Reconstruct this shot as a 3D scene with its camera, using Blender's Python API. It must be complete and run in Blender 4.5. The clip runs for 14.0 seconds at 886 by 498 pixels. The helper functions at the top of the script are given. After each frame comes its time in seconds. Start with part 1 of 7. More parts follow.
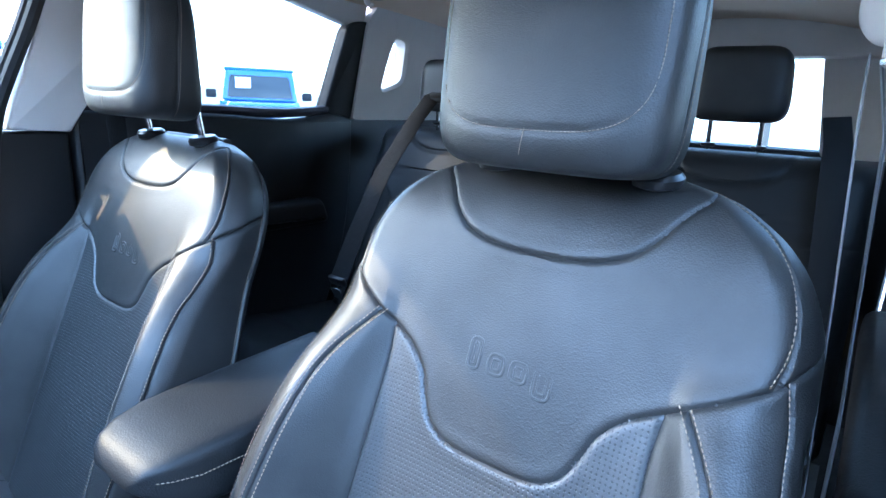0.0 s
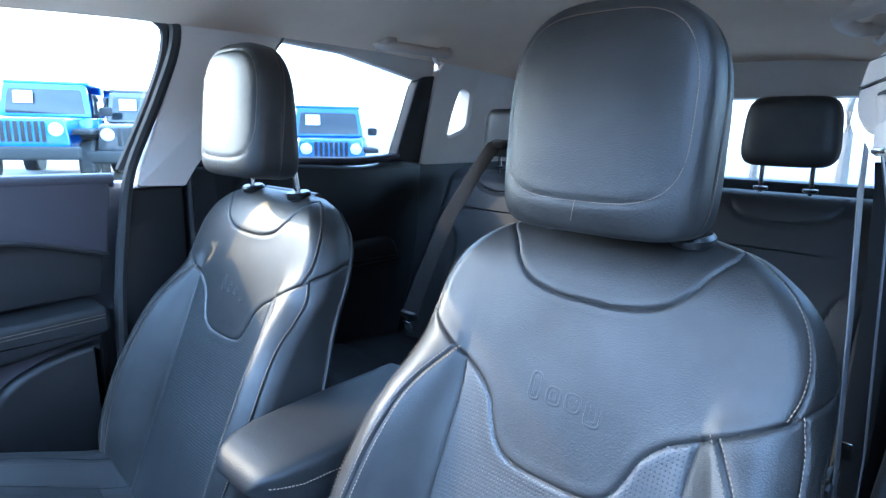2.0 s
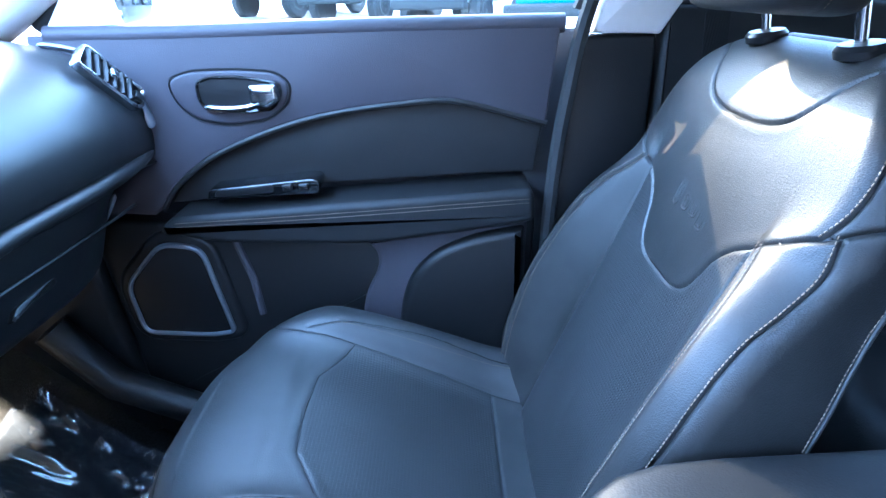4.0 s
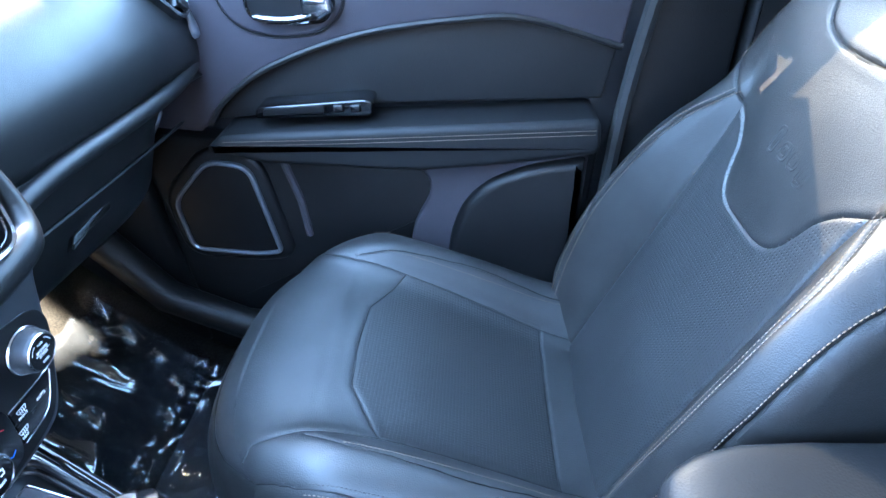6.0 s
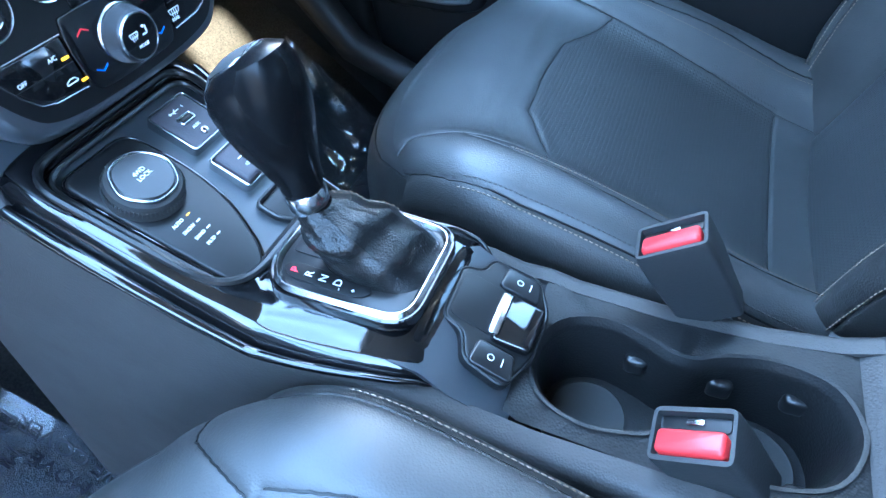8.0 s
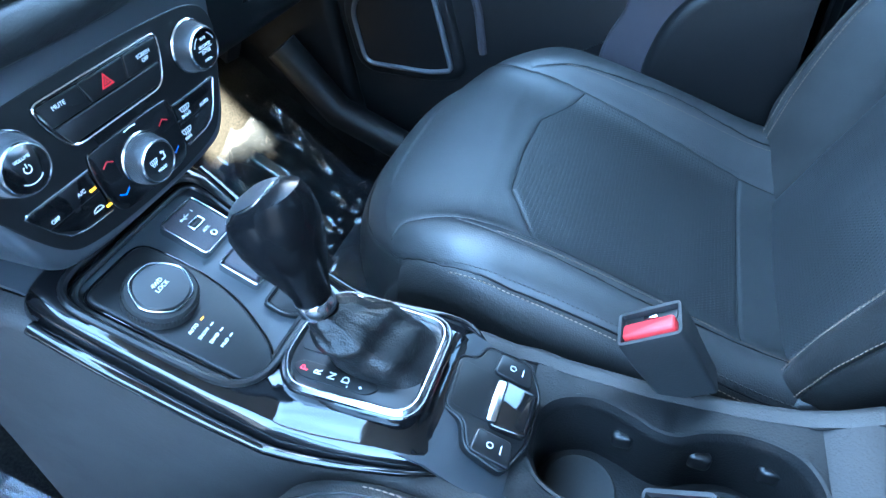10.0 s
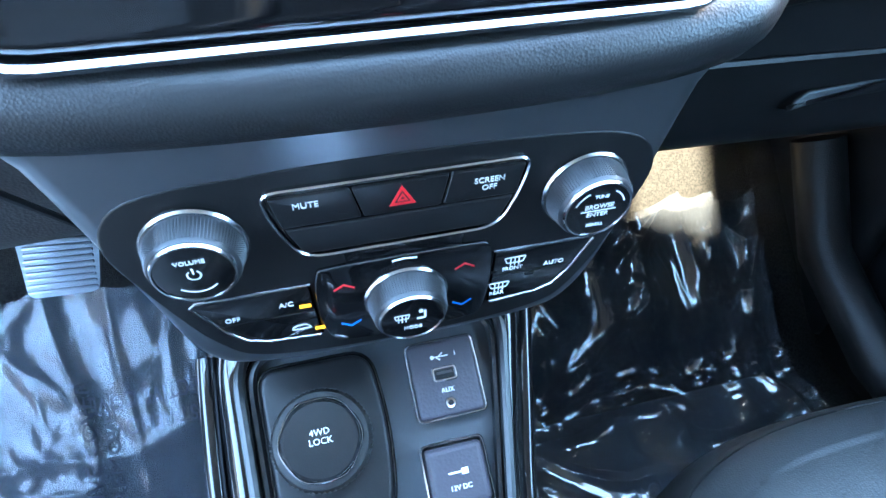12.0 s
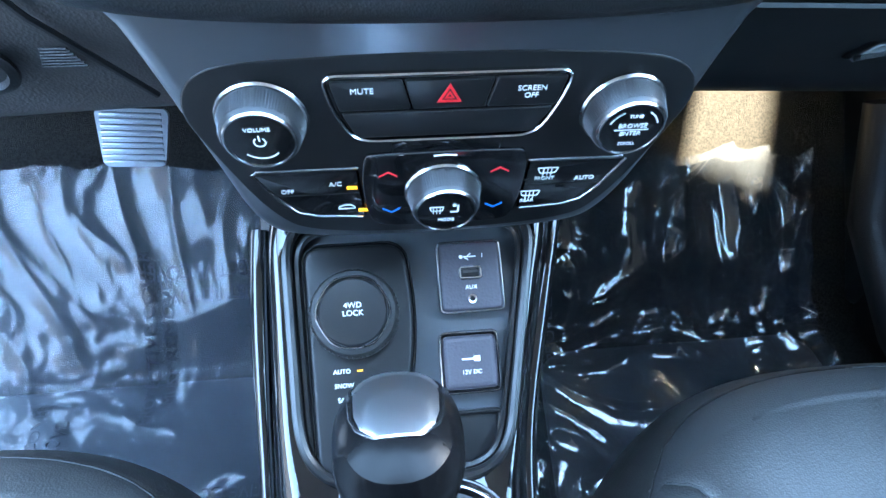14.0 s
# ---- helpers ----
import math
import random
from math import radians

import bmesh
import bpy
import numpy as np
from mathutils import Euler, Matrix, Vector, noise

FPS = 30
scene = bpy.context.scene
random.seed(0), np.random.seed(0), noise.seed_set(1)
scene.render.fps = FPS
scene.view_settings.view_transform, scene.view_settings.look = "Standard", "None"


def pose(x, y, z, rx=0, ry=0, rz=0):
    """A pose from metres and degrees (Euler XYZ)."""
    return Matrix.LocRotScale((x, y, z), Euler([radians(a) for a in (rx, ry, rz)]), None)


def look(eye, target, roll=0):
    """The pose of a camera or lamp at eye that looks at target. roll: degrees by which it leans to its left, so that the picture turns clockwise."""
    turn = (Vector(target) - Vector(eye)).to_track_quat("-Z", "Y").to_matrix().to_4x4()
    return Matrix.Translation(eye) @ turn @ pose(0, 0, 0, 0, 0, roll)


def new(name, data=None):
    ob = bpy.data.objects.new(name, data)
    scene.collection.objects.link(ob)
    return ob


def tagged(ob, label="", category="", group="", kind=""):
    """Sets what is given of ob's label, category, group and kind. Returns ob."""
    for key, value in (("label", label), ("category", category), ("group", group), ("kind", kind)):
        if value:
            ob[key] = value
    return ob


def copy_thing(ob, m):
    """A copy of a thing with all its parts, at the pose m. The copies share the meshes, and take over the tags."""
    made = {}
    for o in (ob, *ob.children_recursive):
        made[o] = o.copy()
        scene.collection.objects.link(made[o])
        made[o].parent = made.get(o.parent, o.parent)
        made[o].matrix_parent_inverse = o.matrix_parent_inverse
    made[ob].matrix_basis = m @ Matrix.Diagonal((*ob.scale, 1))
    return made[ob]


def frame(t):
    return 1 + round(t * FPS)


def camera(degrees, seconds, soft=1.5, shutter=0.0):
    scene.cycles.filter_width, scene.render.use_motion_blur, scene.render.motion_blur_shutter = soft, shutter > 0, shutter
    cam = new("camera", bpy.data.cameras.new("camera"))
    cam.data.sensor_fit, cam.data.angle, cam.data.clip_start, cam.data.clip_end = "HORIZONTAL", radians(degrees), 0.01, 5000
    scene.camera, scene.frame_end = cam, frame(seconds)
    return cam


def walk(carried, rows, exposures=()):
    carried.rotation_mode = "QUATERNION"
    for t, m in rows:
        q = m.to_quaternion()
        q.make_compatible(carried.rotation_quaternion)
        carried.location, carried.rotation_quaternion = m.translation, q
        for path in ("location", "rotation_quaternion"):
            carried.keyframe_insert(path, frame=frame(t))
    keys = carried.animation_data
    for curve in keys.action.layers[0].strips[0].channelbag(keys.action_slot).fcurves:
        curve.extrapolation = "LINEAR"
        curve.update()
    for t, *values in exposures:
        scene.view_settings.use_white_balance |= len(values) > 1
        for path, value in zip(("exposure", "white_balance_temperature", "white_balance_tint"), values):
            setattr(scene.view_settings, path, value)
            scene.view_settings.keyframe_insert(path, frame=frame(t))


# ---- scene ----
cam = camera(75.4, 14.0)
PATH = [
    (0, (-0.646, 0.305, 0.976), (0.512, -1.248, 0.478), 2.6),
    (0.5, (-0.688, 0.372, 1.021), (0.554, -1.147, 0.632), 1.4),
    (1, (-0.709, 0.391, 1.029), (0.556, -1.114, 0.662), 1.3),
    (1.5, (-0.708, 0.393, 1.032), (0.584, -1.088, 0.657), 1.1),
    (2, (-0.707, 0.396, 1.029), (0.629, -1.035, 0.619), 1.1),
    (2.5, (-0.692, 0.333, 0.979), (0.825, -0.86, 0.454), 0.1),
    (3, (-0.553, 0.211, 0.897), (1.217, -0.452, 0.245), -1.8),
    (3.5, (-0.369, 0.174, 0.902), (1.495, -0.004, 0.199), -2.1),
    (3.7, (-0.328, 0.174, 0.934), (1.525, 0.102, 0.183), -1.7),
    (5.8, (-0.252, 0.218, 1.016), (1.405, 0.268, -0.103), -1.3),
    (6, (-0.244, 0.226, 0.991), (1.407, 0.323, -0.133), -1.1),
    (6.5, (-0.26, 0.246, 0.852), (1.28, 0.622, -0.366), -2.4),
    (7, (-0.273, 0.24, 0.77), (1.106, 0.813, -0.561), -6.5),
    (7.2, (-0.277, 0.237, 0.758), (1.055, 0.847, -0.603), -7.3),
    (9.3, (-0.254, 0.226, 0.774), (0.963, 0.875, -0.674), -7.1),
    (9.5, (-0.254, 0.228, 0.776), (0.992, 0.879, -0.647), -7.3),
    (10, (-0.262, 0.241, 0.83), (1.079, 0.84, -0.527), -6.7),
    (10.5, (-0.215, 0.256, 0.864), (1.23, 0.871, -0.374), -4.7),
    (10.8, (-0.142, 0.259, 0.893), (1.229, 1.053, -0.327), -2.8),
    (11, (-0.096, 0.329, 0.875), (1.202, 1.243, -0.342), -2.2),
    (11.3, (-0.008, 0.398, 0.825), (0.974, 1.632, -0.404), -2.0),
    (11.5, (-0.006, 0.432, 0.806), (0.842, 1.705, -0.483), -0.4),
    (12, (-0.026, 0.411, 0.815), (0.346, 1.821, -0.554), 0.4),
    (12.5, (-0.034, 0.39, 0.813), (0.195, 1.739, -0.646), 2.3),
    (13, (-0.033, 0.395, 0.813), (0.17, 1.678, -0.708), 3.2),
    (13.5, (-0.026, 0.383, 0.822), (0.17, 1.636, -0.725), 3.2),
    (14, (-0.027, 0.38, 0.823), (0.168, 1.64, -0.717), 3.3),
]
walk(cam, [(t, look(eye, target, roll)) for t, eye, target, roll in PATH], exposures=[(0, 4.65, 5350, 13), (2.0, 4.6, 5350, 13), (3.7, 5.0, 5000, 14), (6.0, 5.25, 5400, 14), (9.5, 5.2, 5100, 4), (11, 5.4, 5200, 5), (12.5, 5.25, 5600, 8), (14, 5.25, 5700, 8)])

from mathutils.bvhtree import BVHTree

# ---- light ----
SUN_AZ, SUN_EL = 68.0, 26.5  # from straight ahead towards the passenger side; above the horizon
SUN_TO = Vector((math.sin(radians(SUN_AZ)) * math.cos(radians(SUN_EL)), math.cos(radians(SUN_AZ)) * math.cos(radians(SUN_EL)), math.sin(radians(SUN_EL))))
world = bpy.data.worlds.new("sky")
scene.world = world
world.use_nodes = True
wn, wl = world.node_tree.nodes, world.node_tree.links
sky = wn.new("ShaderNodeTexSky")
sky.sky_type, sky.sun_disc = "NISHITA", False
sky.sun_elevation = math.asin(SUN_TO.z)
sky.sun_rotation = math.atan2(SUN_TO.x, SUN_TO.y)
wl.new(sky.outputs[0], wn["Background"].inputs[0])
wn["Background"].inputs[1].default_value = 0.10
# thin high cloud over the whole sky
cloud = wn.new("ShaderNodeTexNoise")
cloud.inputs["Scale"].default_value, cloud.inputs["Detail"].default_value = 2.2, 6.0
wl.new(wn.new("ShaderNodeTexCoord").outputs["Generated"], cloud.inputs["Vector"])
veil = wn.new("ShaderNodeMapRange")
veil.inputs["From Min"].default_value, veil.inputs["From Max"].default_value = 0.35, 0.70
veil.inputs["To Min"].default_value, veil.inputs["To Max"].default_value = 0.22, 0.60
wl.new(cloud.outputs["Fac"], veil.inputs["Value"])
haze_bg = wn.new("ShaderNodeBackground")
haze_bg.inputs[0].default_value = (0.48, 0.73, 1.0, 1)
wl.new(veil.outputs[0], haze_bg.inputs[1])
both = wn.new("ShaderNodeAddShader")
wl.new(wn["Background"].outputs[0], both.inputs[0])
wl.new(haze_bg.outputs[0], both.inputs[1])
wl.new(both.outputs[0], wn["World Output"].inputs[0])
sun = new("sun", bpy.data.lights.new("sun", "SUN"))
sun.data.energy, sun.data.angle, sun.data.color = 0.38, radians(0.5), (1.0, 0.70, 0.38)
sun.matrix_world = look(SUN_TO * 20, (0, 0, 0))


# ---- materials ----
def material(name, color, rough=0.5, metal=0.0, spec=0.5, coat=0.0):
    m = bpy.data.materials.new(name)
    m.use_nodes = True
    b = m.node_tree.nodes["Principled BSDF"]
    b.inputs["Base Color"].default_value = (*color, 1)
    b.inputs["Roughness"].default_value = rough
    b.inputs["Metallic"].default_value = metal
    b.inputs["Specular IOR Level"].default_value = spec
    b.inputs["Coat Weight"].default_value = coat
    b.inputs["Coat Roughness"].default_value = 0.06
    return m


def node(m, kind, **kw):
    n = m.node_tree.nodes.new(kind)
    for k, v in kw.items():
        n.inputs[k].default_value = v
    return n


def link(m, a, b):
    m.node_tree.links.new(a, b)


def bsdf(m):
    return m.node_tree.nodes["Principled BSDF"]


def place(m):
    return m.node_tree.nodes.new("ShaderNodeTexCoord").outputs["Object"]


def grained(m, scale, strength, dist=0.0006, kind="voronoi", slow_bump=0.25):
    """Fine relief of a moulded or tanned surface, plus slow unevenness under it."""
    at = place(m)
    if kind == "voronoi":
        fine = node(m, "ShaderNodeTexVoronoi", Scale=scale)
        out = fine.outputs["Distance"]
    else:
        fine = node(m, "ShaderNodeTexNoise", Scale=scale, Detail=3.0)
        out = fine.outputs["Fac"]
    link(m, at, fine.inputs["Vector"])
    slow = node(m, "ShaderNodeTexNoise", Scale=9.0, Detail=4.0)
    link(m, at, slow.inputs["Vector"])
    b1 = node(m, "ShaderNodeBump", Strength=strength, Distance=dist)
    link(m, out, b1.inputs["Height"])
    b2 = node(m, "ShaderNodeBump", Strength=slow_bump, Distance=0.006)
    link(m, slow.outputs["Fac"], b2.inputs["Height"])
    link(m, b1.outputs[0], b2.inputs["Normal"])
    link(m, b2.outputs[0], bsdf(m).inputs["Normal"])
    return at, slow


def worn(m, slow, low, high, name="Roughness"):
    """Lets a slow noise move the roughness between two values."""
    r = node(m, "ShaderNodeMapRange")
    r.inputs["From Min"].default_value, r.inputs["From Max"].default_value = 0.3, 0.7
    r.inputs["To Min"].default_value, r.inputs["To Max"].default_value = low, high
    link(m, slow.outputs["Fac"], r.inputs["Value"])
    link(m, r.outputs[0], bsdf(m).inputs[name])


def tinted(m, at, c1, c2, scale):
    n = node(m, "ShaderNodeTexNoise", Scale=scale, Detail=5.0)
    link(m, at, n.inputs["Vector"])
    ramp = m.node_tree.nodes.new("ShaderNodeValToRGB")
    ramp.color_ramp.elements[0].color, ramp.color_ramp.elements[1].color = (*c1, 1), (*c2, 1)
    ramp.color_ramp.elements[0].position, ramp.color_ramp.elements[1].position = 0.35, 0.65
    link(m, n.outputs["Fac"], ramp.inputs[0])
    link(m, ramp.outputs[0], bsdf(m).inputs["Base Color"])


leather = material("black leather", (0.020, 0.0195, 0.019), 0.46, spec=0.52)
_a, _s = grained(leather, 600, 0.46, 0.0005, slow_bump=0.05)
worn(leather, _s, 0.39, 0.50)
tinted(leather, _a, (0.016, 0.0155, 0.015), (0.026, 0.025, 0.024), 14)

# copy of the leather with raised sheen, standing in for sky light on the cushions
cushion_leather = material("black leather, sheen raised for cushion tops", (0.022, 0.022, 0.0225), 0.52, spec=1.0)
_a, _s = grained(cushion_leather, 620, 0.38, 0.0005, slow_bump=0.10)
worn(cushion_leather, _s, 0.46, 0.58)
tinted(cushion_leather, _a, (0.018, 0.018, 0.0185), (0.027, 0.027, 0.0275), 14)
# duller, darker than the leather; on the rear bench it stands in for shade
vinyl = material("matt black skin for armrests and dimmed bench", (0.013, 0.013, 0.0135), 0.52, spec=0.35)
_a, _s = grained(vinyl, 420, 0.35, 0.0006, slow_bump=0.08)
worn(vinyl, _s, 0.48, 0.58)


def punched(name, mask):
    """Leather with rows of small holes; mask picks the two axes of the face."""
    m = material(name, (0.020, 0.020, 0.021), 0.46, spec=0.85)
    at = place(m)
    steps = (("MULTIPLY", tuple(205 * k for k in mask)), ("FRACTION", None), ("SUBTRACT", tuple(0.5 * k for k in mask)), ("LENGTH", None))
    out = at
    for op, val in steps:
        n = m.node_tree.nodes.new("ShaderNodeVectorMath")
        n.operation = op
        link(m, out, n.inputs[0])
        if val:
            n.inputs[1].default_value = val
        out = n.outputs["Value"] if op == "LENGTH" else n.outputs[0]
    r = m.node_tree.nodes.new("ShaderNodeMapRange")
    r.inputs["From Min"].default_value, r.inputs["From Max"].default_value = 0.17, 0.27
    link(m, out, r.inputs["Value"])
    slow = node(m, "ShaderNodeTexNoise", Scale=10.0, Detail=4.0)
    link(m, at, slow.inputs["Vector"])
    b = node(m, "ShaderNodeBump", Strength=0.6, Distance=0.0008)
    link(m, r.outputs[0], b.inputs["Height"])
    b2 = node(m, "ShaderNodeBump", Strength=0.25, Distance=0.006)
    link(m, slow.outputs["Fac"], b2.inputs["Height"])
    link(m, b.outputs[0], b2.inputs["Normal"])
    link(m, b2.outputs[0], bsdf(m).inputs["Normal"])
    c = m.node_tree.nodes.new("ShaderNodeValToRGB")
    c.color_ramp.elements[0].color, c.color_ramp.elements[1].color = (0.004, 0.004, 0.004, 1), (0.023, 0.023, 0.0235, 1)
    link(m, r.outputs[0], c.inputs[0])
    link(m, c.outputs[0], bsdf(m).inputs["Base Color"])
    return m


perforated = punched("perforated black leather, upright", (1, 0, 1))
perforated_flat = punched("perforated black leather, lying", (1, 1, 0))

console_grey = material("charcoal grained console plastic", (0.046, 0.043, 0.042), 0.5, spec=0.4)
_a, _s = grained(console_grey, 520, 0.4, 0.0006)
worn(console_grey, _s, 0.44, 0.58)
softdash = material("grained dark dash skin", (0.012, 0.0123, 0.013), 0.38)
_a, _s = grained(softdash, 900, 0.24, 0.0005)
worn(softdash, _s, 0.36, 0.48)
plastic = material("grained black plastic", (0.008, 0.008, 0.0085), 0.40, spec=0.4)
_a, _s = grained(plastic, 480, 0.4, 0.0006)
worn(plastic, _s, 0.38, 0.5)
darkgrey = material("dark grey door trim", (0.050, 0.045, 0.054), 0.5, spec=0.45)
_a, _s = grained(darkgrey, 520, 0.35, 0.0005)
worn(darkgrey, _s, 0.42, 0.56)
smoothblack = material("satin black plastic", (0.009, 0.009, 0.0095), 0.32)
_a, _s = grained(smoothblack, 900, 0.12, 0.0003)
gloss = material("gloss black trim", (0.005, 0.005, 0.0055), 0.06, coat=0.6)
_a, _s = grained(gloss, 60, 0.02, 0.0003, "noise")
panelblack = material("matt black panel", (0.007, 0.007, 0.0075), 0.42, spec=0.35)
_a, _s = grained(panelblack, 900, 0.1, 0.0003)
chrome = material("satin chrome", (0.52, 0.53, 0.55), 0.20, 1.0)
_a, _s = grained(chrome, 120, 0.03, 0.0003, "noise")
gaiter_leather = material("soft black gaiter leather", (0.006, 0.006, 0.0063), 0.34, spec=0.4)
_a, _s = grained(gaiter_leather, 600, 0.6, 0.0006)
knurl = material("dark satin metal", (0.085, 0.088, 0.094), 0.42, 0.85)
_a, _s = grained(knurl, 300, 0.05, 0.0003, "noise")
silver = material("satin silver-grey paint", (0.30, 0.32, 0.36), 0.32, 0.75)
fascia = material("satin gunmetal paint", (0.17, 0.18, 0.195), 0.30, 0.85)
_a, _s = grained(fascia, 700, 0.05, 0.0003, "noise")
_a, _s = grained(silver, 700, 0.05, 0.0003, "noise")
satin = material("brushed satin silver", (0.66, 0.68, 0.71), 0.30, 1.0)
_a, _s = grained(satin, 500, 0.05, 0.0003, "noise")
deck_satin = material("satin dark slate plastic", (0.040, 0.043, 0.048), 0.38, spec=0.6)
_a, _s = grained(deck_satin, 700, 0.08, 0.0003, "noise")
worn(deck_satin, _s, 0.34, 0.44)
liner = material("warm grey knitted headliner", (0.40, 0.36, 0.33), 0.95, spec=0.1)
_a, _s = grained(liner, 700, 0.4, 0.0008, "noise")
tinted(liner, _a, (0.80, 0.625, 0.475), (0.85, 0.67, 0.515), 5)
lightgrey = material("light grey pillar plastic", (0.62, 0.60, 0.58), 0.5)
_a, _s = grained(lightgrey, 600, 0.25, 0.0004)
tinted(lightgrey, _a, (0.66, 0.60, 0.55), (0.71, 0.65, 0.60), 7)
liner_plastic = material("warm grey moulded plastic", (0.55, 0.45, 0.37), 0.55)
_a, _s = grained(liner_plastic, 600, 0.2, 0.0004)
carpet = material("black carpet", (0.03, 0.028, 0.025), 1.0, spec=0.05)
_a, _s = grained(carpet, 700, 1.0, 0.004, "noise")
tinted(carpet, _a, (0.012, 0.0115, 0.011), (0.026, 0.024, 0.022), 300)
webbing = material("black belt webbing", (0.014, 0.014, 0.015), 0.7, spec=0.2)
_a = place(webbing)
_w = node(webbing, "ShaderNodeTexWave", Scale=260.0)
link(webbing, _a, _w.inputs["Vector"])
_b = node(webbing, "ShaderNodeBump", Strength=0.5, Distance=0.0006)
link(webbing, _w.outputs["Fac"], _b.inputs["Height"])
link(webbing, _b.outputs[0], bsdf(webbing).inputs["Normal"])
greyweb = material("grey belt webbing", (0.20, 0.20, 0.21), 0.55)
_a, _s = grained(greyweb, 900, 0.4, 0.0005, "noise")
thread = material("tan stitching thread", (0.21, 0.155, 0.11), 0.7)
_a, _s = grained(thread, 1500, 0.3, 0.0003, "noise")
darkthread = material("dark stitching thread", (0.05, 0.047, 0.045), 0.7)
redplastic = material("red release button", (0.62, 0.03, 0.035), 0.38)
_a, _s = grained(redplastic, 200, 0.05, 0.0003, "noise")
buckle_grey = material("charcoal buckle plastic", (0.020, 0.021, 0.022), 0.5)
_a, _s = grained(buckle_grey, 500, 0.3, 0.0004)
rubber = material("black rubber", (0.022, 0.022, 0.022), 0.7)
_a, _s = grained(rubber, 200, 0.3, 0.0006, "noise")
grip_black = material("smooth black grip", (0.005, 0.005, 0.0055), 0.24, spec=0.14)
_a, _s = grained(grip_black, 700, 0.1, 0.0003)
white = material("white print", (0.85, 0.85, 0.85), 0.5)
redprint = material("red lit print", (0.75, 0.02, 0.03), 0.5)
blueprint = material("blue print", (0.03, 0.20, 0.75), 0.5)


def lamp_material(name, color, strength):
    m = material(name, color, 0.4)
    bsdf(m).inputs["Emission Color"].default_value = (*color, 1)
    bsdf(m).inputs["Emission Strength"].default_value = strength
    return m


amber = lamp_material("amber indicator", (1.0, 0.42, 0.01), 0.08)
redlamp = lamp_material("red gear lamp", (1.0, 0.03, 0.06), 0.10)
screen_on = lamp_material("lit screen glass", (0.03, 0.035, 0.045), 0.015)
bsdf(screen_on).inputs["Roughness"].default_value = 0.08
icon_on = lamp_material("lit white icon", (0.9, 0.92, 1.0), 0.06)
icon_orange = lamp_material("lit orange icon", (1.0, 0.25, 0.01), 0.05)

def glass_material(name, tint):
    m = bpy.data.materials.new(name)
    m.use_nodes = True
    n = m.node_tree.nodes
    n.remove(n["Principled BSDF"])
    t = n.new("ShaderNodeBsdfTransparent")
    t.inputs[0].default_value = (*tint, 1)
    g = n.new("ShaderNodeBsdfGlossy")
    g.inputs["Roughness"].default_value = 0.02
    x = n.new("ShaderNodeMixShader")
    x.inputs[0].default_value = 0.04
    link(m, t.outputs[0], x.inputs[1])
    link(m, g.outputs[0], x.inputs[2])
    link(m, x.outputs[0], n["Material Output"].inputs[0])
    return m


glass = glass_material("window glass", (0.94, 0.96, 0.95))


def film_material(name, tint, gloss_share, milk):
    """Clear protective film: see-through, with sharp reflections from its creases; milk mixes in a bluish diffuse haze.
    """
    m = bpy.data.materials.new(name)
    m.use_nodes = True
    n = m.node_tree.nodes
    n.remove(n["Principled BSDF"])
    t = n.new("ShaderNodeBsdfTransparent")
    t.inputs[0].default_value = (*tint, 1)
    g = n.new("ShaderNodeBsdfGlossy")
    g.inputs["Roughness"].default_value = 0.07
    d = n.new("ShaderNodeBsdfDiffuse")
    d.inputs[0].default_value = (0.62, 0.68, 0.80, 1)
    haze = n.new("ShaderNodeMixShader")
    haze.inputs[0].default_value = milk
    link(m, t.outputs[0], haze.inputs[1])
    link(m, d.outputs[0], haze.inputs[2])
    x = n.new("ShaderNodeMixShader")
    lw = n.new("ShaderNodeLayerWeight")
    lw.inputs["Blend"].default_value = gloss_share
    at = n.new("ShaderNodeTexCoord").outputs["Object"]
    w = node(m, "ShaderNodeTexNoise", Scale=26.0, Detail=3.0)
    link(m, at, w.inputs["Vector"])
    bump = node(m, "ShaderNodeBump", Strength=0.15, Distance=0.006)
    link(m, w.outputs["Fac"], bump.inputs["Height"])
    link(m, bump.outputs[0], g.inputs["Normal"])
    link(m, bump.outputs[0], lw.inputs["Normal"])
    link(m, lw.outputs["Fresnel"], x.inputs[0])
    link(m, haze.outputs[0], x.inputs[1])
    link(m, g.outputs[0], x.inputs[2])
    link(m, x.outputs[0], n["Material Output"].inputs[0])
    return m


film_clear = film_material("clear protective film", (0.86, 0.88, 0.92), 0.50, 0.03)
# bluish tint and milk put the blue sky's reflection into the colour
film_skyhaze = film_material("protective film with painted sky haze", (0.80, 0.84, 0.92), 0.28, 0.06)
rear_glass = glass_material("privacy glass", (0.58, 0.61, 0.62))
side_glass = glass_material("tinted side glass", (0.84, 0.88, 0.86))
film_print = material("dark film print", (0.02, 0.02, 0.03), 0.4)

asphalt = material("pale sunlit paving", (0.32, 0.31, 0.29), 0.9)
_a, _s = grained(asphalt, 60, 0.6, 0.01, "noise")
tinted(asphalt, _a, (0.28, 0.27, 0.255), (0.37, 0.36, 0.34), 0.6)


def paint(name, color):
    m = material(name, color, 0.18, coat=1.0)
    grained(m, 80, 0.02, 0.0004, "noise")
    return m


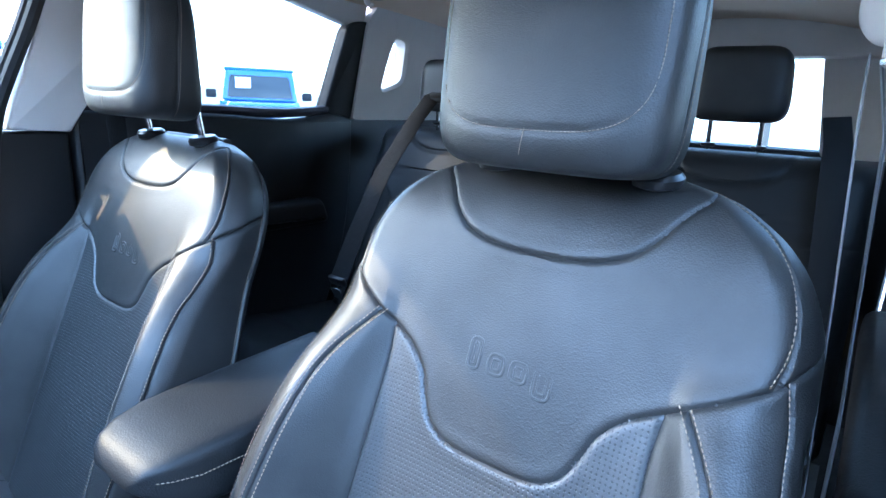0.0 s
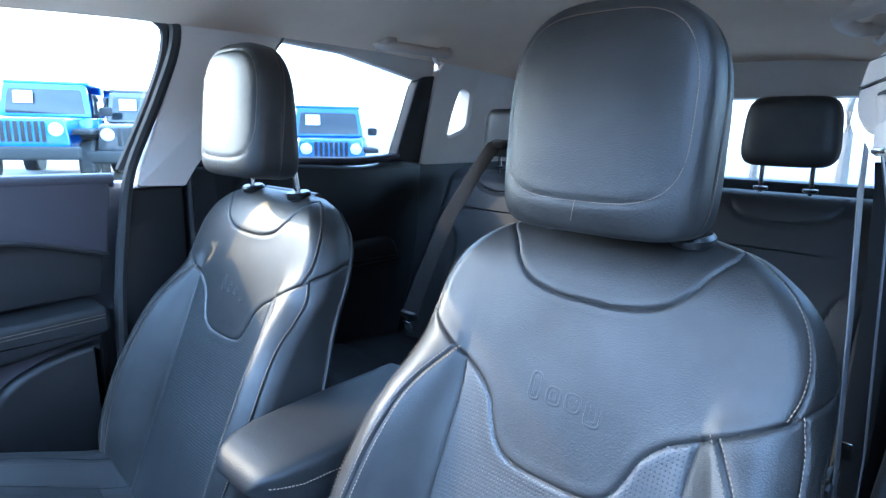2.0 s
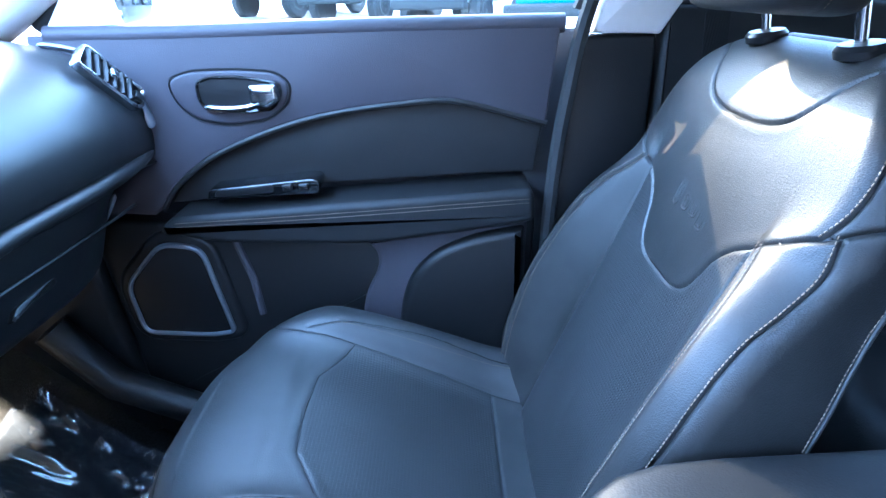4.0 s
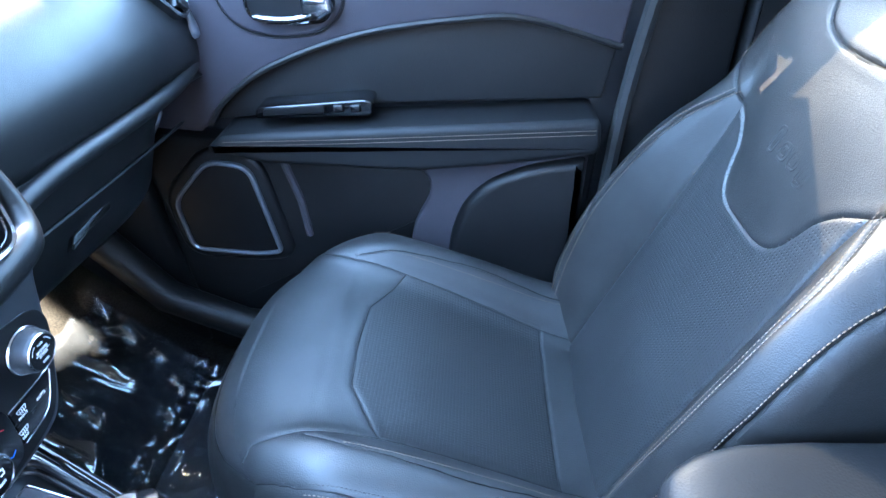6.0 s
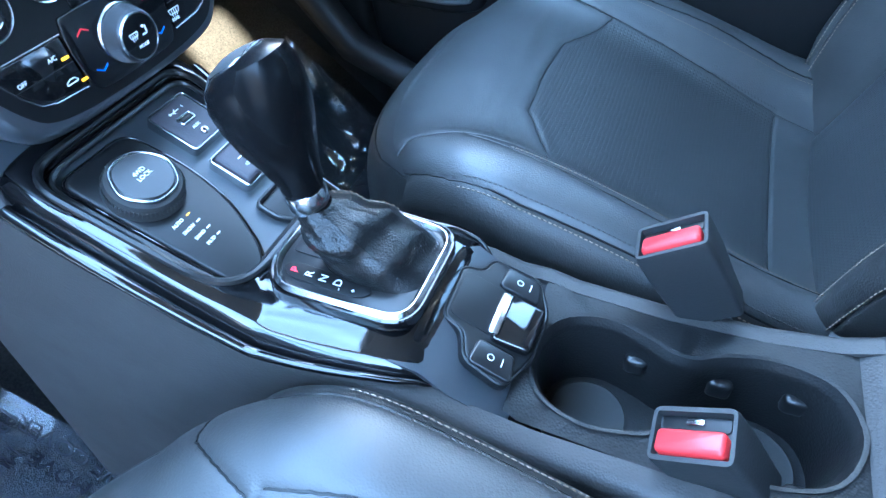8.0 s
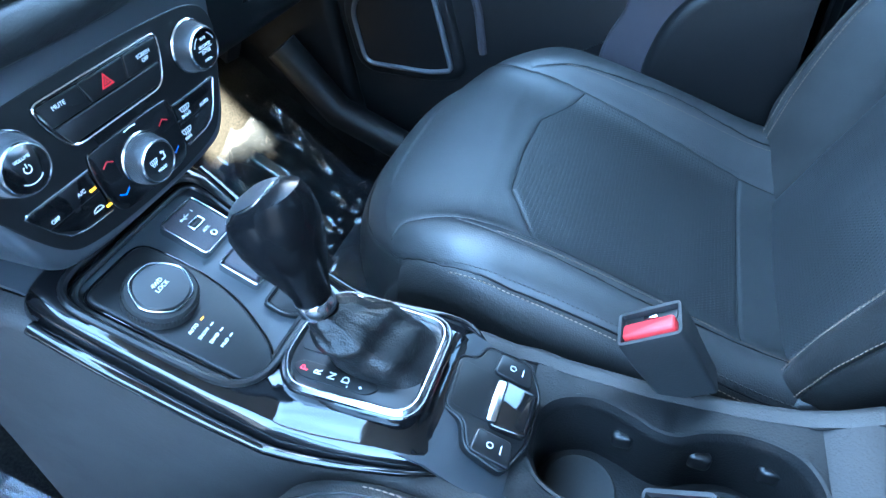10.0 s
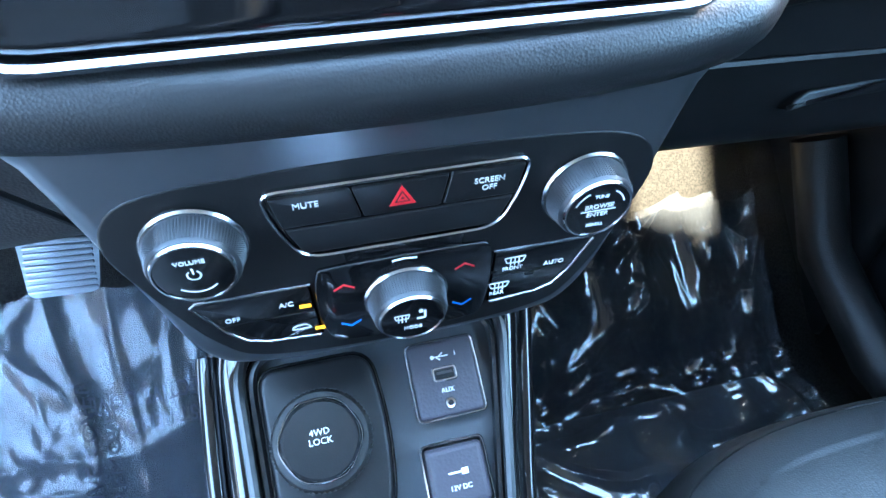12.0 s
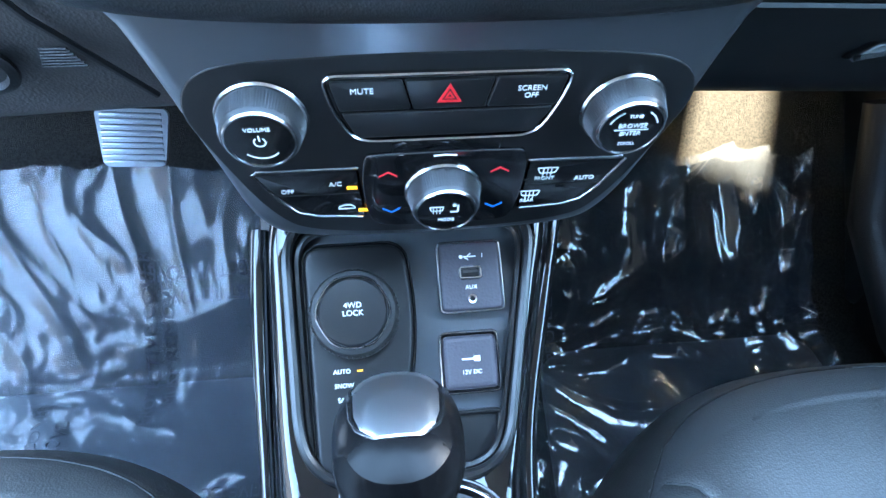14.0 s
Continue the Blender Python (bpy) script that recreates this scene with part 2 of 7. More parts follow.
blue_paint = paint("bright blue car paint", (0.03, 0.15, 0.52))
white_paint = paint("white car paint", (0.80, 0.80, 0.80))
red_paint = paint("dark red car paint", (0.25, 0.012, 0.015))
grey_paint = paint("dark grey car paint", (0.06, 0.06, 0.065))
car_glass = material("dark vehicle glass", (0.02, 0.025, 0.03), 0.05, coat=0.4)
lens_clear = material("clear lamp lens", (0.75, 0.76, 0.78), 0.12)
wall_pale = material("white rendered wall", (0.82, 0.81, 0.78), 0.85)
_a, _s = grained(wall_pale, 20, 0.3, 0.01, "noise")
bark = material("grey bark", (0.16, 0.14, 0.12), 0.9)
_a, _s = grained(bark, 30, 0.6, 0.01, "noise")


# ---- builders ----
def thing(name, label, category, at=(0, 0, 0), group="", kind=""):
    ob = new(name)
    ob.location = at
    ob.empty_display_size = 0.05
    return tagged(ob, label, category, group, kind)


def part(name, bm, mat, parent=None, label="", smooth=True):
    """Links a bmesh, or a pair of vertices and faces, as one mesh object; its coordinates are the parent's."""
    me = bpy.data.meshes.new(name)
    if isinstance(bm, bmesh.types.BMesh):
        bm.to_mesh(me)
        bm.free()
    else:
        me.from_pydata(bm[0], [], bm[1])
    me.materials.append(mat)
    me.update()
    if smooth:
        me.shade_smooth()
        me.set_sharp_from_angle(angle=radians(38))
    ob = new(name, me)
    if parent is not None:
        ob.parent = parent
    return tagged(ob, label)


def solid(name, bm, mat, label, category="", kind="", group="", smooth=True):
    return tagged(part(name, bm, mat, None, "", smooth), label, category, group, kind)


def moved(bm, m):
    bmesh.ops.transform(bm, matrix=m, verts=bm.verts)
    return bm


def joined(*bms):
    out = bmesh.new()
    for b in bms:
        me = bpy.data.meshes.new("t")
        b.to_mesh(me)
        out.from_mesh(me)
        bpy.data.meshes.remove(me)
        b.free()
    return out


def warped(bm, f):
    for v in bm.verts:
        v.co = f(*v.co)
    return bm


def box(sx, sy, sz, bevel=0.004, seg=2, at=(0, 0, 0), m=None):
    bm = bmesh.new()
    bmesh.ops.create_cube(bm, size=1)
    bmesh.ops.scale(bm, vec=(sx, sy, sz), verts=bm.verts)
    if bevel:
        bmesh.ops.bevel(bm, geom=bm.edges[:], offset=min(bevel, 0.45 * min(sx, sy, sz)), segments=seg, profile=0.5, affect="EDGES")
    bmesh.ops.translate(bm, vec=at, verts=bm.verts)
    return moved(bm, m) if m is not None else bm


def offset_poly(pts, d):
    """The closed outline moved inwards by d."""
    n, out = len(pts), []
    area = sum(pts[i][0] * pts[(i + 1) % n][1] - pts[(i + 1) % n][0] * pts[i][1] for i in range(n))
    sg = 1 if area > 0 else -1
    for i in range(n):
        a, b, c = Vector(pts[i - 1]), Vector(pts[i]), Vector(pts[(i + 1) % n])
        e1, e2 = (b - a).normalized(), (c - b).normalized()
        n1, n2 = Vector((-e1.y, e1.x)), Vector((-e2.y, e2.x))
        k = n1 + n2
        k = k / max(0.35, k.length_squared / 2) if k.length > 1e-6 else n1
        out.append((b.x + sg * d * k.x, b.y + sg * d * k.y))
    return out


def spline(pts, n=6, closed=True):
    """A smooth line through the points."""
    out, c = [], len(pts)
    for i in range(c if closed else c - 1):
        p = [Vector(pts[(i + k) % c] if closed else pts[min(max(i + k, 0), c - 1)]) for k in (-1, 0, 1, 2)]
        for j in range(n):
            t = j / n
            q = 0.5 * (2 * p[1] + (p[2] - p[0]) * t + (2 * p[0] - 5 * p[1] + 4 * p[2] - p[3]) * t * t + (3 * p[1] - p[0] - 3 * p[2] + p[3]) * t ** 3)
            out.append(tuple(q))
    if not closed:
        out.append(tuple(pts[-1]))
    return out


def rounded(pts, r, n=5):
    """The closed outline with its corners rounded; r one radius or one per corner."""
    out, c = [], len(pts)
    for i in range(c):
        a, b, d = Vector(pts[i - 1]), Vector(pts[i]), Vector(pts[(i + 1) % c])
        rr = r[i] if isinstance(r, (list, tuple)) else r
        e1, e2 = (a - b), (d - b)
        k = min(rr, 0.48 * e1.length, 0.48 * e2.length)
        p, q = b + e1.normalized() * k, b + e2.normalized() * k
        for j in range(n + 1):
            t = j / n
            out.append(tuple((1 - t) ** 2 * p + 2 * t * (1 - t) * b + t * t * q))
    return out


def rect(w, h, r, n=5):
    return rounded([(-w / 2, -h / 2), (w / 2, -h / 2), (w / 2, h / 2), (-w / 2, h / 2)], r, n)


def circle(r, n=32):
    return [(r * math.cos(2 * math.pi * i / n), r * math.sin(2 * math.pi * i / n)) for i in range(n)]


def stacked(rings, cap0=True, cap1=True, closed_u=True):
    """Skins a stack of equal rings of 3D points."""
    bm = bmesh.new()
    rows = [[bm.verts.new(p) for p in ring] for ring in rings]
    n = len(rows[0])
    for a, b in zip(rows, rows[1:]):
        for i in range(n if closed_u else n - 1):
            j = (i + 1) % n
            try:
                bm.faces.new((a[i], a[j], b[j], b[i]))
            except ValueError:
                pass
    if cap0:
        bm.faces.new(rows[0][::-1])
    if cap1:
        bm.faces.new(rows[-1])
    bmesh.ops.recalc_face_normals(bm, faces=bm.faces)
    return bm


def prism(pts, depth, bevel=0.003, seg=3, m=None, z0=0.0):
    """A plate with the given outline in local x, y, from z0 up by depth, its upper edge rounded."""
    rings = [[(x, y, z0) for x, y in pts]]
    b = min(bevel, depth * 0.95)
    for k in range(seg + 1):
        a = k / seg * math.pi / 2
        o = offset_poly(pts, b * (1 - math.cos(a)))
        rings.append([(x, y, z0 + depth - b + b * math.sin(a)) for x, y in o])
    bm = stacked(rings)
    return moved(bm, m) if m is not None else bm


def frame_ring(pts, width, depth, bevel=0.0015, m=None, z0=0.0):
    """A raised rim that follows an outline, width inwards."""
    inner = offset_poly(pts, width)
    b = min(bevel, width * 0.45, depth * 0.9)
    o1, i1 = offset_poly(pts, b), offset_poly(pts, width - b)
    rings = [[(x, y, z) for x, y in p] for p, z in ((pts, z0), (pts, z0 + depth - b), (o1, z0 + depth), (i1, z0 + depth), (inner, z0 + depth - b), (inner, z0))]
    bm = stacked(rings, False, False)
    return moved(bm, m) if m is not None else bm


def turned(profile, n=40, m=None):
    """A lathe round z; profile of (radius, z)."""
    rings = [[(r * math.cos(2 * math.pi * i / n), r * math.sin(2 * math.pi * i / n), z) for i in range(n)] for r, z in profile]
    bm = stacked(rings)
    return moved(bm, m) if m is not None else bm


def tube(pts, r, n=10, closed=False, flat=1.0, up=Vector((0, 0, 1))):
    """A round or flattened bar along a line; r may be one radius or one per point."""
    rings, c = [], len(pts)
    for i, p in enumerate(pts):
        p = Vector(p)
        a = Vector(pts[i - 1] if (i or closed) else pts[i])
        b = Vector(pts[(i + 1) % c] if (i < c - 1 or closed) else pts[i])
        d = (b - a).normalized()
        s = d.cross(up)
        s = s.normalized() if s.length > 1e-4 else Vector((1, 0, 0))
        u = s.cross(d)
        rr = r[i] if isinstance(r, (list, tuple)) else r
        rings.append([tuple(p + s * rr * math.cos(2 * math.pi * k / n) + u * rr * flat * math.sin(2 * math.pi * k / n)) for k in range(n)])
    if closed:
        rings.append(rings[0])
        bm = stacked(rings, False, False)
        bmesh.ops.remove_doubles(bm, verts=bm.verts, dist=1e-6)
        return bm
    return stacked(rings)


def strap(pts, width, thick, side):
    """Belt webbing along a line; side: the direction across it, or one per point."""
    rings = []
    for i, p in enumerate(pts):
        p = Vector(p)
        a, b = Vector(pts[max(i - 1, 0)]), Vector(pts[min(i + 1, len(pts) - 1)])
        d = (b - a).normalized()
        s = Vector(side[i] if isinstance(side, list) else side)
        s = (s - d * s.dot(d)).normalized() * width / 2
        t = d.cross(s).normalized() * thick / 2
        rings.append([tuple(p + s * 0.96 + t), tuple(p + s), tuple(p + s * 0.96 - t), tuple(p - s * 0.96 - t), tuple(p - s), tuple(p - s * 0.96 + t)])
    return stacked(rings)


def sheet(f, nu, nv, thick=0.0):
    """A surface f(u, v) over 0..1 squared; thick gives it a back."""
    pts = [[Vector(f(i / nu, j / nv)) for i in range(nu + 1)] for j in range(nv + 1)]
    verts = [tuple(p) for row in pts for p in row]
    w = nu + 1
    faces = [(j * w + i, j * w + i + 1, (j + 1) * w + i + 1, (j + 1) * w + i) for j in range(nv) for i in range(nu)]
    bm = bmesh.new()
    vs = [bm.verts.new(v) for v in verts]
    for q in faces:
        bm.faces.new([vs[k] for k in q])
    bm.normal_update()
    if thick:
        bmesh.ops.solidify(bm, geom=bm.faces[:], thickness=thick)
    return bm


def words(name, text, size, m, mat, parent, depth=0.0002, align="CENTER"):
    cu = bpy.data.curves.new(name, "FONT")
    cu.body, cu.size, cu.align_x, cu.align_y, cu.extrude, cu.resolution_u = text, size, align, "CENTER", depth, 3
    ob = new("t", cu)
    bpy.context.view_layer.update()
    me = bpy.data.meshes.new_from_object(ob.evaluated_get(bpy.context.evaluated_depsgraph_get()))
    bpy.data.objects.remove(ob)
    me.materials.clear()
    me.materials.append(mat)
    me.transform(m)
    me.name = name
    o = new(name, me)
    o.parent = parent
    return o


def stitches(line, mat, parent, name="stitching", step=0.0052, length=0.0038, r=0.0006):
    """A row of single thread stitches along a line of 3D points with normals."""
    bm = bmesh.new()
    acc = 0.0
    for (p, n), (q, _) in zip(line, line[1:]):
        p, q, n = Vector(p), Vector(q), Vector(n)
        seg = (q - p).length
        if seg < 1e-6:
            continue
        d = (q - p) / seg
        s = d.cross(n).normalized()
        while acc < seg:
            c = p + d * acc
            ring = []
            for k, w in ((-1, 0.3), (-0.5, 1), (0.5, 1), (1, 0.3)):
                cc = c + d * length / 2 * k
                ring.append([bm.verts.new(cc + s * r * w), bm.verts.new(cc + n * r * w), bm.verts.new(cc - s * r * w)])
            for a, b in zip(ring, ring[1:]):
                bm.faces.new((a[0], a[1], b[1], b[0]))
                bm.faces.new((a[1], a[2], b[2], b[1]))
            acc += step
        acc -= seg
    return part(name, bm, mat, parent)


def interp(x, table):
    return float(np.interp(x, [a for a, _ in table], [b for _, b in table]))


# ---- ground and shell of the car ----
GROUND = -0.42


def ground_z(x, y):
    """The lot slopes gently against the car's own level."""
    return GROUND + 0.040 * x + 0.045 * y


solid("ground", sheet(lambda u, v: (-400 + 800 * u, -400 + 800 * v, ground_z(-400 + 800 * u, -400 + 800 * v)), 8, 8), asphalt, "pale sunlit paving of a car lot", "ground", "structure")


# unseen walls, added to hold back low light from ahead and the left
blocker_grey = material("grey light blocker", (0.16, 0.155, 0.15), 0.8)
_a, _s = grained(blocker_grey, 3, 0.3, 0.01, "noise")
solid("backdrop_front", box(30, 0.4, 5.0, 0.02, at=(-3, 11, 2.0)), blocker_grey, "unseen plain grey wall added ahead to block low sky light", "backdrop", "structure")
solid("backdrop_west", box(0.4, 22, 4.0, 0.02, at=(-6.5, 0, 1.4)), blocker_grey, "unseen plain grey wall added beside the car to block side light", "backdrop", "structure")


def side_x(z):
    """Half width of the cabin at a height: it leans in above the belt line."""
    return 0.72 - max(0.0, z - 0.92) * 0.27


def on_side(sign):
    return lambda y, z, n: (sign * (side_x(z) + 0.06 - n), y, z)


def floor_z(y):
    return 0.05 if y < 0.80 else 0.05 + (y - 0.80) * 0.95


solid("floor", sheet(lambda u, v: (-0.76 + 1.52 * u, -1.75 + 3.05 * v, floor_z(-1.75 + 3.05 * v) + 0.004 * noise.noise((u * 30, v * 60, 0))), 60, 120, 0.03), carpet, "black cabin carpet", "floor", "structure")


def roof(u, v, lift=0.0, grow=1.0):
    x = (-0.625 + 1.25 * u) * grow
    y = -1.72 + 2.12 * v
    e = abs(u * 2 - 1)
    return (x, y, 1.325 - 0.075 * e ** 3 - 0.05 * abs(v * 2 - 1.1) ** 2.5 + lift)


solid("ceiling", sheet(lambda u, v: roof(u, v), 40, 40, 0.006), liner, "warm grey knitted fabric headliner", "headliner", "structure")
solid("roof_panel", sheet(lambda u, v: roof(u, v, 0.035, 1.06), 20, 20, 0.01), grey_paint, "painted steel roof over the headliner", "roof", "structure")

# the passenger side, front to back: belt line, pillars, frames, glass
for sign, side in ((1, "east"), (-1, "west")):
    f = on_side(sign)
    bp = thing("pillar_trim", "light grey plastic centre pillar cover, dark below the belt line", "pillar trim", kind="structure")
    part("upper_cover", warped(prism(rounded([(-0.085, 0.885), (-0.200, 0.88), (-0.300, 1.06), (-0.345, 1.16), (-0.46, 1.275), (-0.17, 1.275), (-0.175, 1.20), (-0.145, 1.08)], [0.004, 0.004, 0.02, 0.05, 0.01, 0.01, 0.02, 0.02]), 0.065, 0.006), f), lightgrey, bp)
    part("lower_cover", warped(prism(rounded([(-0.075, 0.88), (-0.20, 0.88), (-0.20, 0.10), (-0.02, 0.10), (-0.03, 0.60)], 0.01), 0.05, 0.008), f), plastic, bp, "black lower pillar cover")
    part("rubber_seal", warped(tube([(y, z, 0.062) for y, z in spline([(-0.015, 0.30), (-0.03, 0.62), (-0.052, 0.80), (-0.078, 0.93), (-0.135, 1.09), (-0.166, 1.20), (-0.152, 1.255), (-0.06, 1.268), (0.15, 1.265)], 6, False)], 0.013, 8, up=Vector((0, 0, 1))), f), rubber, bp, "black rubber door seal")
    cp = thing("quarter_trim", "light grey plastic rear quarter cover round a small window", "pillar trim", kind="structure")
    part("lower_cover", warped(prism(rounded([(-0.93, 0.908), (-1.72, 0.908), (-1.72, 0.20), (-0.93, 0.20)], 0.006), 0.056, 0.004), f), plastic, cp, "black lower quarter cover")
    ro = rounded([(-1.02, 0.905), (-1.01, 1.20), (-1.06, 1.275), (-1.70, 1.275), (-1.70, 0.905)], [0.005, 0.02, 0.02, 0.02, 0.005])
    hole = rounded([(-1.125, 1.0), (-1.148, 1.166), (-1.205, 1.158), (-1.222, 1.035)], [0.03, 0.02, 0.02, 0.03], 6)
    # a plate with an opening: outer and inner outline bridged
    bm = bmesh.new()
    steps = 96

    hc = Vector((-1.175, 1.09))
    angs = [2 * math.pi * k / steps for k in range(steps)]

    def cast(poly, a):
        d = Vector((math.cos(a), math.sin(a)))
        best = None
        for i_ in range(len(poly)):
            p, q = Vector(poly[i_]) - hc, Vector(poly[(i_ + 1) % len(poly)]) - hc
            den = d.x * (q.y - p.y) - d.y * (q.x - p.x)
            if abs(den) < 1e-12:
                continue
            t_ = (p.x * (q.y - p.y) - p.y * (q.x - p.x)) / den
            s_ = (p.x * d.y - p.y * d.x) / den
            if t_ > 0 and -1e-6 <= s_ <= 1 + 1e-6:
                best = t_ if best is None else max(best, t_)
        return hc + d * best

    o2, i2 = [cast(ro, a) for a in angs], [cast(hole, a) for a in angs]
    rings = [[(p.x, p.y, 0.0) for p in o2], [(p.x, p.y, 0.055) for p in o2]]
    rings += [[(p.x + (q - p).normalized().x * 0.012, p.y + (q - p).normalized().y * 0.012, 0.055) for p, q in zip(i2, o2)]]
    rings += [[(p.x, p.y, 0.045) for p in i2], [(p.x, p.y, 0.0) for p in i2]]
    part("cover", warped(stacked(rings, False, False), f), lightgrey, cp)
    part("pane", warped(prism([(p.x, p.y) for p in i2], 0.004, 0.001, z0=0.004), f), rear_glass, cp)

    rd = thing("rear_door", "black rear door trim with a large window", "car door", kind="structure")
    lower = rounded([(-0.215, 0.12), (-0.205, 0.925), (-0.55, 0.922), (-0.78, 0.905), (-0.93, 0.928), (-1.015, 0.91), (-1.0, 0.55), (-0.82, 0.12)], [0.01, 0.01, 0.05, 0.05, 0.02, 0.01, 0.2, 0.05])
    part("door_panel", warped(prism(lower, 0.06, 0.012), f), plastic, rd)
    part("armrest", warped(prism(rounded([(-0.25, 0.60), (-0.25, 0.66), (-0.85, 0.68), (-0.88, 0.60)], 0.03), 0.11, 0.02), f), plastic, rd)
    part("belt_moulding", warped(tube([(y, z, 0.035) for y, z in spline([(-0.21, 0.93), (-0.5, 0.93), (-0.75, 0.925), (-0.92, 0.935)], 6, False)], 0.014, 8), f), darkgrey, rd, "dark grey waist moulding")
    part("window_frame", warped(joined(
        prism(rounded([(-0.905, 0.925), (-0.945, 1.19), (-1.02, 1.20), (-1.03, 0.91)], [0.005, 0.04, 0.01, 0.005]), 0.045, 0.008),
        prism(rounded([(-0.19, 0.92), (-0.245, 0.92), (-0.30, 1.23), (-0.25, 1.24)], 0.005), 0.03, 0.006)), f), rubber, rd, "black window frame")
    part("upper_frame", warped(prism(rounded([(-0.27, 1.250), (-0.65, 1.232), (-0.95, 1.182), (-1.02, 1.19), (-1.02, 1.262), (-0.27, 1.285)], 0.01), 0.03, 0.006), f), lightgrey, rd, "light grey frame edge")
    part("pane", warped(prism([(-0.25, 0.90), (-0.30, 1.25), (-0.66, 1.24), (-0.97, 1.20), (-0.96, 0.90)], 0.004, 0.001, z0=0.006), f), rear_glass, rd)

# roof rails that carry the headliner, and the front pillars with the windscreen between
for sign, side in ((1, "east"), (-1, "west")):
    rail = [(sign * 0.655, y, z) for y, z in spline([(-1.7, 1.25), (-1.0, 1.262), (-0.4, 1.285), (0.1, 1.285), (0.36, 1.262)], 5, False)]
    solid("roof_rail", tube(rail, 0.035, 10, flat=0.6), liner, "light grey roof edge above the side windows", "roof rail", "structure")
    a_pts = spline([(0.36, 1.262, 0.655), (0.60, 1.13, 0.70), (0.80, 1.0, 0.735), (0.98, 0.90, 0.76)], 6, False)
    solid("front_pillar", tube([(sign * x, y, z) for y, z, x in a_pts], 0.042, 10, flat=0.75), lightgrey, "slanting light grey front pillar", "pillar", "structure")
solid("roof_header", tube([(x, 0.40 - 0.05 * (x / 0.66) ** 2 + 0.0, 1.285 - 0.022 * (x / 0.66) ** 2) for x in np.linspace(-0.66, 0.66, 21)], 0.035, 10, flat=0.6), liner, "light grey headliner edge over the windscreen", "header", "structure")
ws = solid("windscreen", sheet(lambda u, v: ((-0.70 + 1.40 * u) * (1.06 - 0.10 * v), 1.22 - 0.80 * v + 0.0 - 0.16 * (2 * u - 1) ** 2 * (1 - 0.6 * v), 0.86 + 0.42 * v), 16, 12), glass, "clear laminated windscreen", "windscreen", "structure")
ws.visible_shadow = False

hatch = thing("tailgate", "light grey tailgate trim with a wide rear window", "tailgate", kind="structure")
part("lower_trim", box(1.44, 0.06, 0.85, 0.02, at=(0, -1.76, 0.46)), plastic, hatch)
part("upper_trim", box(1.30, 0.05, 0.12, 0.02, at=(0, -1.70, 1.20)), lightgrey, hatch)
for sx in (-1, 1):
    part("side_trim", prism(rounded([(sx * 0.50, 0.86), (sx * 0.72, 0.86), (sx * 0.66, 1.26), (sx * 0.46, 1.18)], 0.03), 0.05, 0.01, m=pose(0, -1.70, 0, 90, 0, 0)), lightgrey, hatch)
part("pane", box(1.0, 0.004, 0.32, 0.001, at=(0, -1.74, 1.02)), rear_glass, hatch)


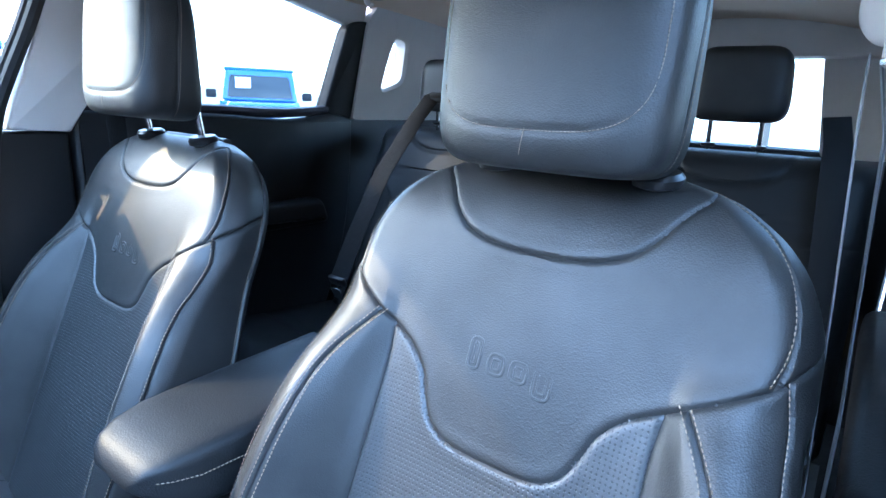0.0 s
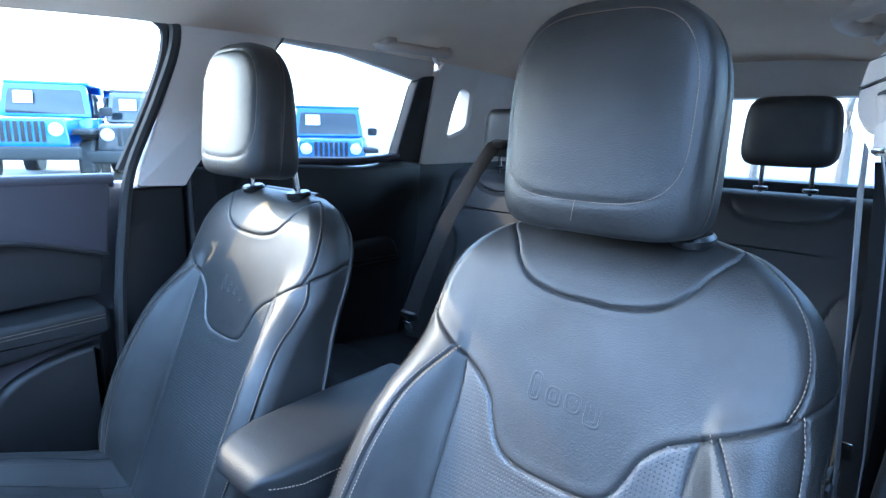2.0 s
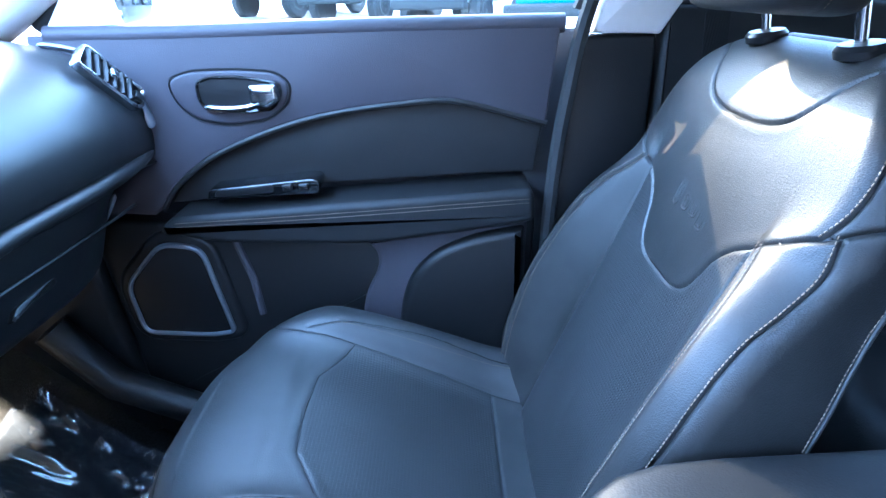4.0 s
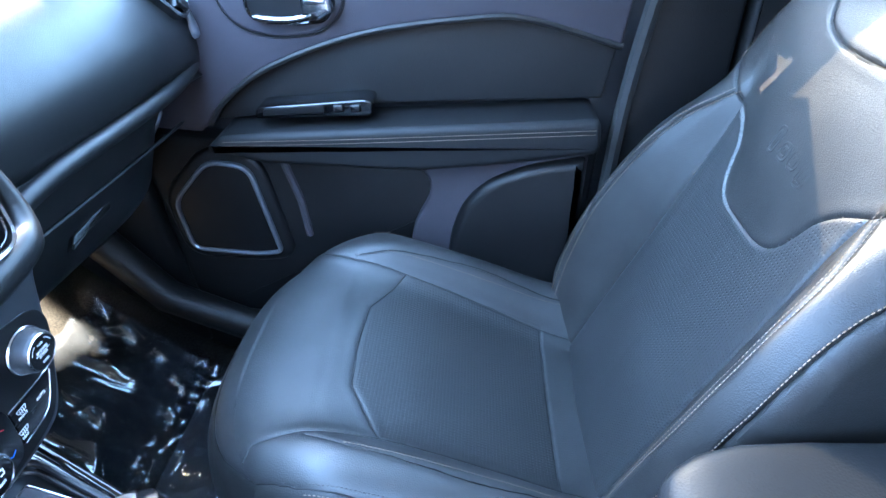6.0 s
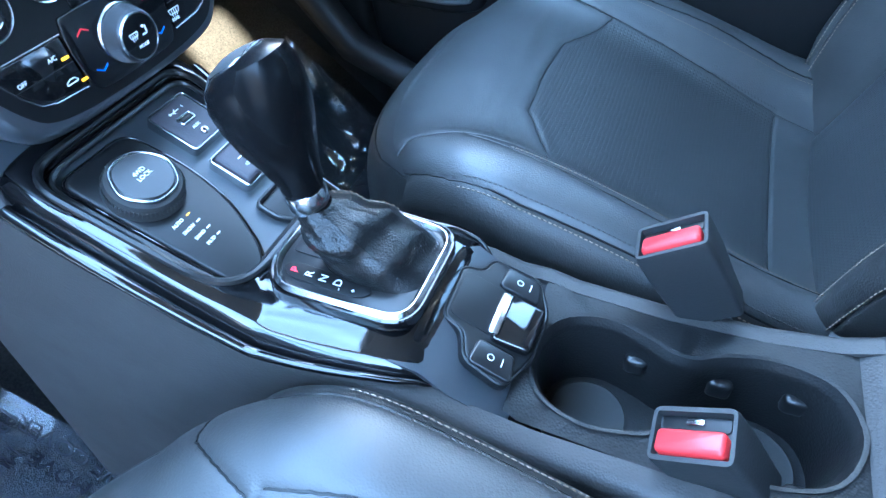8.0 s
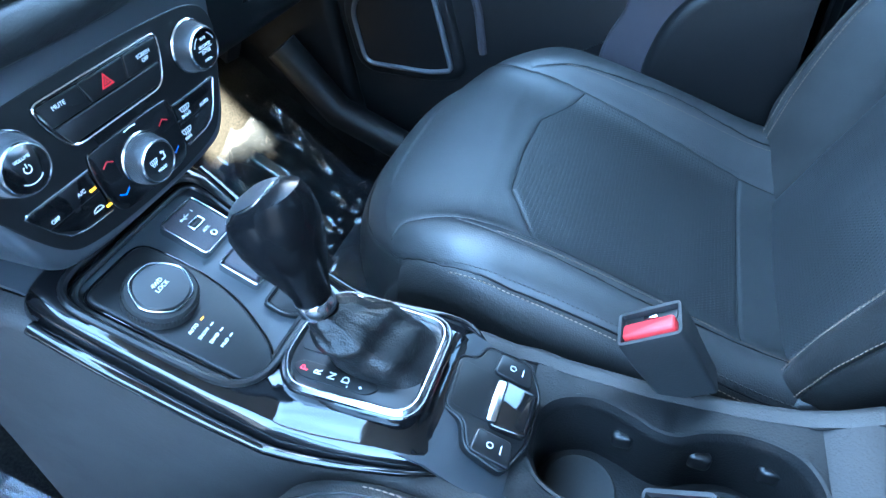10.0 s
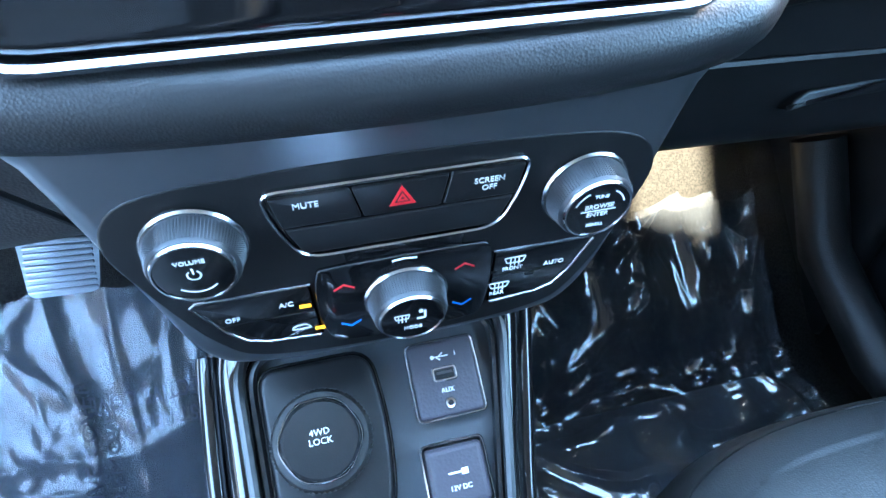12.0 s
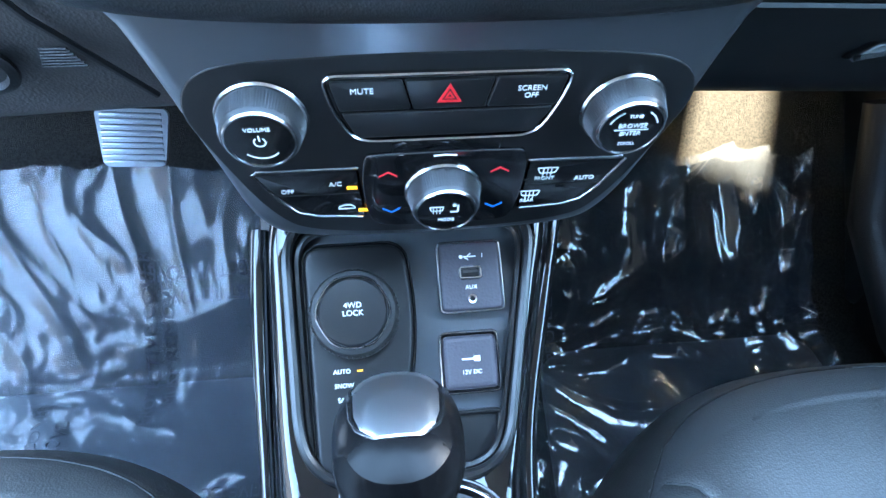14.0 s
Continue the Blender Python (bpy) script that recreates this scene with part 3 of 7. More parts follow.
# ---- front passenger door ----
def door(sign):
    f = on_side(sign)
    d = thing("door_1", "dark grey front door trim with stitched armrest and speaker", "car door", kind="structure")
    arc = [(0.700, 0.600), (0.66, 0.648), (0.571, 0.705), (0.41, 0.758), (0.225, 0.781), (0.134, 0.778), (-0.015, 0.735)]
    arc_s = spline(arc, 6, False)
    upper = [(-0.035, 0.905), (0.30, 0.908), (0.86, 0.912), (0.90, 0.60), (0.72, 0.585)] + [tuple(p) for p in arc_s]
    part("upper_panel", warped(prism(offset_poly(upper, 0.0015), 0.062, 0.006), f), darkgrey, d, "dark grey soft upper door panel")
    part("waist_roll", warped(tube([(y, z, 0.048) for y, z in spline([(-0.04, 0.902), (0.3, 0.906), (0.6, 0.906), (0.83, 0.910)], 6, False)], 0.016, 10), f), darkgrey, d)
    insert = [tuple(p) for p in arc_s] + [(0.0, 0.64), (0.40, 0.630), (0.66, 0.602)]
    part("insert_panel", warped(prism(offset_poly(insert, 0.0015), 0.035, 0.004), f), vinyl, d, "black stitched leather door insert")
    part("piping", warped(tube([(y, z, 0.058) for y, z in arc_s], 0.0055, 8), f), leather, d)
    pad = rounded([(0.70, 0.570), (0.67, 0.598), (0.40, 0.612), (0.01, 0.630), (0.005, 0.566), (0.17, 0.545), (0.32, 0.530), (0.60, 0.545)], [0.01, 0.02, 0.1, 0.02, 0.02, 0.1, 0.1, 0.03])
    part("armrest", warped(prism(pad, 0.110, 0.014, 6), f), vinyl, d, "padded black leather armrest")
    for dz in (0.0, -0.0075):
        st = [(f(y, z + dz, 0.1108), (-sign, 0, 0.2)) for y, z in spline([(0.66, 0.588), (0.40, 0.596), (0.02, 0.612)], 10, False)]
        stitches(st, thread, d)
    sw = part("switch_plate", warped(prism(rounded([(0.605, 0.622), (0.60, 0.642), (0.41, 0.657), (0.395, 0.652), (0.40, 0.628)], 0.008), 0.088, 0.004), f), gloss, d, "gloss black switch bezel")
    for y in (0.455, 0.425):
        part("switch", warped(prism(rect(0.018, 0.013, 0.003), 0.094, 0.003, m=pose(y, 0.643, 0, 0, 0, -4)), f), smoothblack, sw)
    part("grab_recess", warped(prism(rounded([(0.59, 0.628), (0.585, 0.640), (0.48, 0.648), (0.48, 0.634)], 0.005), 0.0895, 0.001), f), panelblack, sw)
    # handle in its cup
    cup = rounded([(0.640, 0.834), (0.632, 0.795), (0.603, 0.766), (0.547, 0.754), (0.477, 0.760), (0.440, 0.787), (0.430, 0.821), (0.455, 0.841), (0.520, 0.847), (0.600, 0.847)], 0.018)
    inner = rounded([(0.592, 0.830), (0.592, 0.795), (0.577, 0.779), (0.511, 0.773), (0.463, 0.777), (0.444, 0.803), (0.446, 0.825), (0.509, 0.837), (0.566, 0.839)], 0.012)
    hd = part("handle_surround", warped(prism(cup, 0.068, 0.006, 4), f), darkgrey, d, "dark grey handle surround")
    part("surround_edge", warped(tube([(y, z, 0.064) for y, z in offset_poly(cup, -0.001)], 0.0022, 6, closed=True), f), panelblack, hd)
    part("handle_recess", warped(prism(offset_poly(inner, 0.003), 0.0692, 0.0006), f), panelblack, hd, "black handle recess")
    part("recess_rim", warped(frame_ring(inner, 0.0055, 0.0735, 0.0025), f), gloss, hd)
    part("lever", warped(tube(spline([(0.580, 0.787, 0.073), (0.552, 0.784, 0.080), (0.510, 0.785, 0.085), (0.480, 0.792, 0.086)], 5, False), [0.0030, 0.0045] + [0.0065] * 13 + [0.008], 10, flat=0.8), f), chrome, hd, "chrome release lever")
    part("lever_tab", warped(prism(rounded([(0.497, 0.824), (0.450, 0.824), (0.447, 0.797), (0.470, 0.784), (0.497, 0.790)], 0.005), 0.091, 0.007, 5), f), chrome, hd, "chrome lever end")
    part("lock_tab", warped(prism(rect(0.034, 0.010, 0.003), 0.094, 0.003, m=pose(0.4725, 0.814, 0, 0, 0, 0)), f), satin, hd, "satin lock tab")
    # lower trim, pocket, speaker
    low = rounded([(-0.005, 0.575), (0.015, 0.13), (0.55, 0.12), (0.83, 0.16), (0.86, 0.58), (0.60, 0.560), (0.30, 0.562)], [0.01, 0.03, 0.03, 0.06, 0.02, 0.02, 0.05])
    part("lower_panel", warped(prism(low, 0.050, 0.01), f), plastic, d)
    grey = rounded([(0.015, 0.560), (0.175, 0.541), (0.327, 0.521), (0.303, 0.493), (0.307, 0.455), (0.338, 0.400), (0.37, 0.20), (0.02, 0.20)], [0.01, 0.05, 0.006, 0.02, 0.03, 0.03, 0.05, 0.02])
    part("map_pocket", warped(prism(grey, 0.064, 0.008), f), darkgrey, d, "dark grey moulded map pocket")
    bulge = rounded([(0.02, 0.545), (0.12, 0.530), (0.197, 0.498), (0.243, 0.450), (0.270, 0.370), (0.272, 0.25), (0.02, 0.24)], [0.01, 0.05, 0.05, 0.05, 0.05, 0.04, 0.01])
    part("bottle_holder", warped(prism(bulge, 0.082, 0.02, 5), f), plastic, d)
    sp = rounded([(0.800, 0.330), (0.812, 0.445), (0.725, 0.535), (0.643, 0.522), (0.610, 0.325), (0.66, 0.318)], [0.025, 0.03, 0.03, 0.03, 0.015, 0.02])
    part("speaker_housing", warped(prism(offset_poly(sp, -0.022), 0.062, 0.012), f), plastic, d)
    part("speaker_grille", warped(prism(offset_poly(sp, 0.004), 0.066, 0.003), f), panelblack, d, "black speaker grille")
    part("speaker_ring", warped(frame_ring(sp, 0.0085, 0.072, 0.003), f), silver, d, "satin silver speaker ring")
    part("rib", warped(tube([(0.585, 0.535, 0.05), (0.56, 0.44, 0.052), (0.555, 0.36, 0.05)], 0.008, 8), f), darkgrey, d)
    # frame and glass above
    part("window_frame", warped(joined(
        tube([(y, z, 0.016) for y, z in spline([(-0.070, 0.92), (-0.132, 1.08), (-0.162, 1.19), (-0.150, 1.250), (-0.06, 1.264), (0.30, 1.262)], 6, False)], 0.012, 8),
        tube([(0.30, 1.262, 0.012), (0.55, 1.14, 0.012), (0.80, 0.97, 0.012), (0.86, 0.92, 0.012)], 0.016, 8)), f), rubber, d, "black window frame")
    part("mirror_sail", warped(prism(rounded([(0.835, 0.915), (0.72, 0.915), (0.725, 1.00), (0.745, 1.01)], 0.006), 0.05, 0.006), f), lightgrey, d, "light grey triangular mirror cover")
    part("pane", warped(prism([(-0.08, 0.90), (-0.15, 1.26), (0.28, 1.26), (0.55, 1.13), (0.84, 0.92), (0.84, 0.90)], 0.004, 0.001, z0=0.008), f), side_glass, d)
    mir = thing("door_mirror", "black outside door mirror", "mirror")
    part("housing", box(0.20, 0.10, 0.14, 0.04, 4, at=(sign * 0.97, 0.83, 0.98)), gloss, mir)
    part("foot", box(0.12, 0.06, 0.03, 0.01, at=(sign * 0.83, 0.80, 0.93)), gloss, mir)
    return d, mir


door(1)
# the driver's door stands open
for ob in door(-1):
    if ob.name.startswith("door_1"):
        ob.name = "door_2"
        tagged(ob, "open dark grey driver door with stitched armrest", "car door", kind="structure")
        solid_door = ob
    ob.matrix_world = pose(-0.80, 0.88, 0, 0, 0, -66) @ pose(0.80, -0.88, 0)
part("outer_skin", box(0.03, 0.92, 0.82, 0.015, at=(-0.80, 0.415, 0.50)), grey_paint, solid_door, "dark painted outer skin")
for sign in (1, -1):
    solid("sill", prism(rounded([(-1.0, 0.0), (1.0, 0.0), (0.95, 0.12), (-0.95, 0.12)], 0.03), 0.10, 0.02, m=Matrix(((0, 0, -sign, sign * 0.82), (1, 0, 0, 0), (0, 1, 0, 0), (0, 0, 0, 1)))), plastic, "black plastic door sill cover", "sill", "structure")
# firewall and outer lower sides close the cabin
solid("wall_front", box(1.6, 0.04, 1.0, 0.01, at=(0, 1.30, 0.40)), carpet, "dark carpeted bulkhead", "bulkhead", "structure")
solid("wall_east", box(0.03, 3.15, 0.98, 0.01, at=(0.825, -0.175, 0.40)), grey_paint, "painted outer door skin", "body side", "structure")
solid("wall_west", box(0.03, 1.75, 0.98, 0.01, at=(-0.825, -1.05, 0.40)), grey_paint, "painted outer rear door skin", "body side", "structure")
solid("bonnet", sheet(lambda u, v: (-0.80 + 1.6 * u, 1.24 + 0.95 * v, 0.86 - 0.03 * v - 0.05 * abs(2 * u - 1) ** 3 - 0.12 * v ** 3), 16, 12, 0.01), white_paint, "white painted bonnet", "bonnet", "structure")


# ---- front seats ----
RECLINE = 22.0
back_dir = Vector((0, math.cos(radians(RECLINE)), math.sin(radians(RECLINE))))


def back_point(u, w, d):
    """A point of the backrest: across, up its length, forward of its face."""
    a = radians(RECLINE)
    return (u, 0.027 - w * math.sin(a) + d * math.cos(a), 0.25 + w * math.cos(a) + d * math.sin(a))


# by height up the back: the bolster's ridge (half width, depth), the greatest half width, the half outline of the top
RIDGE_U = [(-0.05, 0.222), (0.05, 0.234), (0.10, 0.240), (0.20, 0.244), (0.30, 0.240), (0.38, 0.231), (0.43, 0.221), (0.47, 0.209), (0.51, 0.203), (0.55, 0.212), (0.60, 0.210), (0.64, 0.190), (0.67, 0.166), (0.69, 0.140), (0.713, 0.095)]
RIDGE_D = [(-0.05, 0.035), (0.05, 0.055), (0.10, 0.068), (0.20, 0.074), (0.30, 0.068), (0.38, 0.056), (0.43, 0.042), (0.47, 0.026), (0.51, 0.011), (0.55, 0.003), (0.60, 0.0), (0.72, 0.0)]
BACK_HALF = [(-0.05, 0.235), (0.05, 0.260), (0.10, 0.272), (0.20, 0.284), (0.30, 0.284), (0.38, 0.274), (0.44, 0.262), (0.49, 0.255), (0.54, 0.255), (0.59, 0.249), (0.63, 0.234), (0.66, 0.212), (0.68, 0.188), (0.695, 0.165), (0.705, 0.138), (0.713, 0.110)]
# seams: distance over the skin from the middle, height
YOKE = [(0.0, 0.387), (0.035, 0.388), (0.061, 0.394), (0.079, 0.408), (0.091, 0.430), (0.102, 0.455), (0.124, 0.477), (0.155, 0.495), (0.19, 0.515), (0.226, 0.537), (0.262, 0.564), (0.320, 0.606)]
FLAP = [(0.0, 0.604), (0.05, 0.607), (0.088, 0.618), (0.112, 0.640), (0.128, 0.664), (0.142, 0.682), (0.158, 0.700)]
EDGE = [(0.158, 0.700), (0.187, 0.684), (0.212, 0.660), (0.229, 0.630), (0.237, 0.597), (0.235, 0.565), (0.226, 0.537)]
INNER = [(0.153, 0.494), (0.149, 0.45), (0.149, 0.38), (0.150, 0.30), (0.150, 0.20), (0.155, -0.05)]
STITCHED = [(0.170, 0.504), (0.196, 0.461), (0.211, 0.424), (0.220, 0.383), (0.230, 0.311), (0.234, 0.20), (0.212, -0.05)]
FLANK = [(0.240, 0.546), (0.248, 0.50), (0.258, 0.445), (0.270, 0.374), (0.279, 0.30), (0.283, 0.20), (0.262, -0.05)]
RIDGE_U, RIDGE_D, BACK_HALF, YOKE, FLAP, EDGE, INNER, STITCHED, FLANK = (spline(k, 6, False) for k in (RIDGE_U, RIDGE_D, BACK_HALF, YOKE, FLAP, EDGE, INNER, STITCHED, FLANK))
TOP = 0.713
REAR = -0.080


def to_line(P, line):
    """Distance of each point of the array P (n, 2) to a polyline."""
    best = np.full(len(P), 9.0)
    L = np.array(line, float)
    for a, b in zip(L, L[1:]):
        ab = b - a
        t = np.clip(((P - a) @ ab) / (ab @ ab), 0, 1)
        best = np.minimum(best, np.hypot(*(P - a - t[:, None] * ab).T))
    return best


def snapped(P, lines, reach):
    """Moves grid points that lie close to a seam onto it, so that panels meet in clean lines."""
    best = np.full(len(P), reach)
    out = P.copy()
    for line in lines:
        L = np.array(line, float)
        for a, b in zip(L, L[1:]):
            ab = b - a
            t = np.clip(((P - a) @ ab) / (ab @ ab), 0, 1)
            q = a + t[:, None] * ab
            d = np.hypot(*(P - q).T)
            hit = d < best
            out[hit], best[hit] = q[hit], d[hit]
    return out


def table(t, x):
    return np.interp(x, [k[0] for k in t], [k[1] for k in t])


def hermite(x, xs, ys):
    """A smooth line through (xs, ys) that does not overshoot, at the places x."""
    h, m = np.diff(xs), np.diff(ys) / np.diff(xs)
    s = np.zeros(len(xs))
    s[0], s[-1] = m[0], m[-1]
    for i in range(1, len(xs) - 1):
        s[i] = 0.0 if m[i - 1] * m[i] <= 0 else 2 * m[i - 1] * m[i] / (m[i - 1] + m[i])
    k = np.clip(np.searchsorted(xs, x) - 1, 0, len(xs) - 2)
    t = (x - xs[k]) / h[k]
    return (1 + 2 * t) * (1 - t) ** 2 * ys[k] + t * (1 - t) ** 2 * h[k] * s[k] + t * t * (3 - 2 * t) * ys[k + 1] + t * t * (t - 1) * h[k] * s[k + 1]


def skin_length(w):
    """Length of the half section over the skin, middle to rear edge."""
    return float(table(RIDGE_U, w)) + 0.070 + max(0.02, float(table(RIDGE_D, w)) - 0.045 - REAR)


def back_section(w, s):
    """Across and forward of the skin at height w, at distances s from the middle; with the outward normal."""
    ur, dr, hm = (float(table(k, w)) for k in (RIDGE_U, RIDGE_D, BACK_HALF))
    t = min(1.0, max(0.0, (w - 0.615) / (TOP - 0.615)))
    drop = 0.052 * (1 - math.sqrt(max(0.0, 1 - t * t)))
    low = math.exp(-((w - 0.16) / 0.09) ** 2)
    mid_ = 0.010 * low - 0.008 * math.exp(-((w - 0.33) / 0.12) ** 2)
    xs = np.array([0.0, 0.07, 0.125, 0.152, ur - 0.030, ur, ur + 0.030, ur + 0.070, skin_length(w)])
    if ur < 0.19 or w > 0.60:
        xs[1:5] = np.linspace(0, ur - 0.030, 5)[1:]
    us = np.array([0.0, xs[1], xs[2], xs[3], xs[4], ur, ur + 0.60 * (hm - ur), hm, hm - 0.006])
    rise = np.array([mid_, mid_ * 0.8, mid_ * 0.35, 0.03 * dr, 0.72 * dr, dr, dr - 0.012, dr - 0.045, REAR])
    rise[:7] -= drop
    rise[7] = max(rise[7] - 0.7 * drop, REAR + 0.006)
    sa = np.abs(s)
    u, d = hermite(sa, xs, us), hermite(sa, xs, rise)
    e = 1e-3
    du = hermite(np.clip(sa + e, 0, xs[-1]), xs, us) - hermite(np.clip(sa - e, 0, xs[-1]), xs, us)
    dd = hermite(np.clip(sa + e, 0, xs[-1]), xs, rise) - hermite(np.clip(sa - e, 0, xs[-1]), xs, rise)
    n = np.hypot(du, dd) + 1e-12
    return np.sign(s) * u, d, -dd / n * np.sign(s), du / n


def on_back(s, w, lift=0.0):
    """A point of the skin and its normal."""
    u, d, nu, nd = (float(k[0]) for k in back_section(w, np.array([s])))
    return back_point(u + nu * lift, w, d + nd * lift), Vector((nu, 0, 0)) + back_dir * nd


def split_parts(verts, faces, tags, mats, names, parent, labels=None):
    """One mesh per tag out of one skin."""
    for tag in names:
        use = [q for q, t in zip(faces, tags) if t == tag]
        keep = sorted({i for q in use for i in q})
        at = {k: i for i, k in enumerate(keep)}
        part(names[tag], ([verts[k] for k in keep], [tuple(at[i] for i in q) for q in use]), mats[tag], parent, (labels or {}).get(tag, ""))


def backrest(seat):
    ns, nb = 280, 24
    W = np.concatenate([np.linspace(-0.05, 0.615, 290), 0.615 + (TOP - 0.615) * np.sin(np.linspace(0, math.pi / 2, 60)[1:])])
    S = np.linspace(-1, 1, ns + 1)
    mirror = lambda l: [(-a, b) for a, b in l]
    lines = [f_(l) for l in (YOKE, FLAP, EDGE, INNER, STITCHED, FLANK) for f_ in (mirror, list)]
    uv = np.array([(s * skin_length(w), w) for w in W for s in S])
    P = snapped(uv, lines, 0.0016)
    dist = np.min([to_line(P, l) for l in lines], axis=0)
    groove = 0.0030 * np.exp(-(dist / 0.0017) ** 2) - 0.0005 * np.exp(-((dist - 0.009) / 0.007) ** 2)
    # the perforated middle puckers softly, the rest has slow unevenness
    n1 = ns + 1
    verts = []
    for j in range(len(W)):
        row = P[j * n1:(j + 1) * n1]
        w0 = float(np.median(row[:, 1]))
        u, d, nu, nd = back_section(w0, np.clip(row[:, 0], -skin_length(w0), skin_length(w0)))
        for i in range(n1):
            g = groove[j * n1 + i]
            g += 0.0008 * noise.noise((row[i, 0] * 9, row[i, 1] * 9, 4.0))
            verts.append(back_point(u[i] - nu[i] * g, row[i, 1], d[i] - nd[i] * g))
    grid = P.reshape(len(W), n1, 2)
    mid = (grid[:-1, :-1] + grid[1:, 1:]) / 2
    U, V = mid[..., 0], mid[..., 1]
    A = np.abs(U)
    by_w = lambda line: np.interp(V, [b for a, b in line][::-1], [a for a, b in line][::-1])
    edge_at = np.where(V > 0.537, by_w(EDGE), 9.0)
    kind = np.where(V > table(YOKE, A), np.where(A > edge_at, "shoulder", np.where((V > table(FLAP, A)) & (A < 0.158), "flap", "yoke")),
                    np.where(A < by_w(INNER), "insert", np.where(A < by_w(STITCHED), "bolster", np.where(A < by_w(FLANK), "band", "side"))))
    faces, tags = [], []
    for j in range(len(W) - 1):
        for i in range(ns):
            faces.append((j * n1 + i, (j + 1) * n1 + i, (j + 1) * n1 + i + 1, j * n1 + i + 1))
            k = str(kind[j, i])
            tags.append(k if k in ("flap", "yoke", "insert") else k + ("_l" if U[j, i] < 0 else "_r"))
    names = {"flap": "headrest_flap", "yoke": "upper_panel", "insert": "centre_insert"}
    for k, nm in (("bolster", "bolster"), ("band", "bolster_band"), ("side", "side_panel"), ("shoulder", "shoulder_panel")):
        names[k + "_l"] = names[k + "_r"] = nm
    mats = {k: leather for k in names}
    mats["insert"] = perforated
    split_parts(verts, faces, tags, mats, names, seat, {"insert": "perforated leather insert"})
    # rear shell from edge to edge
    rv, rf = [], []
    for w in W:
        u, d, _, _ = back_section(w, np.array([skin_length(w)]))
        half, e = float(u[0]), float(d[0])
        t = min(1.0, max(0.0, (w - 0.615) / (TOP - 0.615)))
        th = 0.045 * math.sqrt(max(0.0, 1 - t * t))
        for k in range(nb + 1):
            s = -1 + 2 * k / nb
            rv.append(back_point(s * half, w, e - th * (1 - abs(s) ** 4) ** 0.5))
    m1 = nb + 1
    for j in range(len(W) - 1):
        for i in range(nb):
            rf.append((j * m1 + i, j * m1 + i + 1, (j + 1) * m1 + i + 1, (j + 1) * m1 + i))
    part("back_shell", (rv, rf), leather, seat)
    part("top_closing", tube([back_point(x, TOP - 0.002, (REAR - 0.052) / 2) for x in np.linspace(-0.10, 0.10, 12)], 0.011, 10), leather, seat)
    for sg in (-1, 1):
        part("piping", tube([on_back(sg * skin_length(w), w, 0.0005)[0] for w in np.linspace(0.0, 0.69, 60)], 0.0028, 8), leather, seat)
        # stitching beside the seams
        for line, offs, mt in ((STITCHED, (-0.0050, 0.0050), thread), (FLANK, (-0.0042,), thread), (EDGE, (-0.0042,), thread)):
            for off in offs:
                pts = [on_back(sg * (a + off), b, 0.0016) for a, b in line if b > 0.0]
                stitches(pts, mt, seat, r=0.0007)
        stitches([on_back(sg * (skin_length(w) - 0.005), w, 0.0008) for w in np.linspace(0.60, 0.02, 70)], thread, seat, r=0.0007)


CUSHION = [(0.00, 0.235), (0.06, 0.255), (0.10, 0.272), (0.16, 0.303), (0.25, 0.347), (0.33, 0.381), (0.39, 0.398), (0.44, 0.404), (0.50, 0.400), (0.545, 0.386), (0.573, 0.364), (0.588, 0.333), (0.593, 0.29), (0.587, 0.23), (0.575, 0.18)]


